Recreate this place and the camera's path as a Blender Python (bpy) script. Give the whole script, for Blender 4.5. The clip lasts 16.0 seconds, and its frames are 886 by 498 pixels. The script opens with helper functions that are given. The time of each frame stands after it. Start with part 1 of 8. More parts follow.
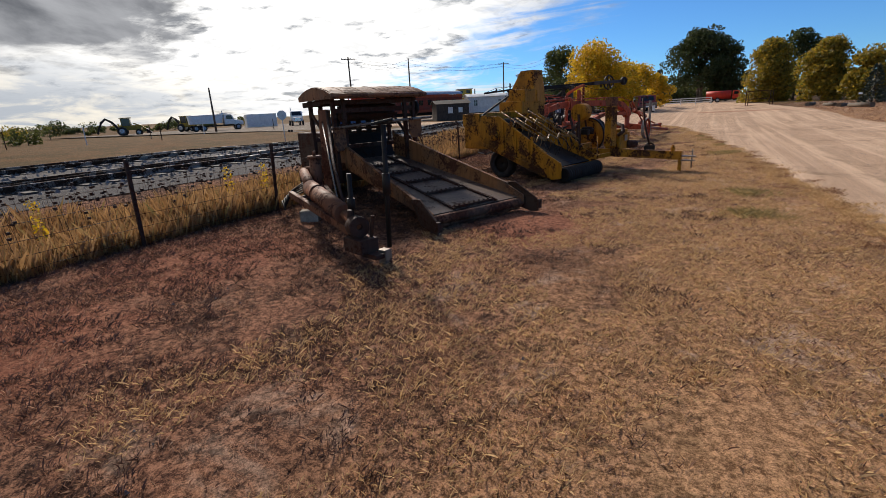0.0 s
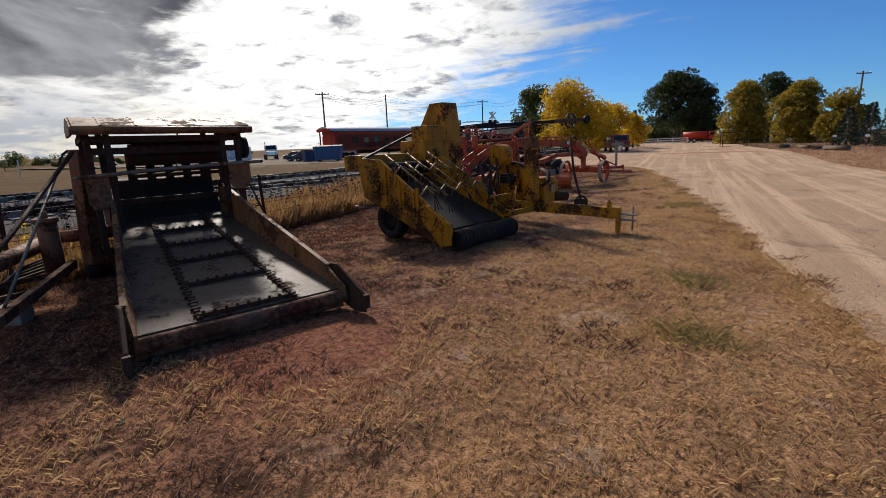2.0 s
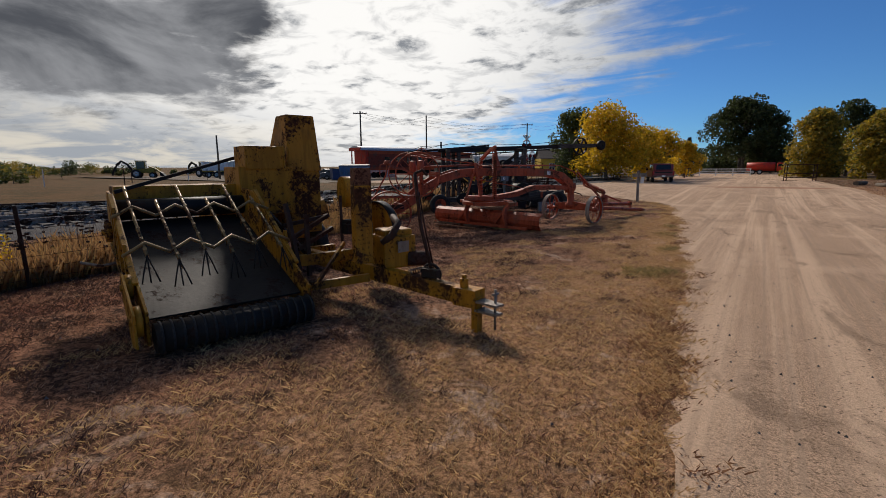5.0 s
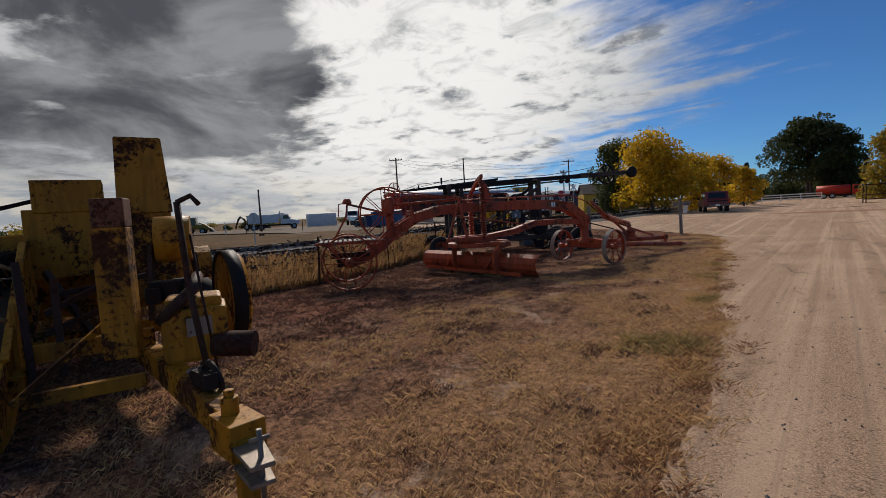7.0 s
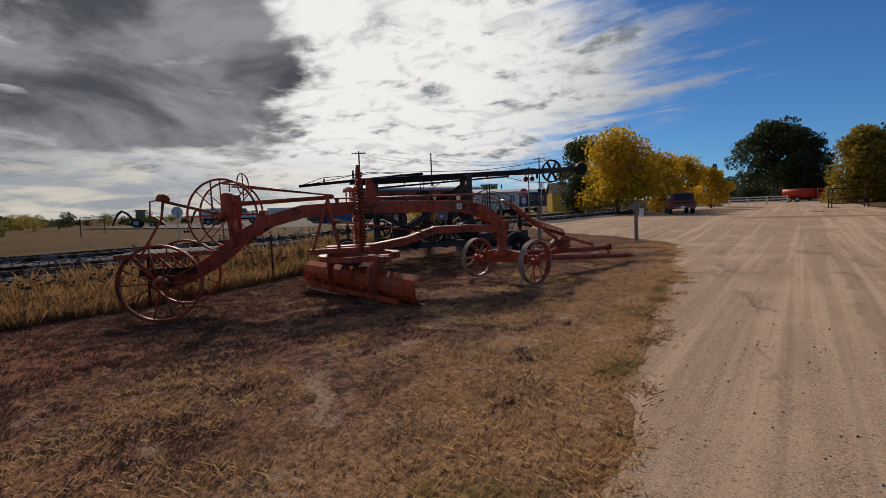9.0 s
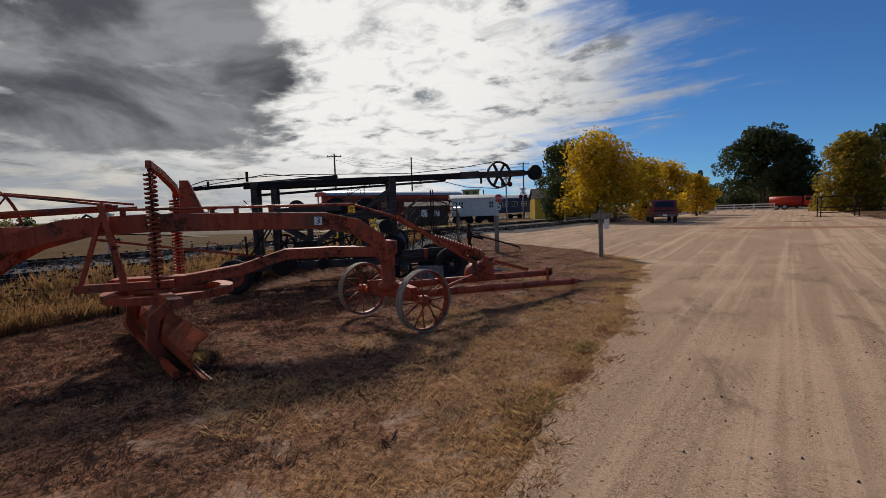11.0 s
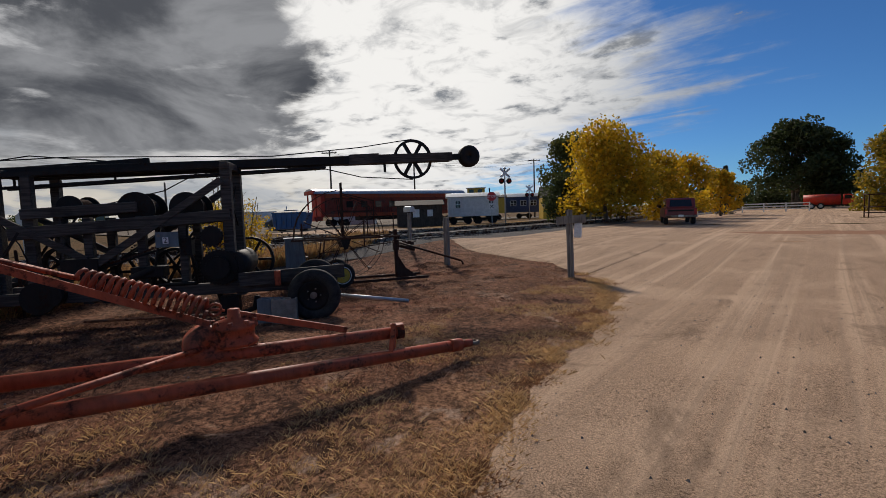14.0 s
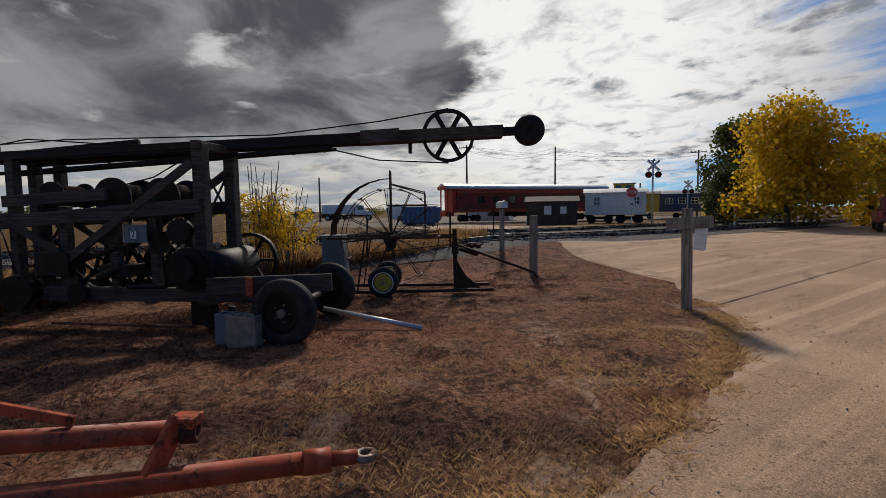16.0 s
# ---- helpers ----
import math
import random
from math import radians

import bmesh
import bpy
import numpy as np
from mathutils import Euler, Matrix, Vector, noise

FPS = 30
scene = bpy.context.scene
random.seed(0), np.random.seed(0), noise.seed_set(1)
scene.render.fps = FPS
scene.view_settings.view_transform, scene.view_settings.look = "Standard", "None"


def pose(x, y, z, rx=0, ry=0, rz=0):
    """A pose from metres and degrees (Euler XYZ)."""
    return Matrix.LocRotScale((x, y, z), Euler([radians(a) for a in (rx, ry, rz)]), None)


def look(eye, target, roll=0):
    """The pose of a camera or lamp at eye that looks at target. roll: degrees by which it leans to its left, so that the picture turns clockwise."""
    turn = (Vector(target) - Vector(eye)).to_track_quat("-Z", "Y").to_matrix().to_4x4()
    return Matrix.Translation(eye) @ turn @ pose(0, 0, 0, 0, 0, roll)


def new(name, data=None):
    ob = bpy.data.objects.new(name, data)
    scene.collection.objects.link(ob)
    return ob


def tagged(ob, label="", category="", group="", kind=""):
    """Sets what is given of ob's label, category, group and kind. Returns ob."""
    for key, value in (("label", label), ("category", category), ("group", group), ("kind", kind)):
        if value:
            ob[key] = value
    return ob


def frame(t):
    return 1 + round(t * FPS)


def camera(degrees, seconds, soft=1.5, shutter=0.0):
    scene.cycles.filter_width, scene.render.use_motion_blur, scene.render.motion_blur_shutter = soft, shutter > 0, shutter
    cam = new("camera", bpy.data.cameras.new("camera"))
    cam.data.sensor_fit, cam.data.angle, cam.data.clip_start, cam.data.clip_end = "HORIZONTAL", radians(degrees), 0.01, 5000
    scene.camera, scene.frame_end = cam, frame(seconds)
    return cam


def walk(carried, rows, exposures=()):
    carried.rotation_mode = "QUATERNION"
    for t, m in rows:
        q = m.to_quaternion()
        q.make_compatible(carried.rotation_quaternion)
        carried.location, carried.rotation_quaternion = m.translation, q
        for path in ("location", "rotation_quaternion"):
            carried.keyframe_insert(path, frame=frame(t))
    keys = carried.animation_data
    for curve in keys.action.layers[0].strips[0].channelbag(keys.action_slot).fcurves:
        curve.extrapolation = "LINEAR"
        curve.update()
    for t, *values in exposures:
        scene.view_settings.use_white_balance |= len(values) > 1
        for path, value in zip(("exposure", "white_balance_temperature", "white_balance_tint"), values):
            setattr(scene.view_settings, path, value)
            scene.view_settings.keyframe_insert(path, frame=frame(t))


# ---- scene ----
cam = camera(86.5, 16.0, soft=0.7)
PATH = [
    (0.0, 0.51, -0.775, 1.623, 73.64, 3.01, 28.47),
    (0.5, 0.594, 0.073, 1.618, 74.43, 2.84, 28.64),
    (1.0, 0.696, 0.979, 1.637, 75.02, 2.63, 28.9),
    (1.5, 0.842, 1.834, 1.642, 76.37, 2.47, 27.87),
    (2.0, 1.062, 2.747, 1.626, 77.67, 2.2, 27.13),
    (2.5, 1.318, 3.52, 1.65, 78.01, 1.56, 26.75),
    (3.0, 1.584, 4.263, 1.647, 78.07, 1.39, 26.71),
    (3.5, 1.947, 4.922, 1.69, 78.32, 1.09, 26.82),
    (4.0, 2.16, 5.662, 1.697, 78.82, 0.7, 28.58),
    (4.2, 2.231, 5.994, 1.723, 79.03, 0.31, 29.75),
    (6.3, 2.504, 9.248, 1.536, 84.12, 2.82, 39.38),
    (6.5, 2.51, 9.545, 1.494, 84.8, 3.01, 40.0),
    (7.0, 2.41, 10.351, 1.486, 85.72, 3.26, 39.85),
    (7.5, 2.331, 11.239, 1.56, 85.52, 2.9, 39.32),
    (8.0, 2.245, 12.076, 1.551, 85.57, 2.7, 38.99),
    (8.5, 2.258, 12.927, 1.538, 85.38, 2.29, 37.8),
    (9.0, 2.228, 13.728, 1.527, 85.11, 2.25, 37.13),
    (9.5, 2.317, 14.541, 1.552, 85.25, 2.2, 36.49),
    (9.7, 2.335, 14.856, 1.547, 85.4, 2.21, 36.19),
    (11.8, 1.999, 18.383, 1.646, 85.77, 1.6, 36.43),
    (12.0, 1.971, 18.729, 1.597, 85.88, 1.63, 36.75),
    (12.5, 1.919, 19.623, 1.599, 85.92, 1.83, 36.88),
    (13.0, 1.899, 20.439, 1.593, 85.84, 1.89, 36.97),
    (13.5, 1.849, 21.352, 1.613, 85.84, 2.04, 37.21),
    (14.0, 1.715, 22.202, 1.584, 85.64, 1.88, 38.62),
    (14.5, 1.638, 23.052, 1.596, 85.45, 1.38, 40.94),
    (15.0, 1.48, 23.839, 1.563, 84.93, 0.89, 44.82),
    (15.5, 1.334, 24.623, 1.57, 85.14, 0.29, 49.5),
    (16.0, 1.184, 25.364, 1.539, 85.59, 0.69, 56.57),
]
walk(cam, [(t, pose(x, y, z, rx, ry, rz)) for t, x, y, z, rx, ry, rz in PATH],
     exposures=[(0, -0.38), (2, -0.54), (4, -0.74), (6.3, -1.0), (9, -1.05), (12, -1.02), (16, -1.0)])

# ---- world, sun ----
SUN_AZ, SUN_EL = 50.0, 34.0          # degrees left of +y, above the horizon
world = bpy.data.worlds.new("sky")
scene.world = world
world.use_nodes = True


class Nodes:
    """Short hand for wiring a node tree."""

    def __init__(self, tree):
        self.tree = tree
        tree.nodes.clear()

    def add(self, kind, **sets):
        n = self.tree.nodes.new(kind)
        for k, v in sets.items():
            if k == "op":
                n.operation = v
            elif k == "blend":
                n.data_type, n.blend_type = "RGBA", v
            else:
                n.inputs[int(k[1:])].default_value = v
        return n

    def link(self, a, b):
        self.tree.links.new(a, b)

    def put(self, value, socket):
        if hasattr(value, "node"):
            self.link(value, socket)
        else:
            socket.default_value = value

    def math(self, op, a, b=0.0, c=0.0, clamp=False):
        n = self.tree.nodes.new("ShaderNodeMath")
        n.operation, n.use_clamp = op, clamp
        for i, v in enumerate((a, b, c)):
            self.put(v, n.inputs[i])
        return n.outputs[0]

    def ramp(self, value, lo, hi, a=0.0, b=1.0):
        n = self.tree.nodes.new("ShaderNodeMapRange")
        n.interpolation_type = "SMOOTHSTEP"
        for i, v in enumerate((value, lo, hi, a, b)):
            self.put(v, n.inputs[i])
        return n.outputs[0]

    def mix(self, fac, a, b, blend="MIX"):
        n = self.tree.nodes.new("ShaderNodeMix")
        n.data_type, n.blend_type = "RGBA", blend
        for v, s in ((fac, n.inputs[0]), (a, n.inputs[6]), (b, n.inputs[7])):
            if isinstance(v, tuple) and len(v) == 3:
                v = (*v, 1)
            self.put(v, s)
        return n.outputs[2]

    def noise(self, vec, scale, detail=4.0, rough=0.55, warp=0.0):
        n = self.tree.nodes.new("ShaderNodeTexNoise")
        if vec is not None:
            self.link(vec, n.inputs["Vector"])
        n.inputs["Scale"].default_value, n.inputs["Detail"].default_value = scale, detail
        n.inputs["Roughness"].default_value, n.inputs["Distortion"].default_value = rough, warp
        return n.outputs[0]

    def stretch(self, vec, sx, sy, sz, ox=0.0, oy=0.0):
        n = self.tree.nodes.new("ShaderNodeMapping")
        self.link(vec, n.inputs[0])
        n.inputs[1].default_value, n.inputs[3].default_value = (ox, oy, 0), (sx, sy, sz)
        return n.outputs[0]


def build_sky():
    w = Nodes(world.node_tree)
    out, back = w.add("ShaderNodeOutputWorld"), w.add("ShaderNodeBackground")
    sky = w.add("ShaderNodeTexSky")
    sky.sky_type, sky.sun_disc = "NISHITA", False
    sky.sun_elevation, sky.sun_rotation = radians(SUN_EL), radians(-SUN_AZ)
    sky.altitude, sky.air_density, sky.dust_density, sky.ozone_density = 1500, 1.0, 0.4, 2.0
    way = w.add("ShaderNodeTexCoord").outputs["Generated"]
    sep = w.add("ShaderNodeSeparateXYZ")
    w.link(way, sep.inputs[0])
    x, y, z = sep.outputs
    az = w.math("MULTIPLY", w.math("ARCTAN2", w.math("MULTIPLY", x, -1.0), y), 57.3)
    el = w.math("MULTIPLY", w.math("ARCSINE", z), 57.3)
    zz = w.math("ADD", w.math("MAXIMUM", z, 0.0), 0.16)
    comb = w.add("ShaderNodeCombineXYZ")
    w.link(w.math("DIVIDE", x, zz), comb.inputs[0])
    w.link(w.math("DIVIDE", y, zz), comb.inputs[1])
    flat = comb.outputs[0]
    n1 = w.noise(flat, 1.3, 7, 0.6, 0.5)
    n2 = w.noise(w.stretch(flat, 1.0, 1.0, 1, 3.1, 1.7), 2.6, 7, 0.62, 0.3)
    turn = w.add("ShaderNodeMapping", _2=(0, 0, radians(-38)), _3=(1.0, 3.4, 1))
    w.link(flat, turn.inputs[0])
    streak = w.noise(turn.outputs[0], 1.3, 5, 0.55, 0.6)
    # white cover: broken streaks towards the blue on one side
    edge = w.math("ADD", az, w.math("MULTIPLY", w.math("SUBTRACT", streak, 0.5), 34.0))
    edge = w.math("ADD", edge, w.math("MULTIPLY", w.math("SUBTRACT", n2, 0.5), 26.0))
    limit = w.math("ADD", w.ramp(el, 3.0, 12.0, 27.0, 9.0), w.ramp(el, 14.0, 26.0, 0.0, 10.0))
    cover = w.ramp(w.math("SUBTRACT", edge, limit), -4.0, 12.0)
    low = w.math("MULTIPLY", w.ramp(el, 12.0, 3.0), w.ramp(n1, 0.46, 0.62))
    cover = w.math("MAXIMUM", cover, w.math("MULTIPLY", low, w.ramp(az, 8.0, 30.0)))
    far_side = w.math("MULTIPLY", w.ramp(w.math("ABSOLUTE", az), 110.0, 150.0), w.ramp(n1, 0.56, 0.70))
    cover = w.math("MAXIMUM", cover, far_side)
    puff = w.math("MULTIPLY", w.ramp(n2, 0.66, 0.74), w.ramp(el, 6.0, 14.0))
    cover = w.math("MAXIMUM", cover, w.math("MULTIPLY", puff, 0.85))
    # glow of the hidden sun in the thin cloud
    dot = w.add("ShaderNodeVectorMath", op="DOT_PRODUCT")
    w.link(way, dot.inputs[0])
    a, e = radians(46.0), radians(22.0)
    dot.inputs[1].default_value = (-math.sin(a) * math.cos(e), math.cos(a) * math.cos(e), math.sin(e))
    glow = w.ramp(dot.outputs["Value"], 0.80, 0.985)
    white = w.mix(glow, (7.4, 7.8, 8.4), (18.0, 17.7, 17.2))
    white = w.mix(w.math("MULTIPLY", w.ramp(n2, 0.48, 0.62), w.ramp(w.noise(flat, 3.4, 5, 0.6), 0.46, 0.60)), white, (4.6, 4.9, 5.4))
    mott = w.noise(w.stretch(flat, 1, 1, 1, 5.0, 9.0), 4.5, 6, 0.62, 0.6)
    white = w.mix(w.math("MULTIPLY", w.ramp(mott, 0.50, 0.66), 0.38), white, (5.2, 5.5, 6.0))
    # grey heavy cloud bank
    dk = w.math("ADD", az, w.math("MULTIPLY", w.math("SUBTRACT", n1, 0.5), 20.0))
    dk = w.math("ADD", dk, w.math("MULTIPLY", w.math("SUBTRACT", n2, 0.5), 14.0))
    bank = w.math("MULTIPLY", w.ramp(dk, 53.0, 58.0), w.ramp(w.math("ADD", el, w.math("MULTIPLY", w.math("SUBTRACT", n2, 0.5), 9.0)), 5.0, 8.5))
    bank = w.math("MULTIPLY", bank, w.ramp(az, 150.0, 125.0))
    round_ = w.add("ShaderNodeCombineXYZ")
    w.link(w.math("DIVIDE", az, 16.0), round_.inputs[0])
    w.link(w.math("DIVIDE", el, 8.0), round_.inputs[1])
    layers = w.noise(round_.outputs[0], 0.9, 8, 0.58, 0.5)
    grey = w.mix(w.ramp(layers, 0.36, 0.64), (1.5, 1.6, 1.85), (5.6, 5.7, 6.0))
    lay2 = w.noise(w.stretch(round_.outputs[0], 1.0, 1.4, 1, 4.0, 2.0), 1.3, 7, 0.6, 0.4)
    grey = w.mix(w.ramp(lay2, 0.57, 0.74), grey, (11.0, 11.0, 11.2))
    warm = w.math("MULTIPLY", w.ramp(el, 9.0, 1.0), w.ramp(az, 35.0, 70.0))
    white = w.mix(warm, white, w.mix(w.ramp(n1, 0.42, 0.6), (6.4, 6.9, 7.6), (13.0, 12.0, 10.2)))
    blue = w.mix(1.0, sky.outputs[0], (0.50, 0.94, 1.45), "MULTIPLY")
    col = w.mix(cover, blue, white)
    col = w.mix(bank, col, grey)
    w.link(col, back.inputs[0])
    back.inputs[1].default_value = 0.1
    w.link(back.outputs[0], out.inputs[0])


build_sky()
sun = new("sun", bpy.data.lights.new("sun", "SUN"))
sun.data.energy, sun.data.angle, sun.data.color = 6.0, radians(6.0), (1.0, 0.90, 0.80)
sa, se = radians(SUN_AZ), radians(SUN_EL)
sun.matrix_world = look((-60 * math.sin(sa) * math.cos(se), 60 * math.cos(sa) * math.cos(se), 60 * math.sin(se)), (0, 0, 0))


# ---- materials ----
def shader(name, rough=0.8, metal=0.0):
    m = bpy.data.materials.new(name)
    m.use_nodes = True
    w = Nodes(m.node_tree)
    out, bsdf = w.add("ShaderNodeOutputMaterial"), w.add("ShaderNodeBsdfPrincipled")
    w.link(bsdf.outputs[0], out.inputs[0])
    bsdf.inputs["Roughness"].default_value, bsdf.inputs["Metallic"].default_value = rough, metal
    return m, w, bsdf


def bump(w, bsdf, height, strength=0.4, distance=0.01):
    b = w.add("ShaderNodeBump")
    b.inputs["Strength"].default_value, b.inputs["Distance"].default_value = strength, distance
    w.link(height, b.inputs["Height"])
    w.link(b.outputs[0], bsdf.inputs["Normal"])


def worn(name, paint, rust, amount=0.45, rough=0.55, metal=0.0, scale=2.5, dirt=(0.10, 0.075, 0.055)):
    """Old paint or bare metal that rust and dirt have broken through."""
    m, w, bsdf = shader(name, rough, metal)
    bsdf.inputs["Specular IOR Level"].default_value = 0.2
    ob = w.add("ShaderNodeTexCoord").outputs["Object"]
    big, small = w.noise(ob, scale, 5, 0.62, 0.4), w.noise(ob, scale * 9, 5, 0.7)
    drip = w.noise(w.stretch(ob, 14, 14, 1.6), 1.0, 4, 0.6)
    mask = w.math("ADD", w.math("MULTIPLY", big, 0.6), w.math("MULTIPLY", small, 0.4))
    t = 0.5 + (0.5 - amount) * 0.45
    mask = w.ramp(mask, t - 0.03, t + 0.05)
    shade = tuple(c * 0.72 for c in paint)
    col = w.mix(w.ramp(drip, 0.4, 0.65), paint, shade)
    rst = w.mix(w.ramp(small, 0.35, 0.65), rust, tuple(c * 0.45 for c in rust))
    col = w.mix(mask, col, rst)
    col = w.mix(w.math("MULTIPLY", w.ramp(w.noise(ob, scale * 0.7, 4), 0.5, 0.7), 0.55), col, dirt)
    w.link(col, bsdf.inputs["Base Color"])
    w.link(w.math("ADD", rough, w.math("MULTIPLY", mask, 0.9 - rough), clamp=True), bsdf.inputs["Roughness"])
    bump(w, bsdf, w.math("ADD", small, w.math("MULTIPLY", mask, 0.6)), 0.35, 0.006)
    return m


def plain(name, a, b, scale=6.0, rough=0.8, metal=0.0, relief=0.3):
    """A surface of one colour with grain and blotches."""
    m, w, bsdf = shader(name, rough, metal)
    if rough >= 0.6:
        bsdf.inputs["Specular IOR Level"].default_value = 0.2
    ob = w.add("ShaderNodeTexCoord").outputs["Object"]
    fine = w.noise(ob, scale * 8, 4, 0.65)
    f = w.math("ADD", w.math("MULTIPLY", w.noise(ob, scale, 5), 0.6), w.math("MULTIPLY", fine, 0.4))
    w.link(w.mix(w.ramp(f, 0.35, 0.65), a, b), bsdf.inputs["Base Color"])
    bump(w, bsdf, fine, relief, 0.006)
    return m


def wood(name, a, b, along=0):
    m, w, bsdf = shader(name, 0.85)
    ob = w.add("ShaderNodeTexCoord").outputs["Object"]
    s = [28.0, 28.0, 28.0]
    s[along] = 1.6
    grain = w.noise(w.stretch(ob, *s), 1.0, 5, 0.65, 0.6)
    blot = w.noise(ob, 2.2, 4)
    col = w.mix(w.ramp(grain, 0.35, 0.65), a, b)
    col = w.mix(w.math("MULTIPLY", w.ramp(blot, 0.5, 0.7), 0.6), col, tuple(c * 0.4 for c in a))
    w.link(col, bsdf.inputs["Base Color"])
    bump(w, bsdf, grain, 0.6, 0.008)
    return m


def leafy(name, colours, rough=0.6):
    """Leaves or blades whose colour differs from one to the next."""
    m, w, bsdf = shader(name, rough)
    rnd = w.add("ShaderNodeNewGeometry").outputs["Random Per Island"]
    ramp = w.add("ShaderNodeValToRGB")
    w.link(rnd, ramp.inputs[0])
    el = ramp.color_ramp.elements
    while len(el) < len(colours):
        el.new(0.5)
    for i, c in enumerate(colours):
        el[i].position, el[i].color = i / max(1, len(colours) - 1), (*c, 1)
    w.link(ramp.outputs[0], bsdf.inputs["Base Color"])
    return m


def through_leaf(name, colours, share=0.45):
    """Thin leaves that let some light through."""
    m = leafy(name, colours)
    w = m.node_tree
    bsdf = next(n for n in w.nodes if n.type == "BSDF_PRINCIPLED")
    out = next(n for n in w.nodes if n.type == "OUTPUT_MATERIAL")
    tr, mix = w.nodes.new("ShaderNodeBsdfTranslucent"), w.nodes.new("ShaderNodeMixShader")
    w.links.new(bsdf.inputs["Base Color"].links[0].from_socket, tr.inputs[0])
    mix.inputs[0].default_value = share
    w.links.new(bsdf.outputs[0], mix.inputs[1])
    w.links.new(tr.outputs[0], mix.inputs[2])
    w.links.new(mix.outputs[0], out.inputs[0])
    return m


def ground_material():
    m, w, bsdf = shader("dry_ground", 0.95)
    bsdf.inputs["Specular IOR Level"].default_value = 0.06
    p = w.add("ShaderNodeNewGeometry").outputs["Position"]
    sep = w.add("ShaderNodeSeparateXYZ")
    w.link(p, sep.inputs[0])
    x, y = sep.outputs[0], sep.outputs[1]
    big, mid = w.noise(p, 0.35, 5, 0.6, 0.4), w.noise(p, 1.7, 5, 0.65, 0.5)
    fine, grit = w.noise(p, 17, 6, 0.78), w.noise(p, 85, 4, 0.8)
    clump = w.noise(p, 5.5, 5, 0.7, 0.6)
    speck = w.math("ADD", w.math("MULTIPLY", fine, 0.55), w.math("MULTIPLY", grit, 0.45))
    straw = w.mix(w.ramp(speck, 0.43, 0.58), (0.038, 0.018, 0.012), (0.46, 0.235, 0.138))
    straw = w.mix(w.math("MULTIPLY", w.ramp(clump, 0.47, 0.58), 0.8), straw, (0.030, 0.016, 0.012))
    soil = w.mix(w.ramp(speck, 0.42, 0.60), (0.072, 0.031, 0.019), (0.50, 0.245, 0.142))
    red = w.mix(w.ramp(speck, 0.38, 0.62), (0.115, 0.036, 0.021), (0.440, 0.180, 0.105))
    col = w.mix(w.ramp(mid, 0.44, 0.6), straw, soil)
    edge = w.ramp(w.math("ADD", x, w.math("MULTIPLY", w.math("SUBTRACT", mid, 0.5), 3.5)), -1.6, 0.9)
    col = w.mix(w.math("MULTIPLY", edge, 0.58), col, w.mix(w.ramp(speck, 0.38, 0.62), (0.20, 0.102, 0.046), (0.82, 0.49, 0.245)))

    bare = w.math("MULTIPLY", w.ramp(w.noise(p, 1.15, 6, 0.7, 0.7), 0.55, 0.64), w.ramp(w.math("ADD", x, w.math("MULTIPLY", y, 0.06)), -3.6, 1.2, 0.12, 0.8))
    col = w.mix(bare, col, w.mix(w.ramp(speck, 0.36, 0.60), (0.26, 0.165, 0.105), (0.66, 0.47, 0.345)))
    mat = w.math("MULTIPLY", w.ramp(w.noise(w.stretch(p, 1, 1, 1, 7.0, 3.0), 0.8, 6, 0.68, 0.8), 0.50, 0.62), 0.30)
    col = w.mix(mat, col, (0.050, 0.026, 0.018))

    def patch(cx, cy, r, soft):
        dx, dy = w.math("SUBTRACT", x, cx), w.math("SUBTRACT", y, cy)
        d = w.math("SQRT", w.math("ADD", w.math("MULTIPLY", dx, dx), w.math("MULTIPLY", dy, dy)))
        d = w.math("ADD", d, w.math("MULTIPLY", w.math("SUBTRACT", mid, 0.5), r * 1.6))
        return w.ramp(d, r + soft, r - soft)

    stain = w.math("MULTIPLY", w.ramp(big, 0.54, 0.68, 0.0, 0.6), w.ramp(x, -1.5, -4.5))
    for cx, cy, r in ((-1.7, 5.45, 0.95), (-5.0, 2.7, 1.3), (-4.5, 0.1, 1.3), (-4.4, 15.2, 0.9), (-6.0, 14.6, 1.1), (-5.4, 27.6, 0.9), (-7.0, 12.6, 0.8)):
        stain = w.math("MAXIMUM", stain, w.math("MULTIPLY", patch(cx, cy, r, 0.5), 0.75))
    col = w.mix(w.math("MULTIPLY", stain, w.ramp(fine, 0.25, 0.5)), col, red)
    far = w.ramp(w.math("MAXIMUM", w.math("SUBTRACT", w.math("MULTIPLY", x, -1.0), 19.0), w.math("SUBTRACT", y, 48.0)), 0.0, 6.0)
    field = w.mix(w.ramp(big, 0.4, 0.62), (0.125, 0.072, 0.024), (0.070, 0.054, 0.017))
    col = w.mix(far, col, w.mix(0.3, field, straw))
    w.link(col, bsdf.inputs["Base Color"])
    bump(w, bsdf, w.math("ADD", fine, w.math("ADD", w.math("MULTIPLY", grit, 0.5), mid)), 0.9, 0.03)
    return m


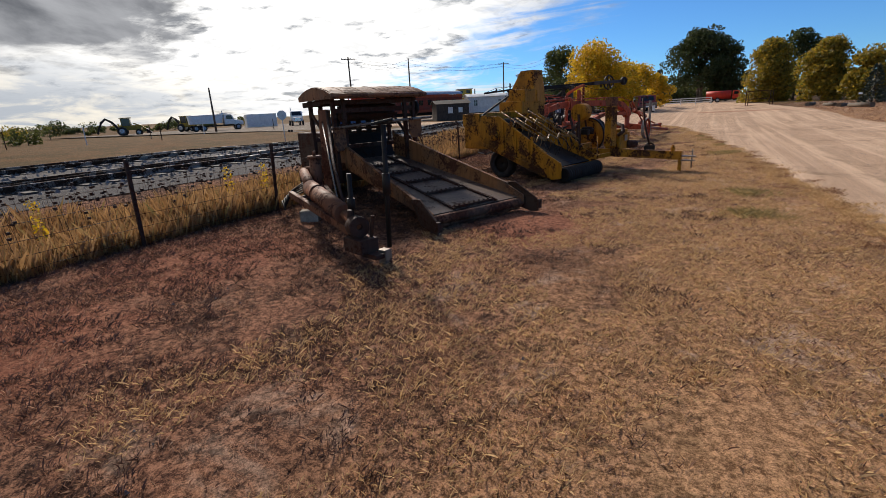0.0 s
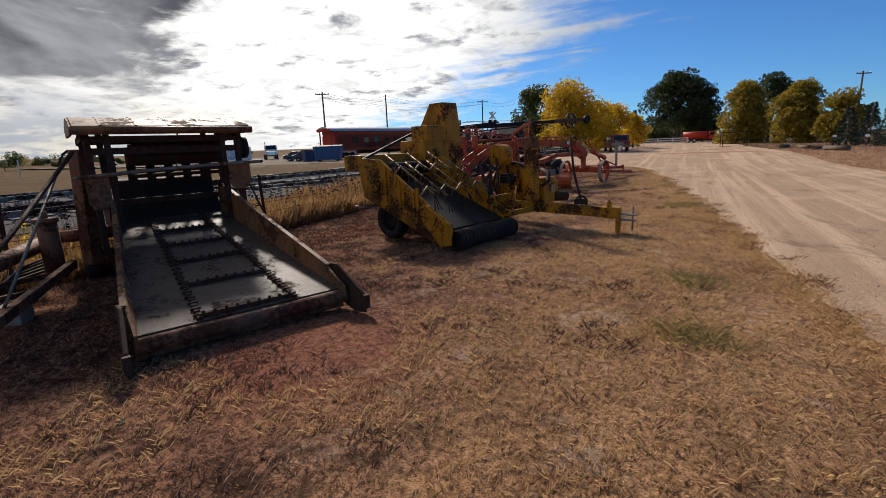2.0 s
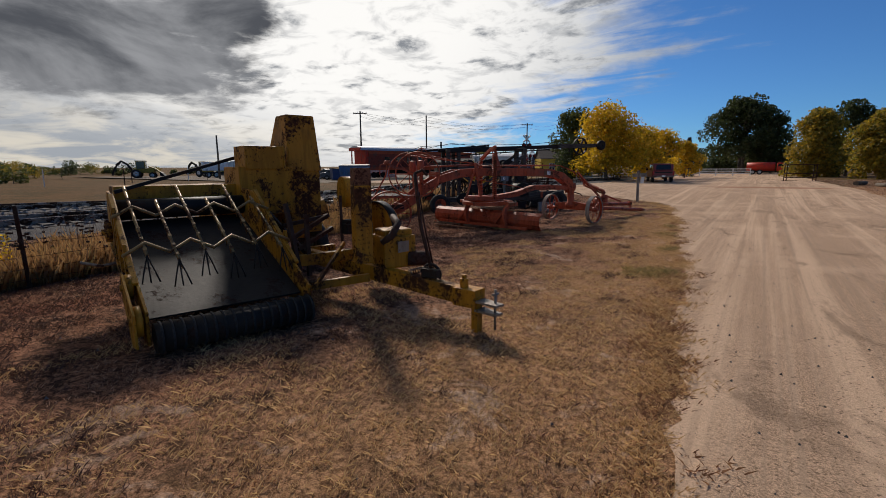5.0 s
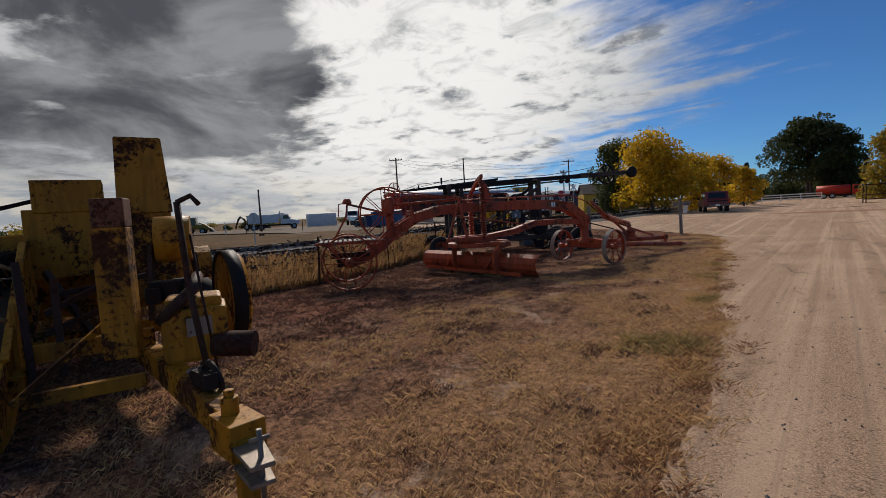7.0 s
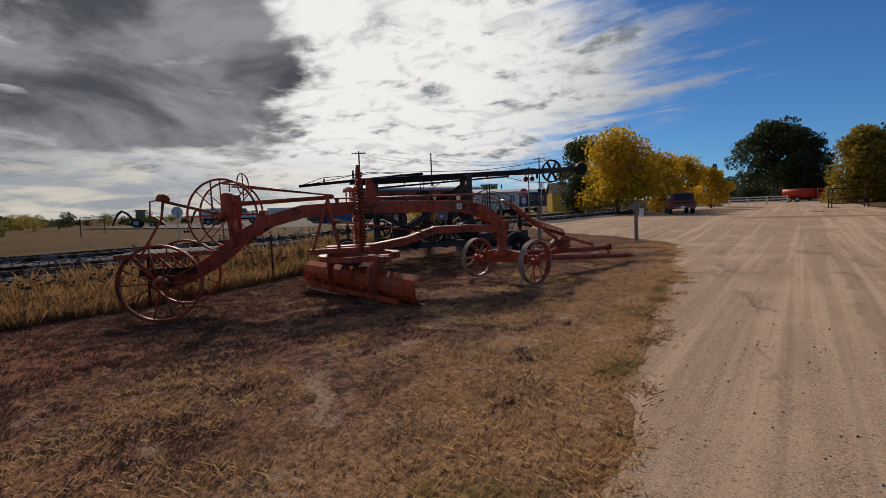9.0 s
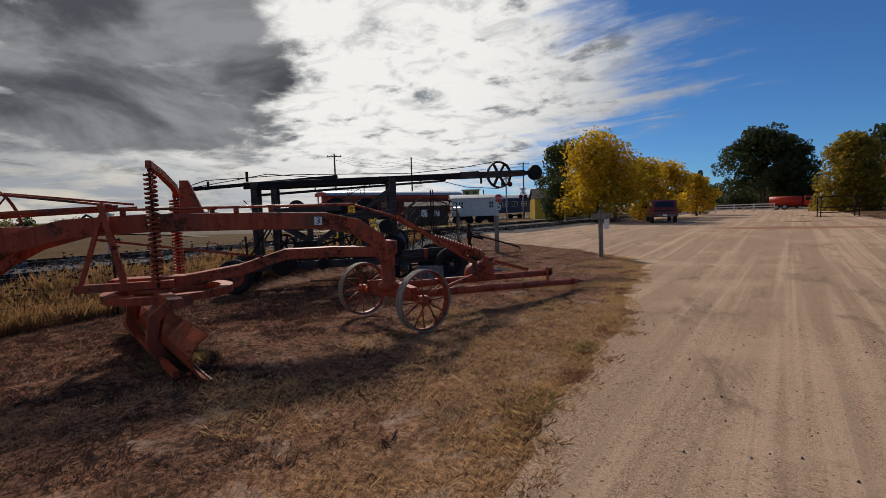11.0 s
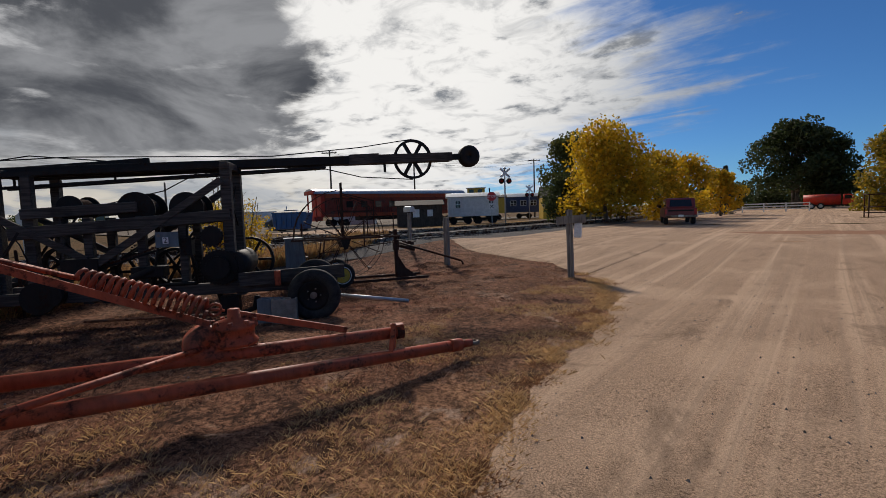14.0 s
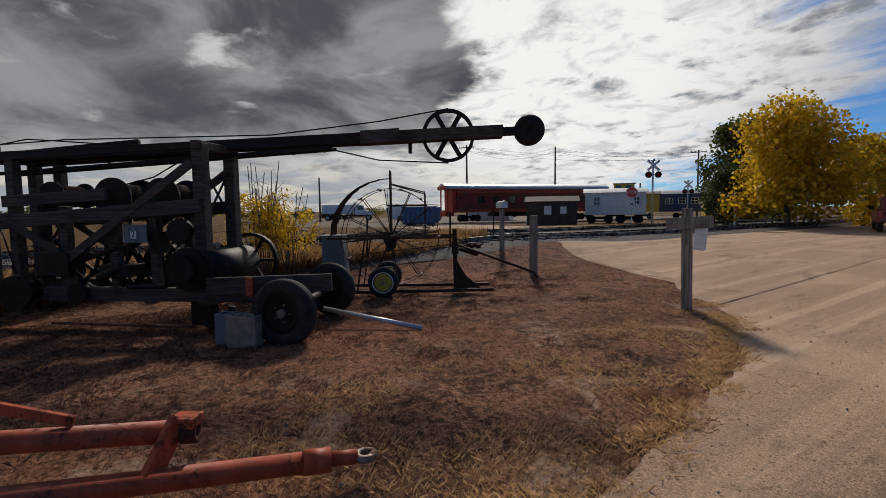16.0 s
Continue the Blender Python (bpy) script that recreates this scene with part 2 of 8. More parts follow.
def road_material(name, a, b, c, ruts):
    m, w, bsdf = shader(name, 0.93)
    bsdf.inputs["Specular IOR Level"].default_value = 0.12
    p = w.add("ShaderNodeNewGeometry").outputs["Position"]
    big, grit = w.noise(p, 0.5, 4), w.noise(p, 70, 5, 0.85)
    stones = w.noise(p, 14, 5, 0.75)
    col = w.mix(w.ramp(grit, 0.40, 0.60), a, b)
    if ruts:
        turned = w.add("ShaderNodeMapping", _2=(0, 0, radians(-3)), _3=(2.6, 0.05, 1))
        w.link(p, turned.inputs[0])
        lane = w.noise(turned.outputs[0], 1.0, 3, 0.55, 0.6)
        col = w.mix(w.math("MULTIPLY", w.ramp(lane, 0.46, 0.64), 0.6), col, c)
        lane2 = w.noise(w.stretch(turned.outputs[0], 4.0, 1, 1), 1.0, 3, 0.6)
        col = w.mix(w.math("MULTIPLY", w.ramp(lane2, 0.50, 0.66), 0.55), col, tuple(v * 0.55 for v in c))
    col = w.mix(w.math("MULTIPLY", w.ramp(w.noise(p, 32, 3, 0.6), 0.60, 0.68), 0.75), col, tuple(v * 0.45 for v in a))
    col = w.mix(w.math("MULTIPLY", w.ramp(big, 0.5, 0.66), 0.35), col, c)
    if ruts:
        sep = w.add("ShaderNodeSeparateXYZ")
        w.link(p, sep.inputs[0])
        dx, dy = w.math("DIVIDE", w.math("SUBTRACT", sep.outputs[0], 2.6), 4.2), w.math("DIVIDE", w.math("SUBTRACT", sep.outputs[1], 46.5), 1.6)
        d = w.math("ADD", w.math("ADD", w.math("MULTIPLY", dx, dx), w.math("MULTIPLY", dy, dy)), w.math("MULTIPLY", w.math("SUBTRACT", w.noise(p, 1.5, 5, 0.7), 0.5), 2.2))
        col = w.mix(w.math("MULTIPLY", w.ramp(d, 1.1, 0.6), 0.8), col, (0.33, 0.16, 0.09))
        dark = w.noise(w.stretch(p, 1.1, 0.5, 1, 2.0, 0), 1.0, 6, 0.72, 0.8)
        col = w.mix(w.math("MULTIPLY", w.ramp(dark, 0.54, 0.66), 0.5), col, tuple(v * 0.62 for v in a))
    w.link(col, bsdf.inputs["Base Color"])
    bump(w, bsdf, w.math("ADD", stones, w.math("MULTIPLY", grit, 0.8)), 0.8, 0.015)
    return m


RUST = (0.15, 0.055, 0.026)
ground_mat = ground_material()
road_mat = road_material("sandy_gravel", (0.24, 0.156, 0.098), (0.68, 0.455, 0.295), (0.70, 0.485, 0.325), True)
yard_mat = road_material("grey_gravel", (0.10, 0.08, 0.06), (0.25, 0.20, 0.15), (0.19, 0.145, 0.105), True)
side_mat = road_material("mixed_gravel", (0.24, 0.152, 0.092), (0.63, 0.43, 0.285), (0.62, 0.43, 0.29), True)
ballast_mat = road_material("ballast", (0.035, 0.03, 0.028), (0.17, 0.155, 0.145), (0.12, 0.105, 0.098), False)
rust_mat = worn("rusty_brown_steel", (0.19, 0.078, 0.040), (0.10, 0.036, 0.02), 0.5, 0.65)
rust_dark = worn("dark_rusted_iron", (0.055, 0.030, 0.022), (0.075, 0.028, 0.016), 0.5, 0.7, dirt=(0.04, 0.028, 0.02))
apron_mat = worn("bare_worn_steel", (0.105, 0.068, 0.050), (0.06, 0.032, 0.022), 0.38, 0.55, 0.0)
ochre_mat = worn("faded_ochre_sheet", (0.25, 0.11, 0.042), (0.11, 0.042, 0.022), 0.47, 0.6)
yellow_mat = worn("chipped_yellow_paint", (0.43, 0.185, 0.012), (0.085, 0.032, 0.014), 0.47, 0.5, dirt=(0.045, 0.026, 0.013))
tan_mat = worn("faded_tan_cover", (0.21, 0.085, 0.034), (0.13, 0.05, 0.024), 0.45, 0.5)
orange_mat = worn("faded_orange_red_paint", (0.44, 0.085, 0.036), (0.19, 0.055, 0.03), 0.38, 0.5)
black_mat = worn("oily_black_iron", (0.016, 0.014, 0.013), (0.05, 0.023, 0.015), 0.34, 0.6, dirt=(0.03, 0.022, 0.016))
steel_mat = worn("worn_bright_steel", (0.26, 0.22, 0.18), RUST, 0.42, 0.5, 0.5)
tine_mat = worn("worn_tan_rod", (0.27, 0.17, 0.07), (0.10, 0.045, 0.025), 0.45, 0.45, 0.3)
rim_mat = wood("weathered_tread", (0.19, 0.155, 0.125), (0.34, 0.29, 0.245), 2)
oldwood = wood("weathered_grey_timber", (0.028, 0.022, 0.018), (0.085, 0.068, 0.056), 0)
postwood = wood("grey_post_wood", (0.13, 0.11, 0.09), (0.30, 0.265, 0.22), 2)
rubber = plain("old_black_rubber", (0.018, 0.018, 0.018), (0.045, 0.042, 0.04), 8, 0.85)
concrete = plain("grey_concrete", (0.19, 0.165, 0.135), (0.32, 0.285, 0.24), 9, 0.9)
white_paint = plain("white_paint", (0.62, 0.62, 0.60), (0.80, 0.80, 0.78), 3, 0.6, 0, 0.1)
grey_tin = plain("galvanised_tin", (0.36, 0.38, 0.40), (0.52, 0.54, 0.56), 4, 0.4, 0.5, 0.1)
blue_grey = worn("blue_grey_tin", (0.16, 0.19, 0.21), RUST, 0.2, 0.55)
red_car = worn("dull_red_boards", (0.48, 0.085, 0.032), (0.26, 0.06, 0.035), 0.3, 0.6)
red_dark = worn("dark_red_boards", (0.27, 0.05, 0.028), (0.16, 0.04, 0.025), 0.35, 0.6)
dark_board = wood("dark_brown_boards", (0.035, 0.026, 0.02), (0.085, 0.062, 0.046), 2)
blue_paint = plain("dark_blue_paint", (0.018, 0.035, 0.10), (0.03, 0.055, 0.15), 2, 0.4)
blue_tin = worn("faded_blue_steel", (0.05, 0.12, 0.26), RUST, 0.25, 0.5)
dark_paint = plain("dark_grey_car_paint", (0.025, 0.027, 0.032), (0.04, 0.042, 0.048), 2, 0.3, 0.0, 0.02)
maroon = plain("maroon_car_paint", (0.15, 0.018, 0.018), (0.20, 0.024, 0.022), 2, 0.3, 0.0, 0.02)
chrome = plain("chrome", (0.6, 0.6, 0.6), (0.7, 0.7, 0.7), 3, 0.2, 1.0, 0.02)
dark_glass = plain("dark_window_glass", (0.012, 0.014, 0.016), (0.02, 0.022, 0.024), 2, 0.08, 0, 0.0)
sign_red = plain("sign_red", (0.48, 0.02, 0.025), (0.55, 0.03, 0.03), 3, 0.45, 0, 0.02)
sign_white = plain("sign_white", (0.75, 0.75, 0.73), (0.82, 0.82, 0.80), 3, 0.5, 0, 0.02)
letter_black = plain("black_lettering", (0.012, 0.012, 0.012), (0.02, 0.02, 0.02), 3, 0.6, 0, 0.02)
caboose_yellow = plain("yellow_boards", (0.55, 0.36, 0.03), (0.66, 0.44, 0.05), 3, 0.55)
bright_red = worn("bright_red_paint", (0.56, 0.045, 0.022), RUST, 0.15, 0.5)
machine_green = worn("dull_yellow_machine", (0.30, 0.21, 0.03), (0.1, 0.06, 0.03), 0.3, 0.55)
bark = wood("rough_bark", (0.06, 0.045, 0.033), (0.15, 0.115, 0.085), 2)
lamp_red = plain("red_lens", (0.35, 0.01, 0.01), (0.42, 0.015, 0.012), 3, 0.2, 0, 0.0)
grass_mat = through_leaf("dead_grass", ((0.080, 0.034, 0.023), (0.270, 0.128, 0.073), (0.640, 0.395, 0.245), (0.105, 0.045, 0.028), (0.500, 0.290, 0.170), (0.165, 0.076, 0.045)), 0.3)
tuft_mat = through_leaf("dark_dead_tufts", ((0.045, 0.020, 0.016), (0.085, 0.040, 0.029), (0.150, 0.078, 0.053), (0.030, 0.015, 0.012)), 0.25)
straw_mat = through_leaf("pale_straw", ((0.52, 0.325, 0.145), (0.74, 0.50, 0.245), (0.40, 0.24, 0.11), (0.68, 0.45, 0.20)), 0.4)
dark_weed = through_leaf("dark_dead_weed", ((0.165, 0.071, 0.037), (0.297, 0.152, 0.074), (0.396, 0.218, 0.107)), 0.4)
green_grass = through_leaf("dull_green_grass", ((0.264, 0.190, 0.070), (0.396, 0.275, 0.115), (0.187, 0.157, 0.057), (0.550, 0.380, 0.172)), 0.4)
tall_mat = through_leaf("tall_dry_weeds", ((0.35, 0.19, 0.078), (0.52, 0.31, 0.13), (0.22, 0.12, 0.055), (0.45, 0.25, 0.10), (0.25, 0.185, 0.068)), 0.4)
yellow_leaf = through_leaf("yellow_leaves", ((0.62, 0.36, 0.012), (0.76, 0.50, 0.03), (0.48, 0.32, 0.02), (0.70, 0.43, 0.015), (0.28, 0.24, 0.02)), 0.55)
mixed_leaf = through_leaf("yellow_green_leaves", ((0.20, 0.18, 0.02), (0.44, 0.28, 0.025), (0.11, 0.12, 0.02), (0.30, 0.20, 0.02)), 0.5)
green_leaf = through_leaf("dark_green_leaves", ((0.035, 0.05, 0.014), (0.065, 0.085, 0.024), (0.05, 0.06, 0.018)))
mid_leaf = through_leaf("green_leaves", ((0.07, 0.09, 0.02), (0.13, 0.13, 0.028), (0.05, 0.07, 0.018)))
needle = leafy("blue_green_needles", ((0.018, 0.034, 0.022), (0.035, 0.055, 0.036), (0.025, 0.04, 0.03)))
russet_leaf = through_leaf("russet_leaves", ((0.25, 0.12, 0.035), (0.36, 0.20, 0.06), (0.17, 0.10, 0.04)))


# ---- mesh helpers ----
class Shape:
    """Collects vertices and faces of one part."""

    def __init__(self):
        self.v, self.f, self.s = [], [], []

    def add(self, verts, faces, smooth=False):
        k = len(self.v)
        self.v += [tuple(p) for p in verts]
        self.f += [tuple(i + k for i in q) for q in faces]
        self.s += [smooth] * len(faces)
        return self


def axes(d):
    d = Vector(d).normalized()
    u = d.cross(Vector((0, 0, 1)))
    u = Vector((1, 0, 0)) if u.length < 1e-4 else u.normalized()
    return d, u, u.cross(d).normalized()


BOX = ((0, 1, 3, 2), (4, 6, 7, 5), (0, 4, 5, 1), (2, 3, 7, 6), (0, 2, 6, 4), (1, 5, 7, 3))


def box(s, c, size, rz=0.0, rx=0.0, ry=0.0):
    m = pose(*c, rx, ry, rz)
    return s.add([m @ Vector((x * size[0] / 2, y * size[1] / 2, z * size[2] / 2)) for x in (-1, 1) for y in (-1, 1) for z in (-1, 1)], BOX)


def bar(s, p, q, wide, high):
    """A bar of rectangular section from p to q."""
    p, q = Vector(p), Vector(q)
    d, u, w = axes(q - p)
    return s.add([e + u * (a * wide / 2) + w * (b * high / 2) for e in (p, q) for a in (-1, 1) for b in (-1, 1)], BOX)


def tube(s, p, q, r, r2=None, n=10):
    p, q = Vector(p), Vector(q)
    d, u, w = axes(q - p)
    r2 = r if r2 is None else r2
    v = [e + (u * math.cos(t) + w * math.sin(t)) * k for e, k in ((p, r), (q, r2)) for t in [2 * math.pi * i / n for i in range(n)]]
    s.add(v, [(i, (i + 1) % n, n + (i + 1) % n, n + i) for i in range(n)], True)
    k = len(s.v) - 2 * n
    s.f += [tuple(k + i for i in reversed(range(n))), tuple(k + n + i for i in range(n))]
    s.s += [False, False]
    return s


def pipe(s, pts, r, n=8):
    """A bent rod through the points."""
    pts = [Vector(p) for p in pts]
    v, f = [], []
    d0 = axes(pts[1] - pts[0])
    u = d0[1]
    for i, p in enumerate(pts):
        d = (pts[min(i + 1, len(pts) - 1)] - pts[max(i - 1, 0)]).normalized()
        u = (u - d * u.dot(d)).normalized()
        w = d.cross(u)
        v += [p + (u * math.cos(2 * math.pi * k / n) + w * math.sin(2 * math.pi * k / n)) * r for k in range(n)]
    for i in range(len(pts) - 1):
        f += [(i * n + k, i * n + (k + 1) % n, (i + 1) * n + (k + 1) % n, (i + 1) * n + k) for k in range(n)]
    s.add(v, f, True)
    m = len(s.v) - len(v)
    s.f += [tuple(m + i for i in reversed(range(n))), tuple(m + len(v) - n + i for i in range(n))]
    s.s += [False, False]
    return s


def spin(s, c, axis, profile, n=28, smooth=True, closed=True):
    """Turns (radius, along) points round an axis through c."""
    d, u, w = axes(axis)
    c, k = Vector(c), len(profile)
    v = [c + d * h + (u * math.cos(2 * math.pi * i / n) + w * math.sin(2 * math.pi * i / n)) * r for i in range(n) for r, h in profile]
    f = []
    for i in range(n):
        for j in range(k if closed else k - 1):
            a, b = i * k + j, i * k + (j + 1) % k
            e, g = ((i + 1) % n) * k + (j + 1) % k, ((i + 1) % n) * k + j
            f.append((a, b, e, g))
    return s.add(v, f, smooth)


def band(s, c, axis, r, wide, thick, n=36):
    return spin(s, c, axis, [(r, -wide / 2), (r, wide / 2), (r - thick, wide / 2), (r - thick, -wide / 2)], n, False)


def ring(s, c, axis, r, minor, n=36, m=8):
    return spin(s, c, axis, [(r + minor * math.cos(2 * math.pi * i / m), minor * math.sin(2 * math.pi * i / m)) for i in range(m)], n)


def plate(s, pts, thick):
    """A flat plate: its outline in space, given thickness along its normal."""
    pts = [Vector(p) for p in pts]
    nrm = Vector((0, 0, 0))
    for i in range(len(pts)):
        nrm += pts[i].cross(pts[(i + 1) % len(pts)])
    nrm = nrm.normalized() * thick / 2
    n = len(pts)
    v = [p + nrm for p in pts] + [p - nrm for p in pts]
    return s.add(v, [tuple(range(n)), tuple(n + i for i in reversed(range(n)))] + [(i, n + i, n + (i + 1) % n, (i + 1) % n) for i in range(n)])


def coil(s, p, q, r, wire, turns, per=14):
    p, q = Vector(p), Vector(q)
    d, u, w = axes(q - p)
    pts = [p + (q - p) * (i / (turns * per)) + (u * math.cos(2 * math.pi * i / per) + w * math.sin(2 * math.pi * i / per)) * r for i in range(int(turns * per) + 1)]
    return pipe(s, pts, wire, 6)


def swept(s, pts, wide, high, across=(0, 1, 0)):
    """A beam of rectangular section that bends along points lying in a plane."""
    a = Vector(across).normalized()
    pts = [Vector(p) for p in pts]
    v, f, n = [], [], len(pts)
    for i, p in enumerate(pts):
        d = (pts[min(i + 1, n - 1)] - pts[max(i - 1, 0)]).normalized()
        up = d.cross(a).normalized()
        v += [p + a * (x * wide / 2) + up * (y * high / 2) for x, y in ((-1, -1), (1, -1), (1, 1), (-1, 1))]
    for i in range(n - 1):
        f += [(4 * i + k, 4 * i + (k + 1) % 4, 4 * i + 4 + (k + 1) % 4, 4 * i + 4 + k) for k in range(4)]
    return s.add(v, f + [(3, 2, 1, 0), (4 * n - 4, 4 * n - 3, 4 * n - 2, 4 * n - 1)])


def to_mesh(name, s, material):
    me = bpy.data.meshes.new(name)
    me.from_pydata(s.v, [], s.f)
    me.polygons.foreach_set("use_smooth", s.s)
    bm = bmesh.new()
    bm.from_mesh(me)
    bmesh.ops.recalc_face_normals(bm, faces=bm.faces)
    bm.to_mesh(me)
    bm.free()
    me.materials.append(material)
    return me


def part(name, s, material, parent, label="", soft=0.0):
    ob = new(name, to_mesh(name, s, material))
    ob.parent = parent
    if label:
        ob["label"] = label
    if soft:
        b = ob.modifiers.new("edges", "BEVEL")
        b.width, b.segments, b.limit_method = soft, 2, "ANGLE"
    return ob


def thing(name, label, category, x, y, z, rz=0.0, group="", kind="", tilt=0.0, size=1.0):
    ob = new(name)
    ob.empty_display_size = 0.3
    ob.matrix_world = pose(x, y, z, tilt, 0, rz) @ Matrix.Scale(size, 4)
    return tagged(ob, label, category, group, kind)


def single(name, s, material, label, category, group="", kind="", at=None, soft=0.0):
    ob = new(name, to_mesh(name, s, material))
    if at:
        ob.matrix_world = pose(*at)
    if soft:
        b = ob.modifiers.new("edges", "BEVEL")
        b.width, b.segments, b.limit_method = soft, 2, "ANGLE"
    return tagged(ob, label, category, group, kind)


def words(name, text, size, material, parent, m, label=""):
    """Raised lettering as a mesh, with its place relative to the parent."""
    cu = bpy.data.curves.new(name, "FONT")
    cu.body, cu.size, cu.extrude = text, size, 0.003
    cu.align_x, cu.align_y = "CENTER", "CENTER"
    tmp = bpy.data.objects.new(name, cu)
    scene.collection.objects.link(tmp)
    me = bpy.data.meshes.new_from_object(tmp)
    bpy.data.objects.remove(tmp)
    me.materials.clear()
    me.materials.append(material)
    ob = new(name, me)
    ob.parent = parent
    ob.matrix_local = m
    if label:
        ob["label"] = label
    return ob


def ss(t):
    t = min(1.0, max(0.0, t))
    return t * t * (3 - 2 * t)


def land(x, y):
    """Height of the ground."""
    z = -0.15 * ss((-x - 2.5) / 4) * ss((y - 13) / 6) * (1 - ss((y - 31) / 5))
    z += 0.30 * ss((y - 31.5) / 13)
    z += 0.5 * ss((-x - 22) / 24) * (1 - ss((y - 31.5) / 13))
    z += 0.35 * ss((-x - 8.6) / 2.2) * ss((-x - 0) / 1) * (1 - ss((-x - 20) / 5)) * (1 - ss((y - 36) / 8))
    z += 3.0 * ss((-x - 90) / 250) + 1.2 * ss((y - 140) / 300)
    return z + 0.02 * noise.noise((x * 0.6, y * 0.6, 0))


# ---- ground ----
def strip_axis(lo, hi, fine_lo, fine_hi, fine, coarse):
    a = [fine_lo]
    while a[-1] < fine_hi:
        a.append(a[-1] + fine)
    step = fine
    while a[-1] < hi:
        step *= coarse
        a.append(a[-1] + step)
    step, b = fine, [fine_lo]
    while b[-1] > lo:
        step *= coarse
        b.append(b[-1] - step)
    return sorted(set(b + a))


def build_ground():
    xs, ys = strip_axis(-1500, 1500, -24, 12, 0.35, 1.25), strip_axis(-1500, 1500, -6, 56, 0.35, 1.25)
    v = [(x, y, land(x, y)) for y in ys for x in xs]
    n = len(xs)
    f = [(j * n + i, j * n + i + 1, (j + 1) * n + i + 1, (j + 1) * n + i) for j in range(len(ys) - 1) for i in range(n - 1)]
    me = bpy.data.meshes.new("ground")
    me.from_pydata(v, [], f)
    me.polygons.foreach_set("use_smooth", [True] * len(f))
    me.materials.append(ground_mat)
    return tagged(new("ground", me), "dry brown prairie ground with reddish soil patches", "ground", kind="structure")


build_ground()
LEFT_EDGE = ((-30, 3.0), (0, 2.65), (7.0, 2.5), (11.1, 2.02), (13.0, 1.75), (15.9, 1.5), (17.5, 1.2), (19.3, 0.85), (21.1, 0.6), (23.8, 0.32), (25.9, -0.2), (28.0, -0.5), (29.9, -0.88), (31.4, -1.5), (32.4, -2.05), (33.2, -2.8))


def left_edge(y):
    for (y0, x0), (y1, x1) in zip(LEFT_EDGE, LEFT_EDGE[1:]):
        if y <= y1:
            return x0 + (x1 - x0) * (y - y0) / (y1 - y0) + 0.16 * noise.noise((0, y * 1.1, 5)) + 0.10 * noise.noise((0, y * 3.7, 9))
    # side road bends away
    return -11.2 if y > 54 else -60.0


def side_edge(x):
    """Near edge of the side road, as y for a given x left of the corner."""
    pts = ((-2.8, 33.2), (-4.5, 34.9), (-6.8, 35.8), (-11, 38.3), (-15, 40.3), (-24, 43.5), (-60, 46))
    for (x0, y0), (x1, y1) in zip(pts, pts[1:]):
        if x >= x1:
            return y0 + (y1 - y0) * (x - x0) / (x1 - x0) + 0.2 * noise.noise((x * 0.8, 3, 0))
    return 46.0


def build_road():
    s = Shape()
    rows = []
    ys = [-30 + 0.5 * i for i in range(60)] + [0.12 * i for i in range(280)] + [34 + 0.6 * i for i in range(34)] + [54.4 + 3 * i for i in range(45)]
    for y in ys:
        right = 7.9 - 0.022 * min(50, max(0, y - 20)) + 0.25 * noise.noise((3, y * 0.3, 0)) + 0.1 * noise.noise((3, y * 1.4, 0))
        a = left_edge(y) if y < 33.2 else (-4.0 if y < 53.5 else -11.2 + 2.2 * min(1, max(0, (y - 70) / 30)))
        if 33.2 <= y < 53.5:
            a = -9.0
            for k in range(80):
                x = -2.8 - 0.2 * k
                if side_edge(x) > y:
                    a = x
                    break
        rows.append([(a + (right - a) * t / 24, y) for t in range(25)])
    v = [(x, y, land(x, y) + 0.012) for r in rows for x, y in r]
    f = [(j * 25 + i, j * 25 + i + 1, (j + 1) * 25 + i + 1, (j + 1) * 25 + i) for j in range(len(rows) - 1) for i in range(24)]
    s.add(v, f, True)
    single("road", s, road_mat, "sandy gravel drive with tyre tracks", "road", kind="structure")
    s = Shape()
    xs = [-2.6 - 0.5 * i for i in range(90)]
    v = []
    for x in xs:
        lo, hi = side_edge(x), 52.5 + 1.2 * noise.noise((x * 0.2, 7, 0))
        v += [(x, lo + (hi - lo) * t / 14, land(x, lo + (hi - lo) * t / 14) + 0.02) for t in range(15)]
    f = [(j * 15 + i, j * 15 + i + 1, (j + 1) * 15 + i + 1, (j + 1) * 15 + i) for j in range(len(xs) - 1) for i in range(14)]
    s.add(v, f, True)
    single("side_road", s, side_mat, "pale grey gravel side road to the crossing", "road", kind="structure")
    s = Shape()
    xs, ys = [-36 - 3.5 * i for i in range(22)], [10 + 4 * i for i in range(26)]
    v = [(x, y + max(0.0, 26 - 0.75 * (y - 10)) + 0.10 * (-36 - x), land(x, y) + 0.03) for x in xs for y in ys]
    n = len(ys)
    s.add(v, [(j * n + i, j * n + i + 1, (j + 1) * n + i + 1, (j + 1) * n + i) for j in range(len(xs) - 1) for i in range(n - 1)], True)
    single("yard", s, yard_mat, "grey gravel truck yard beyond the tracks", "yard", kind="structure")


build_road()


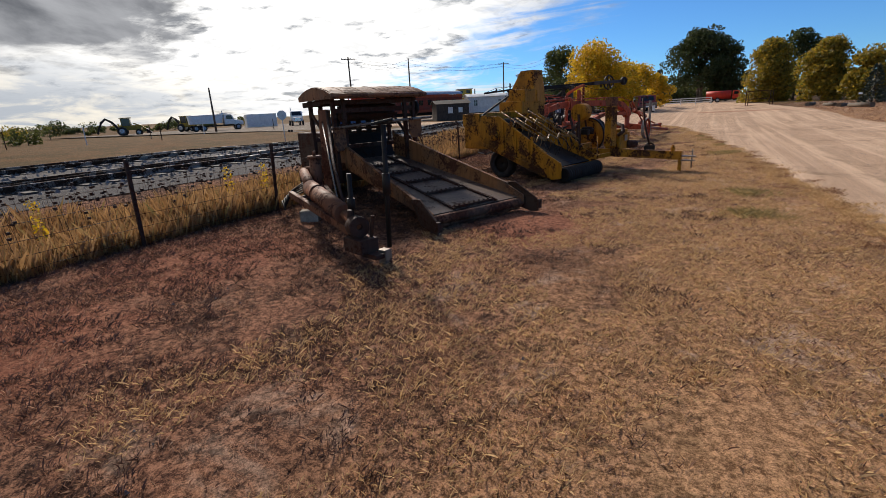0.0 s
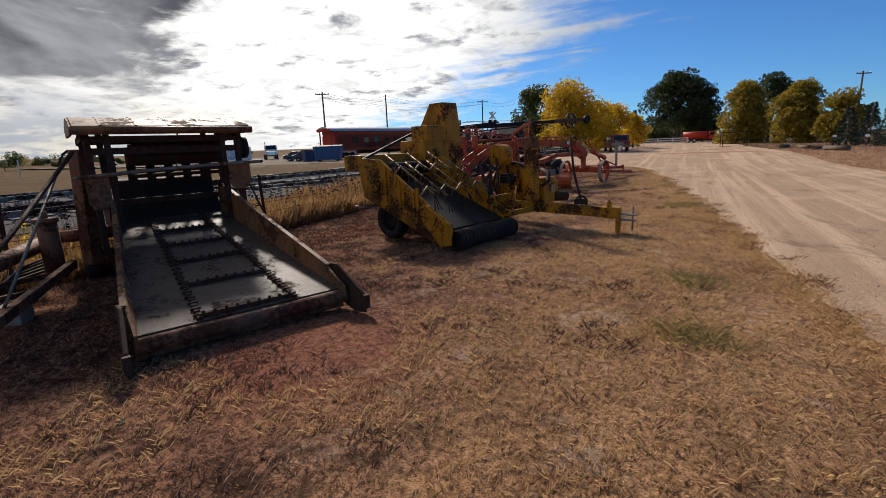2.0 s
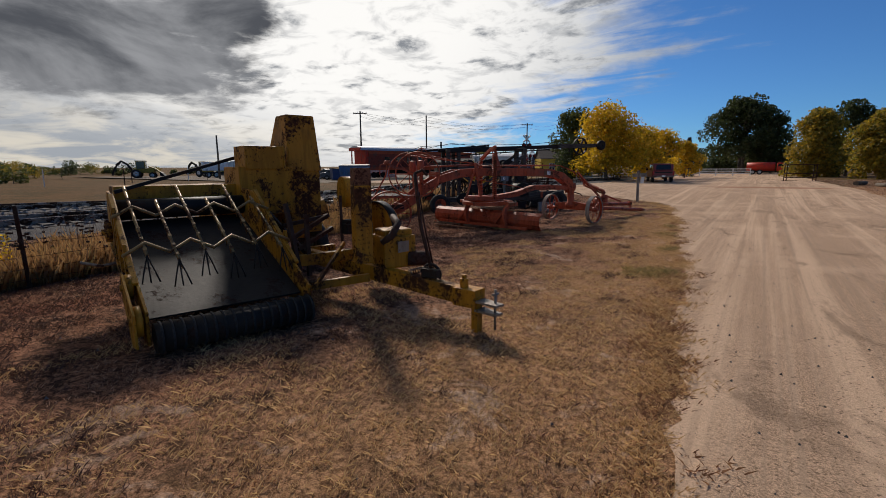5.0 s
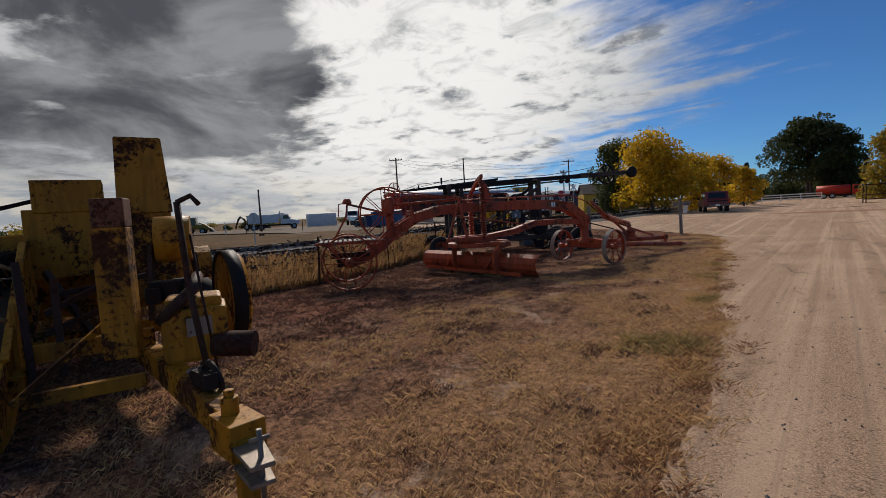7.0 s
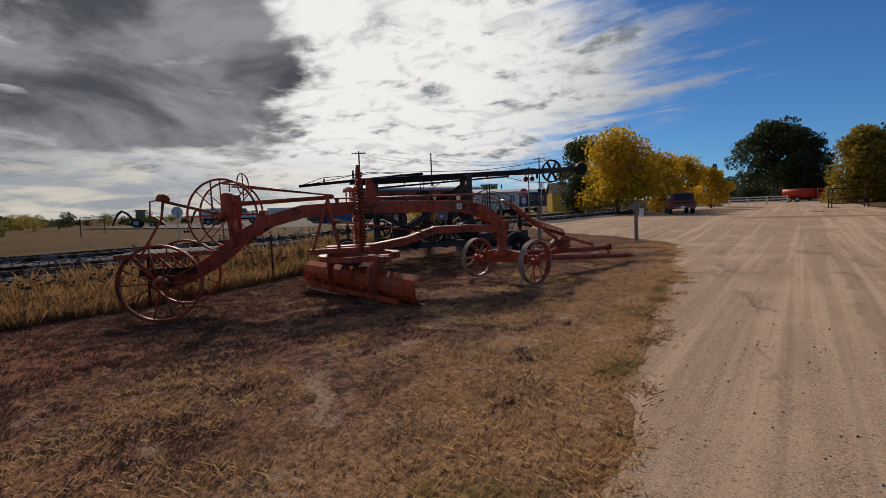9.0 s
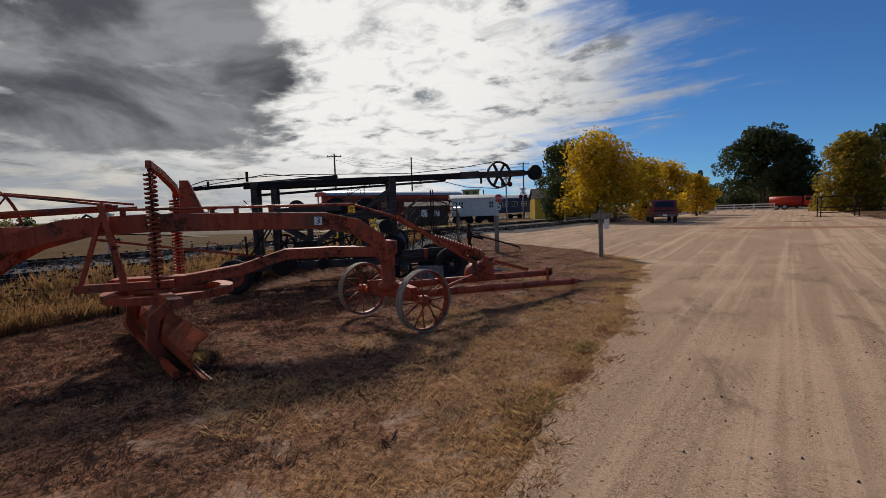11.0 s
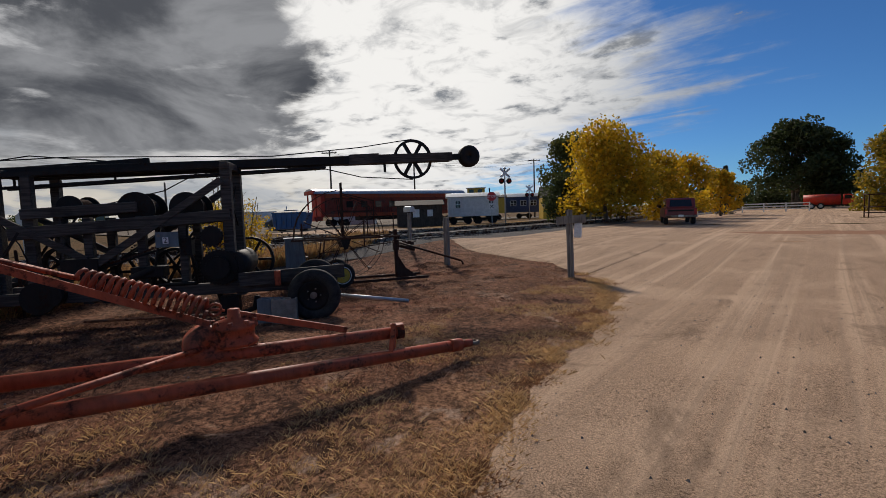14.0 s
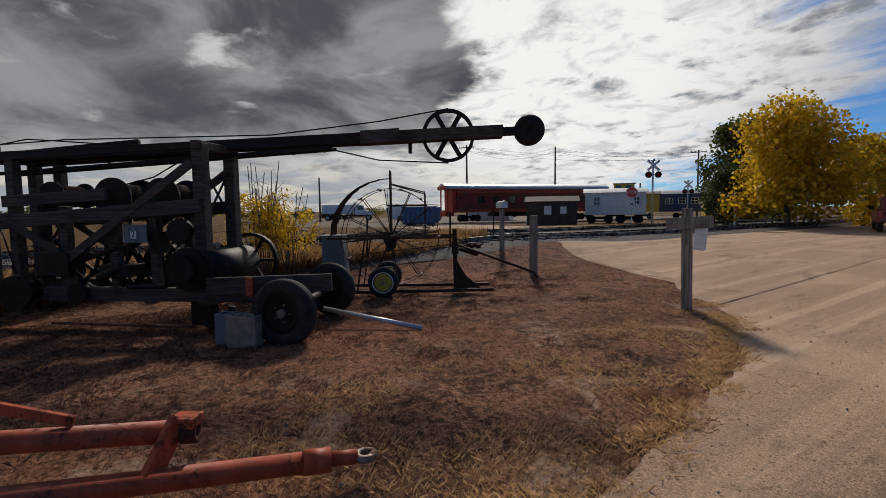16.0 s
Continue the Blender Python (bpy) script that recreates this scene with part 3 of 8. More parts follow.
# ---- things on the grass: pull-type combine with a funnel apron ----
def build_combine():
    t = thing("pull_combine", "rusty brown pull-type combine with funnel apron on the grass", "farm machine", -2.80, 4.74, 0, 67.0)
    # apron: floor rises from the lip to the throat and narrows
    n, b, LONG = 0.22, 0.80, 3.2

    def fl(u, v):
        k = v / LONG
        lo, hi = 0.0 + 0.32 * k, 1.82 - 0.2 * k
        return (lo + (hi - lo) * u, v, n + (b - n) * k)

    part("apron_floor", plate(Shape(), [fl(0, 0), fl(1, 0), fl(1, LONG), fl(0, LONG)], 0.02), apron_mat, t, "dull bare steel apron floor")
    for u, out in ((0, -1), (1, 1)):
        a, c = Vector(fl(u, -0.0)), Vector(fl(u, LONG + 0.05))
        s = plate(Shape(), [a + Vector((0, -0.12, -0.06)), c + Vector((0, 0, -0.06)), c + Vector((0, 0, 0.42)), a + Vector((0, 0.25, 0.20)), a + Vector((0, -0.12, 0.05))], 0.025)
        bar(s, a + Vector((0.02 * out, 0.25, 0.20)), c + Vector((0.02 * out, 0, 0.42)), 0.05, 0.03)
        part("side_wall", s, ochre_mat, t, "rust-streaked ochre side wall")
        s = plate(Shape(), [a + Vector((0.06 * out, 0.30, 0.22)), a + Vector((0.05 * out, 0.10, 0.24)), a + Vector((0.10 * out, -0.32, 0.0)), a + Vector((0.10 * out, -0.34, -0.20)), a + Vector((0.06 * out, -0.22, -0.21)), a + Vector((0.05 * out, 0.1, -0.14))], 0.03)
        box(s, a + Vector((0.10 * out, -0.36, -0.08)), (0.06, 0.05, 0.14))
        part("toe_shoe", s, rust_dark, t, soft=0.006)
    for u in (0.27, 0.74):
        s = Shape()
        for i in range(50):
            p = Vector(fl(u, 0.03 + i * 0.062)) + Vector((0, 0, 0.025))
            box(s, p, (0.045, 0.036, 0.028), rx=11)
            if i % 2:
                box(s, p, (0.085, 0.014, 0.018), rx=11)
        part("drag_chain", s, rust_dark, t)
    for v in (0.06, 0.75, 1.38, 1.95, 2.5):
        s = bar(Shape(), Vector(fl(0.27, v)) + Vector((0, 0, 0.03)), Vector(fl(0.74, v)) + Vector((0, 0, 0.03)), 0.045, 0.035)
        for i in range(9):
            p = Vector(fl(0.29 + 0.43 * i / 8, v)) + Vector((0, 0, 0.05))
            box(s, p, (0.022, 0.022, 0.035), rx=11)
        part("slat", s, rust_dark, t)
    s = tube(Shape(), (-0.03, -0.04, 0.15), (1.86, -0.04, 0.15), 0.07, n=14)
    box(s, (0.92, 0.02, 0.10), (1.84, 0.10, 0.14))
    part("lip_beam", s, rust_mat, t, "smooth rusted steel lip beam", 0.01)
    def behind(name, s, material, parent, label="", soft=0.0):
        """Parts of the body and tongue: set back behind the long apron, the tongue splayed out."""
        for i, (u, v, z) in enumerate(s.v):
            k = min(1.0, max(0.0, (v + 0.5) / 2.6))
            out = min(1.0, max(0.0, -u / 0.4)) * (1 - k)
            s.v[i] = (u - 0.16 * out, v + 0.44 * k - 0.18 * out, z)
        return part(name, s, material, parent, label, soft)

    # throat and threshing body behind
    s = plate(Shape(), [fl(0, 2.76), fl(1, 2.76), (1.62, 3.25, 1.25), (0.32, 3.25, 1.25)], 0.02)
    plate(s, [(0.30, 3.25, 0.35), (1.64, 3.25, 0.35), (1.64, 3.25, 1.28), (0.30, 3.25, 1.28)], 0.02)
    behind("throat", s, black_mat, t, "dark open throat")
    s = Shape()
    box(s, (0.97, 3.95, 0.95), (1.35, 1.35, 0.75))
    box(s, (0.97, 4.0, 0.50), (1.15, 1.3, 0.25))
    behind("body", s, rust_dark, t, soft=0.02)
    s = Shape()
    for i in range(6):
        box(s, (0.38 + 0.235 * i, 3.28, 1.42), (0.11, 0.03, 0.62))
    behind("slotted_back", s, black_mat, t)
    # uprights and cross pipes
    for u in (0.10, 0.30, 1.62, 1.82):
        for v in (2.35, 3.3):
            s = bar(Shape(), (u, v, 0.45), (u, v, 1.98), 0.07, 0.07)
            behind("upright", s, rust_dark, t, soft=0.006)
    for v, z in ((2.35, 1.86), (2.36, 1.72), (3.3, 1.86), (3.3, 1.2), (2.9, 1.05)):
        behind("cross_rail", bar(Shape(), (0.08, v, z), (1.85, v, z), 0.05, 0.08), rust_dark, t)
    for u in (0.08, 1.84):
        behind("side_rail", bar(Shape(), (u, 2.3, 1.90), (u, 3.55, 1.86), 0.06, 0.09), rust_dark, t)
        behind("brace", bar(Shape(), (u, 2.35, 0.95), (u, 3.3, 1.75), 0.03, 0.05), rust_dark, t)
    behind("front_pipe", pipe(Shape(), [(-0.1, 2.12, 1.42), (0.6, 2.05, 1.47), (1.3, 2.03, 1.50), (2.05, 2.08, 1.52)], 0.024), steel_mat, t, "thin bent steel pipe")
    for a, z0, z1, w in ((0.13, 1.02, 1.42, 0.24), (1.78, 1.15, 1.52, 0.30)):
        s = plate(Shape(), [(a - w / 2, 2.26, z1), (a + w / 2, 2.26, z1), (a + w / 2, 2.26, z0 + 0.08), (a + w * 0.2, 2.25, z0), (a - w * 0.3, 2.25, z0), (a - w / 2, 2.26, z0 + 0.1)], 0.025)
        behind("shield", s, ochre_mat, t, "rusty ochre hanging shield", 0.006)
    s = spin(Shape(), (1.95, 2.5, 1.72), (1, 0, 0), [(0.01, -0.03), (0.15, -0.03), (0.15, 0.03), (0.01, 0.03)], 24)
    behind("pulley", s, black_mat, t)
    s = tube(Shape(), (0.55, 3.0, 1.62), (1.75, 3.0, 1.62), 0.10, n=16)
    bt = behind("beater", s, rust_dark, t)
    for i in range(8):
        a = 2 * math.pi * i / 8
        s = bar(Shape(), (0.6, 3.0 + 0.24 * math.cos(a), 1.62 + 0.24 * math.sin(a)), (1.7, 3.0 + 0.24 * math.cos(a), 1.62 + 0.24 * math.sin(a)), 0.04, 0.05)
        behind("beater_bar", s, rust_dark, bt)
    # barrel roof
    s, k = Shape(), 9
    prof = [(2.12 + 1.36 * i / k, 1.94 + 0.20 * math.sin(math.pi * (0.08 + 0.84 * i / k)) ** 0.8) for i in range(k + 1)]
    for i in range(k):
        (v0, z0), (v1, z1) = prof[i], prof[i + 1]
        plate(s, [(-0.02, v0, z0), (1.93, v0, z0), (1.93, v1, z1), (-0.02, v1, z1)], 0.012)
    behind("roof", s, tan_mat, t, "faded tan barrel roof sheet")
    for u in (-0.03, 1.94):
        s = plate(Shape(), [(u, v, z - 0.005) for v, z in prof] + [(u, 3.48, 1.92), (u, 2.12, 1.92)], 0.03)
        behind("roof_end", s, tan_mat, t)
    behind("roof_rim", tube(Shape(), (-0.05, 2.10, 1.955), (1.96, 2.10, 1.955), 0.045, n=12), tan_mat, t)
    for i in range(5):
        u = 0.25 + 0.36 * i
        s = Shape()
        for j in range(k):
            bar(s, (u, prof[j][0], prof[j][1] + 0.006), (u, prof[j + 1][0], prof[j + 1][1] + 0.006), 0.03, 0.012)
        behind("roof_strap", s, tan_mat, t)
    # grain elevator and tanks on the tongue side
    behind("elevator_leg", bar(Shape(), (-0.05, 2.5, 0.35), (0.02, 2.55, 1.75), 0.16, 0.16), rust_mat, t, soft=0.01)
    s = tube(Shape(), (-0.42, 2.2, 0.30), (-0.42, 2.2, 0.95), 0.10, n=16)
    tube(s, (-0.42, 2.2, 0.95), (-0.42, 2.2, 1.0), 0.12, n=16)
    tube(s, (-0.42, 2.2, 1.0), (-0.42, 2.2, 1.08), 0.03, n=8)
    behind("oil_can", s, rust_mat, t, "rusty upright cylinder with cap")
    # tongue frame, drive shield tube, levers
    tip = Vector((-1.24, -0.50, 0.22))
    for a in ((-0.25, 2.3, 0.42), (-0.95, 2.1, 0.42)):
        behind("tongue_beam", bar(Shape(), a, tip + Vector((0.05, 0, 0.05)), 0.075, 0.10), rust_mat, t, soft=0.008)
    for v in (1.9, 1.45, 1.0, 0.55):
        a = Vector((-0.25, 2.3, 0.44)).lerp(tip, (2.3 - v) / 2.8)
        c = Vector((-0.95, 2.1, 0.44)).lerp(tip, (2.3 - v) / 2.8)
        behind("tongue_rung", bar(Shape(), a, c, 0.04, 0.05), rust_mat, t)
    s = tube(Shape(), (-0.42, 2.75, 0.68), (-1.0, 1.2, 0.64), 0.085, n=18)
    tube(s, (-1.0, 1.2, 0.64), (-1.22, -0.10, 0.52), 0.115, n=20)
    tube(s, (-1.22, -0.10, 0.52), (-1.24, -0.45, 0.42), 0.05, n=12)
    ring(s, (-1.06, 0.85, 0.61), (-0.2, -1.3, -0.1), 0.118, 0.012)
    behind("drive_shield", s, rust_mat, t, "long rust-brown drive shaft tube")
    behind("cross_tube", tube(Shape(), (-0.42, 2.75, 0.70), (0.35, 2.5, 0.72), 0.075, n=14), rust_mat, t)
    s = Shape()
    box(s, (-1.24, -0.45, 0.24), (0.24, 0.30, 0.16), 8)
    box(s, (-1.20, -0.62, 0.14), (0.12, 0.26, 0.05), 8)
    tube(s, (-1.28, -0.3, 0.3), (-1.28, -0.35, 0.62), 0.03)
    tube(s, (-1.14, -0.5, 0.3), (-1.16, -0.62, 0.58), 0.022)
    spin(s, (-1.25, -0.42, 0.44), (-0.1, -1, 0), [(0.03, -0.06), (0.12, -0.06), (0.12, 0.06), (0.03, 0.06)], 20)
    behind("hitch_head", s, rust_dark, t, "greasy rusted hitch head", 0.006)
    box_s = Shape()
    box(box_s, (-1.05, -0.62, 0.09), (0.10, 0.12, 0.18), 12)
    behind("jack_stand", box_s, steel_mat, t, "small pale jack stand", 0.008)
    for a, c in (((-1.0, -0.65, 0.20), (-0.98, -0.70, 1.52)), ((-1.18, -0.2, 0.25), (-1.17, -0.22, 1.0))):
        s = tube(Shape(), a, c, 0.028)
        tube(s, Vector(c) * 0.45 + Vector(a) * 0.55, Vector(c) * 0.62 + Vector(a) * 0.38, 0.045)
        behind("lever", s, black_mat, t)
    s = plate(Shape(), [(-1.10, -0.66, 1.53), (-0.92, -0.78, 1.57), (-0.86, -0.72, 1.56), (-1.02, -0.58, 1.53)], 0.03)
    behind("lever_grip", s, black_mat, t, soft=0.008)
    behind("control_rod", pipe(Shape(), [(-1.1, 0.05, 0.35), (-0.6, 1.2, 1.0), (-0.05, 2.3, 1.72)], 0.022), rust_dark, t)
    behind("control_rod", pipe(Shape(), [(-0.75, 0.9, 0.35), (-0.2, 2.2, 1.55)], 0.014), steel_mat, t)
    behind("support_rod", pipe(Shape(), [(1.85, 2.4, 1.45), (2.28, 2.15, 0.05)], 0.013), rust_dark, t)
    s = Shape()
    for i in range(5):
        pipe(s, [(-0.35 - 0.02 * i, 2.9, 0.5 - 0.05 * i), (-0.75 - 0.05 * i, 2.6, 0.40 - 0.04 * i), (-1.0 - 0.03 * i, 2.4 - 0.1 * i, 0.12 + 0.02 * i)], 0.016, 6)
    behind("hose", s, black_mat, t)
    # wheels
    for u in (2.05, -0.02):
        w = behind("wheel", spin(Shape(), (u, 3.45, 0.33), (1, 0, 0), [(0.20, -0.09), (0.30, -0.10), (0.335, -0.06), (0.34, 0), (0.335, 0.06), (0.30, 0.10), (0.20, 0.09)], 30), rubber, t, "cracked black rubber tyre")
        s = spin(Shape(), (u, 3.45, 0.33), (1, 0, 0), [(0.02, -0.05), (0.21, -0.03), (0.21, 0.03), (0.02, 0.05)], 24)
        behind("rim", s, rust_mat, w)
    behind("axle", tube(Shape(), (-0.02, 3.45, 0.33), (2.05, 3.45, 0.33), 0.05), rust_dark, t)


build_combine()
s = Shape()
box(s, (0, 0, 0.09), (0.30, 0.19, 0.19))
single("concrete_block", s, concrete, "pale grey concrete block under the combine tongue", "block", at=(-5.08, 4.8, 0.0, 0, 0, 30), soft=0.012)


# ---- yellow pickup harvester ----
def build_harvester():
    t = thing("pickup_harvester", "chipped yellow pull-type pickup harvester on the grass", "farm machine", -2.21, 9.20, -0.01, 74.1, size=0.97)
    W, L = 1.66, 2.12

    def deck(u, v, up=0.0):
        return (0.06 + (W - 0.12) * u, v, 0.30 + (1.12 - 0.30) * v / L + up)

    part("deck_floor", plate(Shape(), [deck(0, 0.1), deck(1, 0.1), deck(1, L), deck(0, L)], 0.02), black_mat, t, "dark oily sloping deck floor")
    for u, o in ((0.02, -1), (W - 0.02, 1)):
        s = plate(Shape(), [(u, -0.05, 0.12), (u, 0.32, 0.12), (u, L, 0.80), (u, L + 0.12, 1.25), (u, L, 1.52), (u, 1.6, 1.48), (u, 0.32, 0.66), (u, -0.08, 0.46)], 0.03)
        bar(s, (u + 0.02 * o, 0.30, 0.66), (u + 0.02 * o, 1.62, 1.49), 0.05, 0.04)
        bar(s, (u + 0.02 * o, 0.1, 0.2), (u + 0.02 * o, L, 0.86), 0.04, 0.05)
        part("deck_side", s, yellow_mat, t, "chipped yellow deck side plate", 0.005)
        for v in (0.75, 1.1, 1.45):
            part("rib", bar(Shape(), (u + 0.03 * o, v, 0.30 + 0.30 * v), (u + 0.03 * o, v + 0.02, 0.50 + 0.62 * v), 0.035, 0.05), yellow_mat, t)
    for v, z, r in ((0.02, 0.36, 0.15), (0.42, 0.62, 0.13), (1.72, 1.05, 0.12)):
        s = spin(Shape(), (-0.05, v, z), (1, 0, 0), [(0.02, -0.03), (r, -0.03), (r, 0.03), (0.02, 0.03)], 28)
        tube(s, (-0.12, v, z), (0.0, v, z), 0.035)
        for i in range(6):
            a = i * math.pi / 3
            tube(s, (-0.09, v + r * 0.65 * math.cos(a), z + r * 0.65 * math.sin(a)), (-0.07, v + r * 0.65 * math.cos(a), z + r * 0.65 * math.sin(a)), 0.012, n=6)
        part("side_pulley", s, yellow_mat, t, "rusty yellow pulley")
    part("belt_guard", plate(Shape(), [(-0.09, -0.15, 0.14), (-0.09, 0.1, 0.10), (-0.09, 0.62, 0.62), (-0.09, 0.45, 0.78), (-0.09, -0.14, 0.46)], 0.02), yellow_mat, t)
    # pickup roller with raised bands
    s = tube(Shape(), (0.06, -0.10, 0.20), (W - 0.04, -0.10, 0.20), 0.145, n=24)
    part("roller", s, black_mat, t, "black pickup roller")
    for i in range(17):
        part("roller_band", ring(Shape(), (0.11 + 0.093 * i, -0.10, 0.20), (1, 0, 0), 0.148, 0.013, 24, 6), rubber, t)
    part("back_drum", tube(Shape(), (0.04, L - 0.05, 1.28), (W - 0.04, L - 0.05, 1.28), 0.13, n=20), black_mat, t)
    # reel: cranked bars with tine shafts
    for k, (v, z) in enumerate(((0.55, 0.98), (1.18, 1.32), (1.66, 1.52))):
        if k == 2:
            continue
        pts = []
        for i in range(9):
            dz = 0.05 if i % 2 else -0.06
            pts.append((-0.06 + i * 0.215, v + dz * 0.6, z + dz))
        part("reel_crank", pipe(Shape(), pts, 0.019), tine_mat, t, "wavy worn reel crank")
    for i in range(6):
        u = 0.14 + 0.275 * i
        lo, hi = (0.36, 0.86) if i % 2 else (0.42, 0.92), (1.62, 1.58) if i % 2 == 0 else (1.38, 1.42)
        s = pipe(Shape(), [(u, lo[0], lo[1]), (u, hi[0], hi[1])], 0.016)
        for j in range(7):
            f = (j + 0.5) / 7
            p = Vector((u, lo[0] + (hi[0] - lo[0]) * f, lo[1] + (hi[1] - lo[1]) * f))
            pipe(s, [p, p + Vector((0.03, 0.02, -0.10)), p + Vector((0.05, 0.07, -0.17))], 0.007, 5)
            box(s, p, (0.034, 0.04, 0.034), rx=35)
        part("tine_shaft", s, tine_mat, t)
        s = Shape()
        p = Vector((u, lo[0], lo[1]))
        for d in (-0.05, 0.0, 0.05):
            pipe(s, [p, p + Vector((d, -0.06, -0.16)), p + Vector((d * 1.6, -0.10, -0.27))], 0.008, 5)
        part("tine", s, black_mat, t)
    for u in (-0.02, W + 0.02):
        part("reel_arm", bar(Shape(), (u, 0.62, 0.45), (u, 0.66, 1.02), 0.03, 0.06), yellow_mat, t)
        part("reel_arm", bar(Shape(), (u, 1.15, 0.8), (u, 1.22, 1.36), 0.03, 0.06), yellow_mat, t)
    part("slotted_bar", bar(Shape(), (0.1, L + 0.1, 1.50), (1.95, L + 0.55, 2.02), 0.035, 0.045), black_mat, t)
    # housing beside the deck, chute tower on top
    s = Shape()
    box(s, (2.02, 2.45, 1.46), (0.82, 0.75, 0.72))
    part("housing", s, yellow_mat, t, "faded yellow sheet housing", 0.012)
    s = Shape()
    box(s, (0.9, 2.55, 1.42), (1.6, 0.55, 0.30))
    part("housing", s, yellow_mat, t, "", 0.012)
    s = Shape()
    box(s, (2.00, 2.30, 1.95), (0.60, 0.5, 0.34))
    for a in (1.72, 2.28):
        bar(s, (a, 2.045, 1.80), (a, 2.045, 2.10), 0.03, 0.03)
    part("upper_box", s, yellow_mat, t, "", 0.01)
    s = plate(Shape(), [(2.42, 2.20, 1.75), (2.95, 2.20, 1.75), (2.90, 2.30, 2.62), (2.45, 2.30, 2.62)], 0.02)
    plate(s, [(2.42, 2.20, 1.75), (2.42, 3.25, 1.75), (2.45, 2.70, 2.62), (2.45, 2.30, 2.62)], 0.02)
    plate(s, [(2.95, 2.20, 1.75), (2.95, 3.25, 1.75), (2.90, 2.70, 2.62), (2.90, 2.30, 2.62)], 0.02)
    plate(s, [(2.42, 3.25, 1.75), (2.95, 3.25, 1.75), (2.90, 2.70, 2.62), (2.45, 2.70, 2.62)], 0.02)
    plate(s, [(2.45, 2.30, 2.62), (2.90, 2.30, 2.62), (2.90, 2.70, 2.62), (2.45, 2.70, 2.62)], 0.02)
    part("chute_tower", s, yellow_mat, t, "tapered yellow sheet-metal chute tower", 0.006)
    s = Shape()
    box(s, (2.68, 2.75, 1.25), (0.52, 1.05, 1.0))
    part("lower_chute", s, yellow_mat, t, "", 0.012)
    s = Shape()
    box(s, (2.2, 3.4, 1.0), (1.5, 1.2, 0.85))
    part("rear_body", s, yellow_mat, t, "dull yellow rear body", 0.03)
    s = Shape()
    for i in range(10):
        a0, a1 = math.pi * i / 10, math.pi * (i + 1) / 10
        plate(s, [(u, 3.4 + 0.42 * math.cos(a), 0.85 + 0.42 * math.sin(a)) for u, a in ((2.95, a0), (3.45, a0), (3.45, a1), (2.95, a1))], 0.015)
    part("fan_hood", s, yellow_mat, t, "rounded yellow fan hood")
    # elevator box standing in front
    s = Shape()
    box(s, (2.38, -0.04, 1.10), (0.215, 0.19, 0.96), -15)
    part("elevator_box", s, yellow_mat, t, "upright yellow elevator box", 0.008)
    s = Shape()
    box(s, (2.385, -0.035, 1.685), (0.21, 0.185, 0.21), -15)
    part("elevator_cap", s, rust_mat, t, "browned elevator cap", 0.008)
    part("strut", bar(Shape(), (1.72, -0.05, 0.42), (2.28, 0.25, 0.85), 0.03, 0.045), yellow_mat, t)
    # main frame and tongue
    frame_bars = (((0.5, 1.75, 0.48), (2.9, 1.75, 0.52), 0.14), ((1.7, 0.35, 0.46), (1.7, 2.6, 0.6), 0.12), ((1.75, 0.6, 0.62), (2.6, 0.6, 0.62), 0.14), ((2.35, 1.8, 0.5), (2.88, -1.36, 0.38), 0.19), ((1.75, 0.15, 0.38), (2.5, 0.02, 0.40), 0.10))
    for a, c, w in frame_bars:
        part("frame_beam", bar(Shape(), a, c, w * 0.7, w), yellow_mat, t, soft=0.006)
    for a, c in (((1.78, 0.45, 0.35), (1.72, 0.7, 1.35)), ((1.95, 0.6, 0.4), (1.95, 0.62, 1.2)), ((2.15, 1.1, 0.6), (1.8, 1.6, 1.2)), ((1.85, 0.8, 0.9), (2.4, 0.9, 1.15)), ((1.9, 1.3, 1.0), (2.6, 1.3, 1.1)), ((1.85, 0.7, 0.75), (2.5, 1.0, 0.95))):
        part("brace", bar(Shape(), a, c, 0.05, 0.05), rust_dark, t)
    s = Shape()
    box(s, (2.880, -1.440, 0.38), (0.20, 0.30, 0.20), 12)
    box(s, (2.890, -1.560, 0.20), (0.10, 0.08, 0.40), 12)
    tube(s, (2.860, -1.390, 0.46), (2.860, -1.390, 0.58), 0.05)
    tube(s, (2.860, -1.390, 0.58), (2.860, -1.390, 0.62), 0.03)
    part("hitch", s, yellow_mat, t, "rust-edged yellow hitch block", 0.006)
    s = plate(Shape(), [(2.820, -1.590, 0.36), (2.980, -1.590, 0.36), (2.970, -1.890, 0.36), (2.850, -1.890, 0.36)], 0.025)
    plate(s, [(2.820, -1.590, 0.26), (2.980, -1.590, 0.26), (2.970, -1.870, 0.26), (2.850, -1.870, 0.26)], 0.025)
    part("clevis", s, steel_mat, t, "worn steel clevis", 0.004)
    s = tube(Shape(), (2.920, -1.810, 0.08), (2.920, -1.810, 0.52), 0.014)
    tube(s, (2.870, -1.810, 0.47), (2.970, -1.810, 0.47), 0.012)
    part("hitch_pin", s, steel_mat, t)
    # engine, tank and shafts behind the elevator box
    s = Shape()
    box(s, (2.870, 0.000, 0.72), (0.46, 0.42, 0.42), -8)
    box(s, (2.870, 0.000, 0.96), (0.40, 0.34, 0.10), -8)
    part("engine", s, yellow_mat, t, "yellow engine block with grime", 0.03)
    s = plate(Shape(), [(2.780, -0.235, 0.72), (3.000, -0.215, 0.72), (3.000, -0.215, 0.86), (2.780, -0.235, 0.86)], 0.012)
    part("name_plate", s, steel_mat, t, "blank grey metal plate")
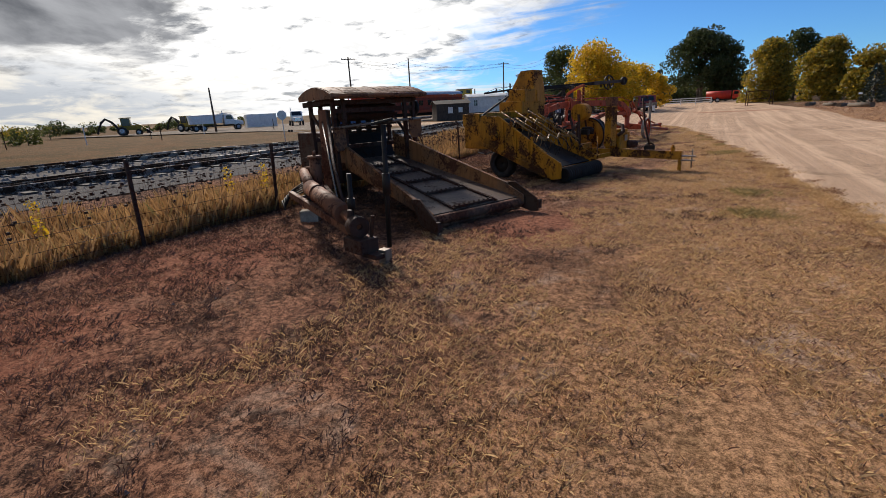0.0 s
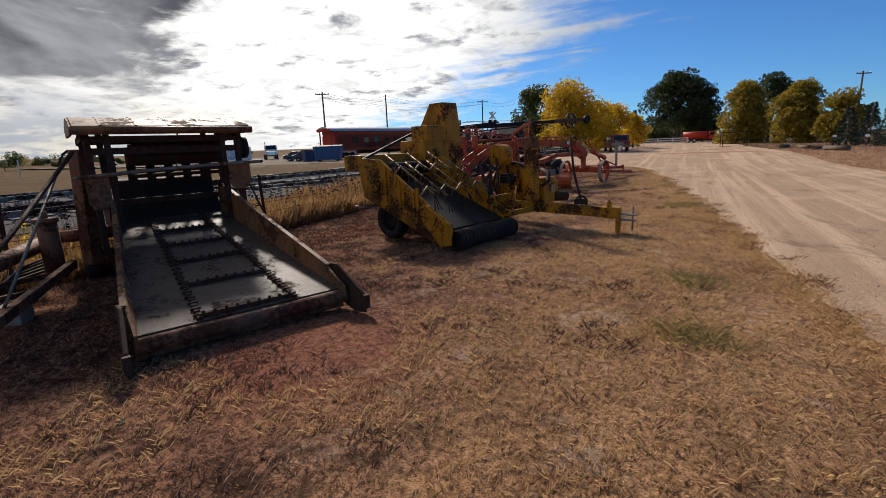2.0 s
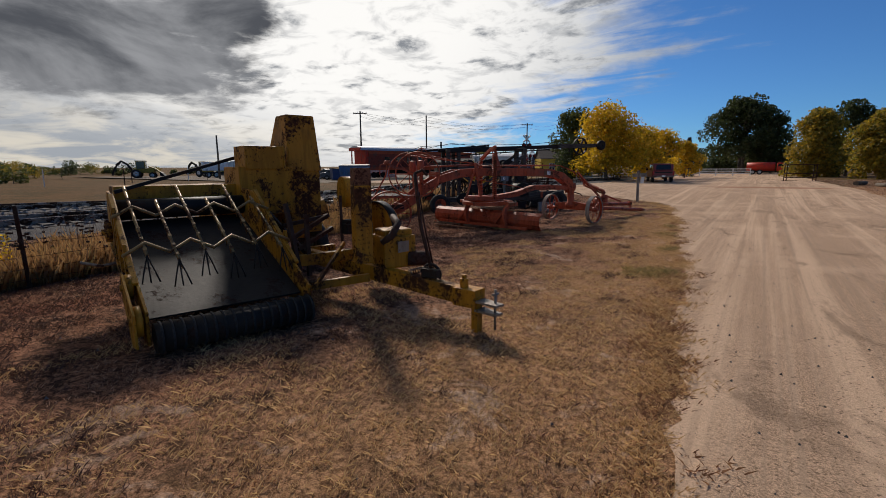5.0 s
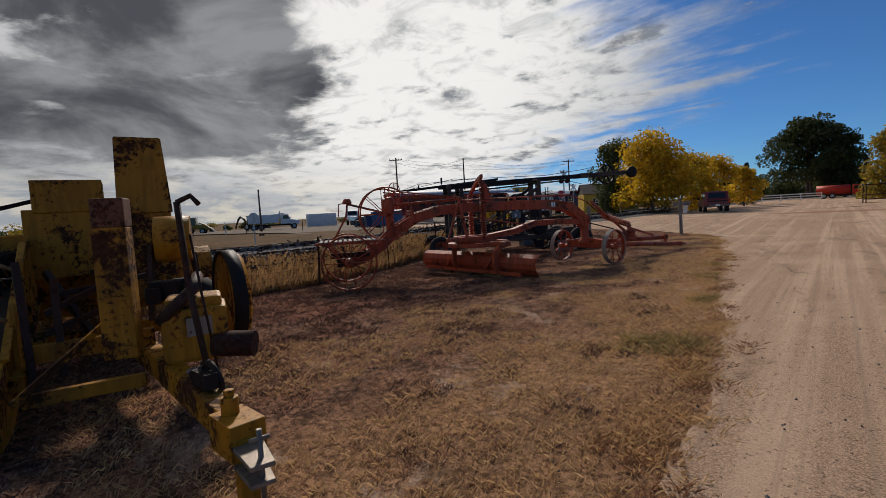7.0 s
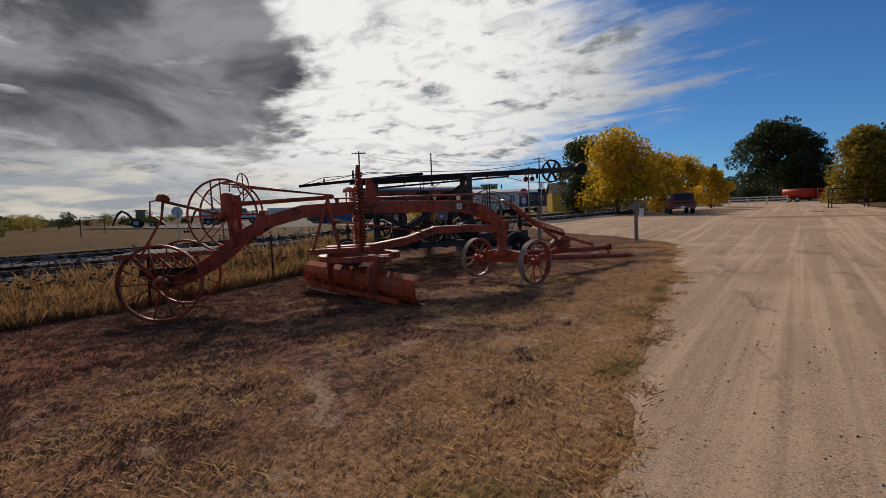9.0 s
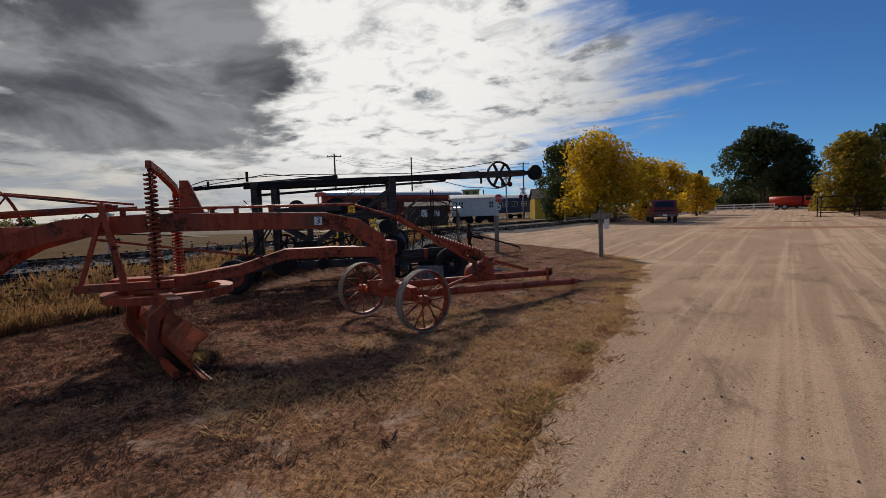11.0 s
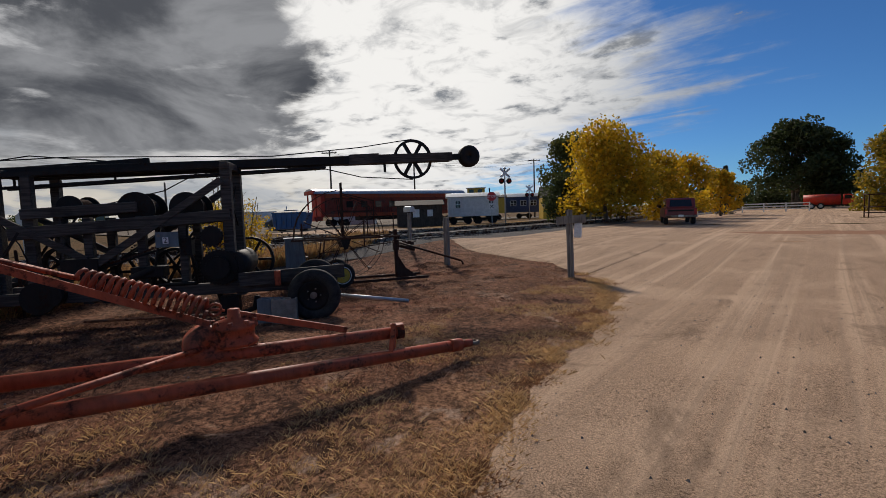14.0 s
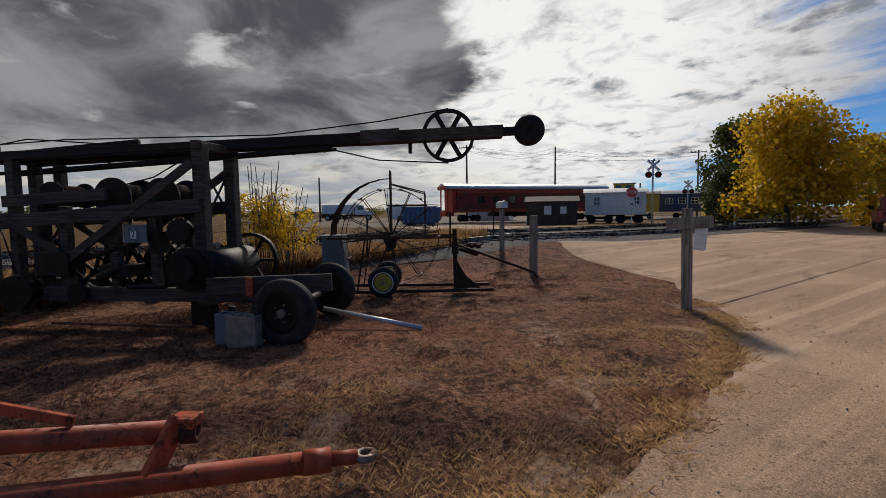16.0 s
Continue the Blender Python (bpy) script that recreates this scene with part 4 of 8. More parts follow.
    for a in (2.86, 2.98):
        part("gauge", tube(Shape(), (a, 0.21, 0.97), (a, 0.16, 0.97), 0.035, n=14), black_mat, t)
    part("intake_pipe", pipe(Shape(), [(2.620, -0.120, 0.85), (2.700, -0.220, 0.95), (2.870, -0.120, 1.08), (2.920, 0.080, 1.15)], 0.045), rust_dark, t)
    part("exhaust_drum", tube(Shape(), (2.970, -0.170, 0.62), (3.240, -0.320, 0.60), 0.10, n=18), rust_dark, t)
    s = Shape()
    tube(s, (2.7, 1.05, 1.45), (3.0, 1.0, 1.45), 0.22, n=24)
    part("fuel_tank", s, yellow_mat, t, "round-ended yellow fuel tank")
    for a, c in (((2.6, 0.9, 0.7), (2.65, 1.0, 1.4)), ((3.05, 0.9, 0.7), (3.0, 1.0, 1.3))):
        part("tank_leg", bar(Shape(), a, c, 0.04, 0.05), rust_dark, t)
    s = Shape()
    for i in range(7):
        box(s, (2.62 + 0.05 * i, 0.75 + 0.06 * (i % 3), 0.95 + 0.05 * (i % 2)), (0.12, 0.16, 0.14), 20 * i)
    part("engine_parts", s, black_mat, t, "black grimy engine parts", 0.01)
    s = spin(Shape(), (3.35, 1.05, 0.82), (1, 0.06, 0), [(0.05, 0.0), (0.42, 0.0), (0.44, 0.06), (0.46, -0.07), (0.44, -0.09), (0.05, -0.06)], 40)
    part("flywheel", s, yellow_mat, t, "large yellow flat-belt flywheel")
    s = spin(Shape(), (3.34, 1.05, 0.82), (1, 0.06, 0), [(0.455, -0.10), (0.475, -0.10), (0.475, 0.03), (0.455, 0.03)], 40)
    part("flywheel_band", s, black_mat, t)
    s = tube(Shape(), (3.3, 1.05, 0.82), (3.48, 1.06, 0.82), 0.05)
    for i in range(4):
        a = i * math.pi / 2
        tube(s, (3.4, 1.05 + 0.09 * math.cos(a), 0.82 + 0.09 * math.sin(a)), (3.45, 1.05 + 0.09 * math.cos(a), 0.82 + 0.09 * math.sin(a)), 0.018, n=6)
    part("hub", s, black_mat, t)
    # hand lever and ratchet
    s = pipe(Shape(), [(2.840, -0.870, 0.5), (2.780, -0.720, 1.1), (2.760, -0.640, 1.72)], 0.022)
    pipe(s, [(2.760, -0.640, 1.72), (2.840, -0.680, 1.76), (2.880, -0.720, 1.70)], 0.018)
    pipe(s, [(2.900, -0.840, 0.5), (2.850, -0.700, 1.1), (2.820, -0.640, 1.5)], 0.009)
    part("hand_lever", s, rust_dark, t, "tall rusty hand lever")
    s = ring(Shape(), (2.850, -0.840, 0.55), (0.9, 0.3, 0.2), 0.11, 0.02, 20)
    box(s, (2.800, -0.870, 0.56), (0.08, 0.22, 0.1), 15)
    part("ratchet", s, black_mat, t)
    part("leaf_spring", coil(Shape(), (2.760, -0.520, 0.52), (2.820, -0.870, 0.62), 0.03, 0.008, 9), steel_mat, t)
    # wheels
    for u, v, r in ((0.36, 1.75, 0.36), (3.35, 3.5, 0.40)):
        w = part("wheel", spin(Shape(), (u, v, r), (1, 0.1 if u > 1 else 0, 0), [(r * 0.6, -0.10), (r * 0.9, -0.12), (r, -0.07), (r * 1.01, 0), (r, 0.07), (r * 0.9, 0.12), (r * 0.6, 0.10)], 32), rubber, t, "worn black tyre")
        part("rim", spin(Shape(), (u, v, r), (1, 0, 0), [(0.02, -0.04), (r * 0.62, -0.06), (r * 0.62, 0.06), (0.02, 0.04)], 24), black_mat, w)
        part("axle_leg", bar(Shape(), (u + (0.25 if u < 1 else -0.25), v, r), (u + (0.25 if u < 1 else -0.25), v, 0.95), 0.08, 0.10), rust_dark, t)
    part("step_bar", pipe(Shape(), [(-0.35, 1.95, 0.68), (-0.15, 1.9, 0.62), (0.1, 1.85, 0.66)], 0.018), steel_mat, t)


build_harvester()


# ---- orange pull grader ----
def spoked(parent, name, c, axis, r, wide, spokes, paint, tread, lab):
    """A steel wheel with round spokes: rim, tread, hub and each spoke."""
    d, u, w = axes(axis)
    c = Vector(c)
    wh = part(name, band(Shape(), c, axis, r, wide, 0.018), tread, parent, lab)
    part("rim", band(Shape(), c, axis, r - 0.018, wide * 0.55, 0.022), paint, wh)
    h = r * 0.17
    s = spin(Shape(), c, axis, [(0.03, -0.13), (h * 0.6, -0.13), (h, -0.05), (h, 0.05), (h * 0.6, 0.13), (0.03, 0.13)], 20)
    for i in range(6):
        a = math.pi * i / 3
        p = c + (u * math.cos(a) + w * math.sin(a)) * h * 0.75
        tube(s, p - d * 0.09, p + d * 0.09, 0.014, n=6)
    part("hub", s, paint, wh)
    for i in range(spokes):
        a = 2 * math.pi * i / spokes
        o = u * math.cos(a) + w * math.sin(a)
        side = 0.05 if i % 2 else -0.05
        part("spoke", tube(Shape(), c + o * h * 0.8 + d * side, c + o * (r - 0.03) + d * side * 0.4, 0.012, n=6), paint, wh)
    return wh


def build_grader():
    ox, oy = -6.37, 17.33
    t = thing("pull_grader", "faded orange-red pull-type road grader with spoked wheels", "road grader", ox, oy, land(-5.0, 18.5) + 0.02, 52.4, size=0.95)
    inv = t.matrix_world.inverted()

    def at(x, y, z):
        return inv @ Vector((x, y, z))

    g0 = -t.location.z
    for y in (-0.80, 0.84):
        spoked(t, "rear_wheel", (0, y, 0.64), (0, 1, 0), 0.645, 0.13, 14, orange_mat, orange_mat, "tall spoked steel rear wheel")
    part("rear_axle", tube(Shape(), (0, -0.85, 0.64), (0, 0.88, 0.64), 0.055), orange_mat, t)
    for y in (-0.30, 0.42):
        pts = [(-0.05, y, 0.58), (0.35, y, 0.68), (0.8, y, 0.95), (1.2, y, 1.30), (1.7, y, 1.58), (2.3, y, 1.74), (3.2, y * 0.9, 1.78), (4.4, y * 0.75, 1.76), (5.5, y * 0.6, 1.73), (5.95, y * 0.5, 1.62), (6.25, y * 0.4, 1.40), (6.40, y * 0.3, 1.10)]
        part("frame_arm", swept(Shape(), pts, 0.07, 0.24), orange_mat, t, "curved orange frame arm", 0.008)
    for x in (0.5, 1.6, 2.4, 4.6):
        z = 0.80 if x < 1 else 1.72
        part("cross_member", bar(Shape(), (x, -0.3, z), (x, 0.42, z), 0.10, 0.14), orange_mat, t, soft=0.006)
    part("neck", spin(Shape(), (6.42, 0.03, 0.60), (0, 0, 1), [(0.02, 0), (0.17, 0), (0.17, 0.10), (0.11, 0.14), (0.11, 0.55), (0.16, 0.60), (0.16, 0.78), (0.02, 0.80)], 24), orange_mat, t, "orange gooseneck swivel post")
    pl = part("number_plate", plate(Shape(), [(5.22, -0.250, 1.66), (5.54, -0.234, 1.65), (5.54, -0.234, 1.80), (5.22, -0.250, 1.81)], 0.008), tan_mat, t, "small plate with the number 3")
    part("plate_field", plate(Shape(), [(5.33, -0.252, 1.675), (5.44, -0.247, 1.67), (5.44, -0.247, 1.79), (5.33, -0.252, 1.795)], 0.008), sign_white, pl)
    words("number", "3", 0.13, letter_black, pl, Matrix.Translation((5.385, -0.257, 1.733)) @ pose(0, 0, 0, 90, 0, 2.8))
    # drawbar, circle and blade
    pts = [(2.7, -0.1, 0.98), (3.6, -0.1, 0.98), (4.3, -0.08, 1.08), (4.9, -0.05, 1.26), (5.6, 0, 1.26), (6.3, 0.03, 1.22)]
    part("drawbar", swept(Shape(), pts, 0.30, 0.15), orange_mat, t, "bent orange drawbar", 0.01)
    part("circle", band(Shape(), (3.35, 0.0, 0.82), (0, 0, 1), 0.80, 0.10, 0.16, 44), orange_mat, t, "flat orange turning circle")
    part("circle_plate", tube(Shape(), (3.35, 0.0, 0.86), (3.35, 0.0, 0.92), 0.5, n=28), orange_mat, t)
    a, b = Vector((4.18, -2.0, 0)), Vector((2.35, 1.95, 0))
    along = (b - a).normalized()
    back = Vector((along.y, -along.x, 0))
    if back.x > 0:
        back = -back
    prof = [(0.02, 0.08), (-0.10, 0.16), (-0.17, 0.28), (-0.18, 0.40), (-0.12, 0.52), (0.0, 0.60)]
    s = Shape()
    for (d0, z0), (d1, z1) in zip(prof, prof[1:]):
        plate(s, [a - back * d0 + Vector((0, 0, z0)), b - back * d0 + Vector((0, 0, z0)), b - back * d1 + Vector((0, 0, z1)), a - back * d1 + Vector((0, 0, z1))], 0.016)
    for j in range(len(s.s)):
        s.s[j] = False
    part("mouldboard", s, orange_mat, t, "long curved orange grader blade")
    s = Shape()
    for off in (0.10, 0.22, 0.36, 0.46):
        for e in (a, b):
            tube(s, e + along * (0.06 if e is a else -0.06) + back * 0.17 + Vector((0, 0, off)), e + along * (0.06 if e is a else -0.06) + back * 0.21 + Vector((0, 0, off)), 0.016, n=6)
    part("bolts", s, orange_mat, t)
    part("cutting_edge", bar(Shape(), a + Vector((0, 0, 0.06)), b + Vector((0, 0, 0.06)), 0.02, 0.14), steel_mat, t, "worn steel cutting edge")
    part("back_rail", bar(Shape(), a + along * 0.35 + back * 0.26 + Vector((0, 0, 0.16)), b - along * 0.35 + back * 0.26 + Vector((0, 0, 0.16)), 0.06, 0.08), orange_mat, t)
    for f in (0.26, 0.62):
        base = a.lerp(b, f)
        pts = [base + back * 0.24 + Vector((0, 0, 0.16)), base + back * 0.34 + Vector((0, 0, 0.40)), base + back * 0.30 + Vector((0, 0, 0.66)), base + back * 0.12 + Vector((0, 0, 0.80)), base - back * 0.12 + Vector((0, 0, 0.83))]
        part("blade_arm", swept(Shape(), pts, 0.09, 0.13, along), orange_mat, t, "curved blade bracket", 0.008)
        part("blade_brace", bar(Shape(), base + along * 0.5 + back * 0.24 + Vector((0, 0, 0.18)), base + back * 0.2 + Vector((0, 0, 0.72)), 0.05, 0.05), orange_mat, t)
    part("scarifier_beam", bar(Shape(), a.lerp(b, 0.2) + back * 0.1 + Vector((0, 0, 0.84)), a.lerp(b, 0.72) + back * 0.1 + Vector((0, 0, 0.84)), 0.16, 0.10), orange_mat, t, soft=0.008)
    # lift gear: springs, rocker, posts
    for y, top in ((-0.52, 2.42), (0.58, 2.12)):
        part("lift_spring", coil(Shape(), (3.35, y, 1.02), (3.35, y, top), 0.065, 0.015, 24, 12), orange_mat, t, "tall orange coil spring")
        part("spring_rod", tube(Shape(), (3.35, y, 0.95), (3.35, y, top + 0.05), 0.016), rust_dark, t)
        s = ring(Shape(), (3.35, y, top + 0.05), (1, 0, 0), 0.05, 0.014, 16, 6)
        part("spring_eye", s, orange_mat, t)
    part("rocker", swept(Shape(), [(3.35, -0.56, 2.52), (3.37, -0.1, 2.44), (3.4, 0.35, 2.30), (3.4, 0.62, 2.18)], 0.07, 0.10, (1, 0, 0)), orange_mat, t, soft=0.008)
    part("rocker_post", plate(Shape(), [(3.52, 0.08, 1.80), (3.88, 0.08, 1.80), (3.66, 0.08, 2.36), (3.55, 0.08, 2.36)], 0.08), orange_mat, t, soft=0.01)
    s = Shape()
    bar(s, (2.95, -0.42, 0.98), (2.75, -0.42, 2.05), 0.07, 0.07)
    bar(s, (2.45, -0.42, 0.98), (2.75, -0.42, 1.9), 0.05, 0.05)
    bar(s, (2.4, -0.42, 0.98), (3.5, -0.42, 0.98), 0.10, 0.10)
    part("lift_post", s, orange_mat, t, soft=0.005)
    for x, y in ((4.3, -0.27), (4.75, -0.25), (2.95, -0.3), (3.9, 0.3)):
        s = tube(Shape(), (x, y, 1.88), (x, y, 1.95), 0.035)
        box(s, (x, y, 1.96), (0.12, 0.05, 0.03))
        part("oil_cup", s, orange_mat, t)
    # platform, columns and hand wheels
    s = Shape()
    for i in range(12):
        box(s, (-0.62 + 0.115 * i, 0.05, 1.12), (0.07, 1.15, 0.03))
    part("platform", s, rim_mat, t, "weathered slatted operator platform")
    for y in (-0.5, 0.6):
        part("platform_rail", bar(Shape(), (-0.75, y, 1.09), (0.85, y, 1.09), 0.05, 0.07), orange_mat, t)
        part("platform_leg", bar(Shape(), (-0.1, y, 0.62), (-0.5, y, 1.08), 0.05, 0.05), orange_mat, t)
    s = Shape()
    box(s, (0.05, -0.45, 0.80), (0.9, 0.12, 0.12))
    box(s, (-0.1, -0.35, 0.62), (0.35, 0.3, 0.2))
    part("axle_box", s, rust_dark, t, soft=0.01)
    for y, zc in ((-0.42, 1.72), (0.55, 1.74)):
        w = part("hand_wheel", ring(Shape(), (0.95, y, zc), (0.35, 1, 0), 0.64, 0.020, 44), orange_mat, t, "large thin-rimmed hand wheel")
        d, u, v = axes((0.35, 1, 0))
        for i in range(8):
            o = u * math.cos(i * math.pi / 4) + v * math.sin(i * math.pi / 4)
            part("spoke", tube(Shape(), Vector((0.95, y, zc)), Vector((0.95, y, zc)) + o * 0.63, 0.011, n=6), orange_mat, w)
        part("wheel_hub", tube(Shape(), Vector((0.95, y, zc)) - d * 0.09, Vector((0.95, y, zc)) + d * 0.09, 0.06, n=14), orange_mat, w)
        s = bar(Shape(), (1.10, y * 0.8, 1.15), (1.05, y * 0.9, 2.05), 0.08, 0.10)
        spin(s, (1.05, y * 0.9, 1.95), (0, 0, 1), [(0.02, -0.26), (0.10, -0.24), (0.12, 0.0), (0.09, 0.16), (0.02, 0.18)], 16)
        part("gear_column", s, orange_mat, t, "orange gear column", 0.006)
        part("control_shaft", tube(Shape(), (1.0, y * 0.9, 1.92), (2.9, y * 0.75, 2.0), 0.030, n=10), orange_mat, t)
    s = ring(Shape(), (1.25, 0.15, 2.30), (0.8, 0.6, 0.1), 0.20, 0.012, 28, 6)
    bar(s, (1.25, 0.15, 1.9), (1.25, 0.15, 2.5), 0.02, 0.02)
    part("small_wheel", s, orange_mat, t)
    s = pipe(Shape(), [(-0.35, -0.46, 1.1), (0.0, -0.46, 1.7), (0.05, -0.46, 2.0)], 0.022)
    spin(s, (0.05, -0.46, 2.0), (0, 0, 1), [(0.01, 0), (0.10, 0), (0.11, 0.05), (0.07, 0.12), (0.01, 0.12)], 16)
    pipe(s, [(0.05, -0.46, 2.04), (-0.15, -0.46, 2.0), (-0.17, -0.46, 1.72)], 0.014)
    bar(s, (0.05, -0.46, 2.0), (1.0, -0.42, 1.72), 0.04, 0.05)
    part("brake_column", s, orange_mat, t)
    for a0, a1 in (((1.0, -0.5, 2.28), (2.85, -0.35, 2.02)), ((1.0, 0.5, 2.28), (2.9, 0.3, 2.05)), ((2.6, -0.36, 1.60), (4.6, -0.2, 1.25)), ((3.0, 0.32, 1.98), (5.9, 0.2, 1.98)), ((2.9, -0.3, 1.96), (5.9, -0.1, 1.96)), ((5.9, -0.1, 1.96), (6.6, 0.1, 1.75))):
        part("rod", tube(Shape(), a0, a1, 0.016, n=8), orange_mat, t)
    # front carriage, steered
    fr, fl = at(-1.84, 21.98, 0), at(-3.40, 22.36, 0)
    fr.z = fl.z = 0.455 + (land(-2.6, 22) - t.location.z + 0.01) / 0.95
    ax = (fl - fr).normalized()
    for c in (fr, fl):
        spoked(t, "front_wheel", c, ax, 0.45, 0.13, 12, orange_mat, rim_mat, "spoked steel front wheel with weathered tread")
    mid = (fr + fl) / 2
    part("front_axle", tube(Shape(), fr, fl, 0.05), orange_mat, t)
    s = plate(Shape(), [fr + ax * 0.22 + Vector((0, 0, 0.02)), fl - ax * 0.22 + Vector((0, 0, 0.02)), fl - ax * 0.22 + Vector((0, 0, 0.16)), mid + Vector((0, 0, 0.24)), fr + ax * 0.22 + Vector((0, 0, 0.16))], 0.12)
    part("bolster", s, orange_mat, t, "", 0.01)
    tip, tt = at(-1.29, 26.38, 0.14), at(-1.60, 25.55, 0.40)
    lo = at(-2.22, 22.18, 0.46)
    up = at(-2.82, 22.53, 0.50)
    s = tube(Shape(), lo, lo.lerp(tip, 0.93), 0.062, n=18)
    tube(s, lo.lerp(tip, 0.93), lo.lerp(tip, 0.965), 0.072, n=18)
    tube(s, lo.lerp(tip, 0.965), tip, 0.045, n=14)
    part("tongue_tube", s, orange_mat, t, "long orange tongue tube")
    s = ring(Shape(), tip + (tip - lo).normalized() * 0.05, (0, 0, 1), 0.05, 0.026, 20)
    part("tow_eye", s, steel_mat, t, "worn steel tow eye")
    part("upper_tube", tube(Shape(), up, tt, 0.062, n=18), orange_mat, t)
    part("tube_end", spin(Shape(), tt, tt - up, [(0.035, -0.02), (0.072, -0.02), (0.072, 0.06), (0.04, 0.06)], 18), rust_dark, t)
    near = lo.lerp(tip, 0.76)
    s = bar(Shape(), tt - (tt - up).normalized() * 0.03 + Vector((0, 0, 0.08)), near + Vector((0, 0, 0.02)), 0.05, 0.11)
    box(s, tt + Vector((0, 0, 0.06)), (0.14, 0.12, 0.06))
    part("tube_clamp", s, orange_mat, t, soft=0.008)
    gear = at(-2.20, 24.18, 0.52)
    s = spin(Shape(), gear, (0, 0, 1), [(0.02, 0), (0.19, 0), (0.20, 0.03), (0.17, 0.06), (0.17, 0.14), (0.20, 0.16), (0.19, 0.20), (0.06, 0.24), (0.05, 0.32), (0.02, 0.33)], 28)
    for i in range(8):
        p = gear + Vector((0.175 * math.cos(i * math.pi / 4), 0.175 * math.sin(i * math.pi / 4), 0.18))
        tube(s, p, p + Vector((0, 0, 0.05)), 0.02, n=6)
    part("gear_case", s, orange_mat, t, "bolted orange gear case")
    d2 = (tt - up).normalized()
    s = spin(Shape(), gear - d2 * 0.24 + Vector((0, 0, 0.02)), ax, [(0.02, -0.10), (0.15, -0.10), (0.18, -0.04), (0.18, 0.08), (0.02, 0.10)], 24)
    part("gear_drum", s, orange_mat, t)
    top = at(-2.64, 22.28, 1.58)
    sT, sB = at(-2.58, 23.22, 1.19), at(-2.09, 23.92, 0.88)
    part("steer_spring", coil(Shape(), sT, sB, 0.075, 0.017, 17, 12), orange_mat, t, "heavy orange steering spring")
    s = ring(Shape(), sB.lerp(gear + Vector((0, 0, 0.3)), 0.25), ax, 0.05, 0.012, 16, 6)
    tube(s, sB, sB.lerp(gear + Vector((0, 0, 0.3)), 0.6), 0.014, n=6)
    part("hook", s, orange_mat, t)
    for dy in (-0.14, 0.0):
        part("steer_rod", tube(Shape(), top + ax * dy, sT + ax * dy * 0.4, 0.018, n=8), orange_mat, t)
    part("link_bar", bar(Shape(), top + ax * -0.15, gear + Vector((0, 0, 0.20)) - d2 * 0.2, 0.045, 0.06), orange_mat, t)
    part("link_bar", bar(Shape(), gear + Vector((0, 0, 0.28)), tt - d2 * 0.55 + Vector((0, 0, 0.09)), 0.03, 0.06), orange_mat, t, soft=0.004)
    part("stay_rod", tube(Shape(), fr + Vector((0, 0, 0.05)), gear - d2 * 0.15 - Vector((0, 0, -0.02)), 0.028, n=10), orange_mat, t)


build_grader()


# ---- timber drilling rig ----
def tyre(parent, c, r, wide, axis, rim, name="wheel", lab="flat old black rubber tyre"):
    w = part(name, spin(Shape(), c, axis, [(r * 0.58, -wide * 0.42), (r * 0.82, -wide * 0.5), (r * 0.97, -wide * 0.36), (r, -wide * 0.12), (r, wide * 0.12), (r * 0.97, wide * 0.36), (r * 0.82, wide * 0.5), (r * 0.58, wide * 0.42)], 36), rubber, parent, lab)
    s = spin(Shape(), c, axis, [(0.02, -0.05), (r * 0.35, -0.05), (r * 0.45, -wide * 0.30), (r * 0.60, -wide * 0.40), (r * 0.60, wide * 0.40), (r * 0.45, wide * 0.30), (r * 0.35, 0.05), (0.02, 0.05)], 28)
    part("rim", s, rim, w)
    d = axes(axis)[0]
    s = tube(Shape(), Vector(c) - d * 0.10, Vector(c) + d * 0.10, r * 0.13, n=14)
    for i in range(5):
        a = 2 * math.pi * i / 5
        q = Vector(c) + (axes(axis)[1] * math.cos(a) + axes(axis)[2] * math.sin(a)) * r * 0.26
        tube(s, q - d * 0.07, q + d * 0.07, 0.014, n=6)
    part("hub", s, steel_mat, w)
    return w


def iron_wheel(parent, name, c, axis, r, minor, spokes, lab="", wide=0.03):
    d, u, v = axes(axis)
    w = part(name, band(Shape(), c, axis, r, minor * 2, 0.05, 40), black_mat, parent, lab)
    for i in range(spokes):
        o = u * math.cos(2 * math.pi * i / spokes) + v * math.sin(2 * math.pi * i / spokes)
        part("spoke", bar(Shape(), Vector(c) + o * 0.03, Vector(c) + o * (r - 0.03), wide, wide * 1.6), black_mat, w)
    part("hub", tube(Shape(), Vector(c) - d * 0.06, Vector(c) + d * 0.06, r * 0.16, n=16), black_mat, w)
    return w


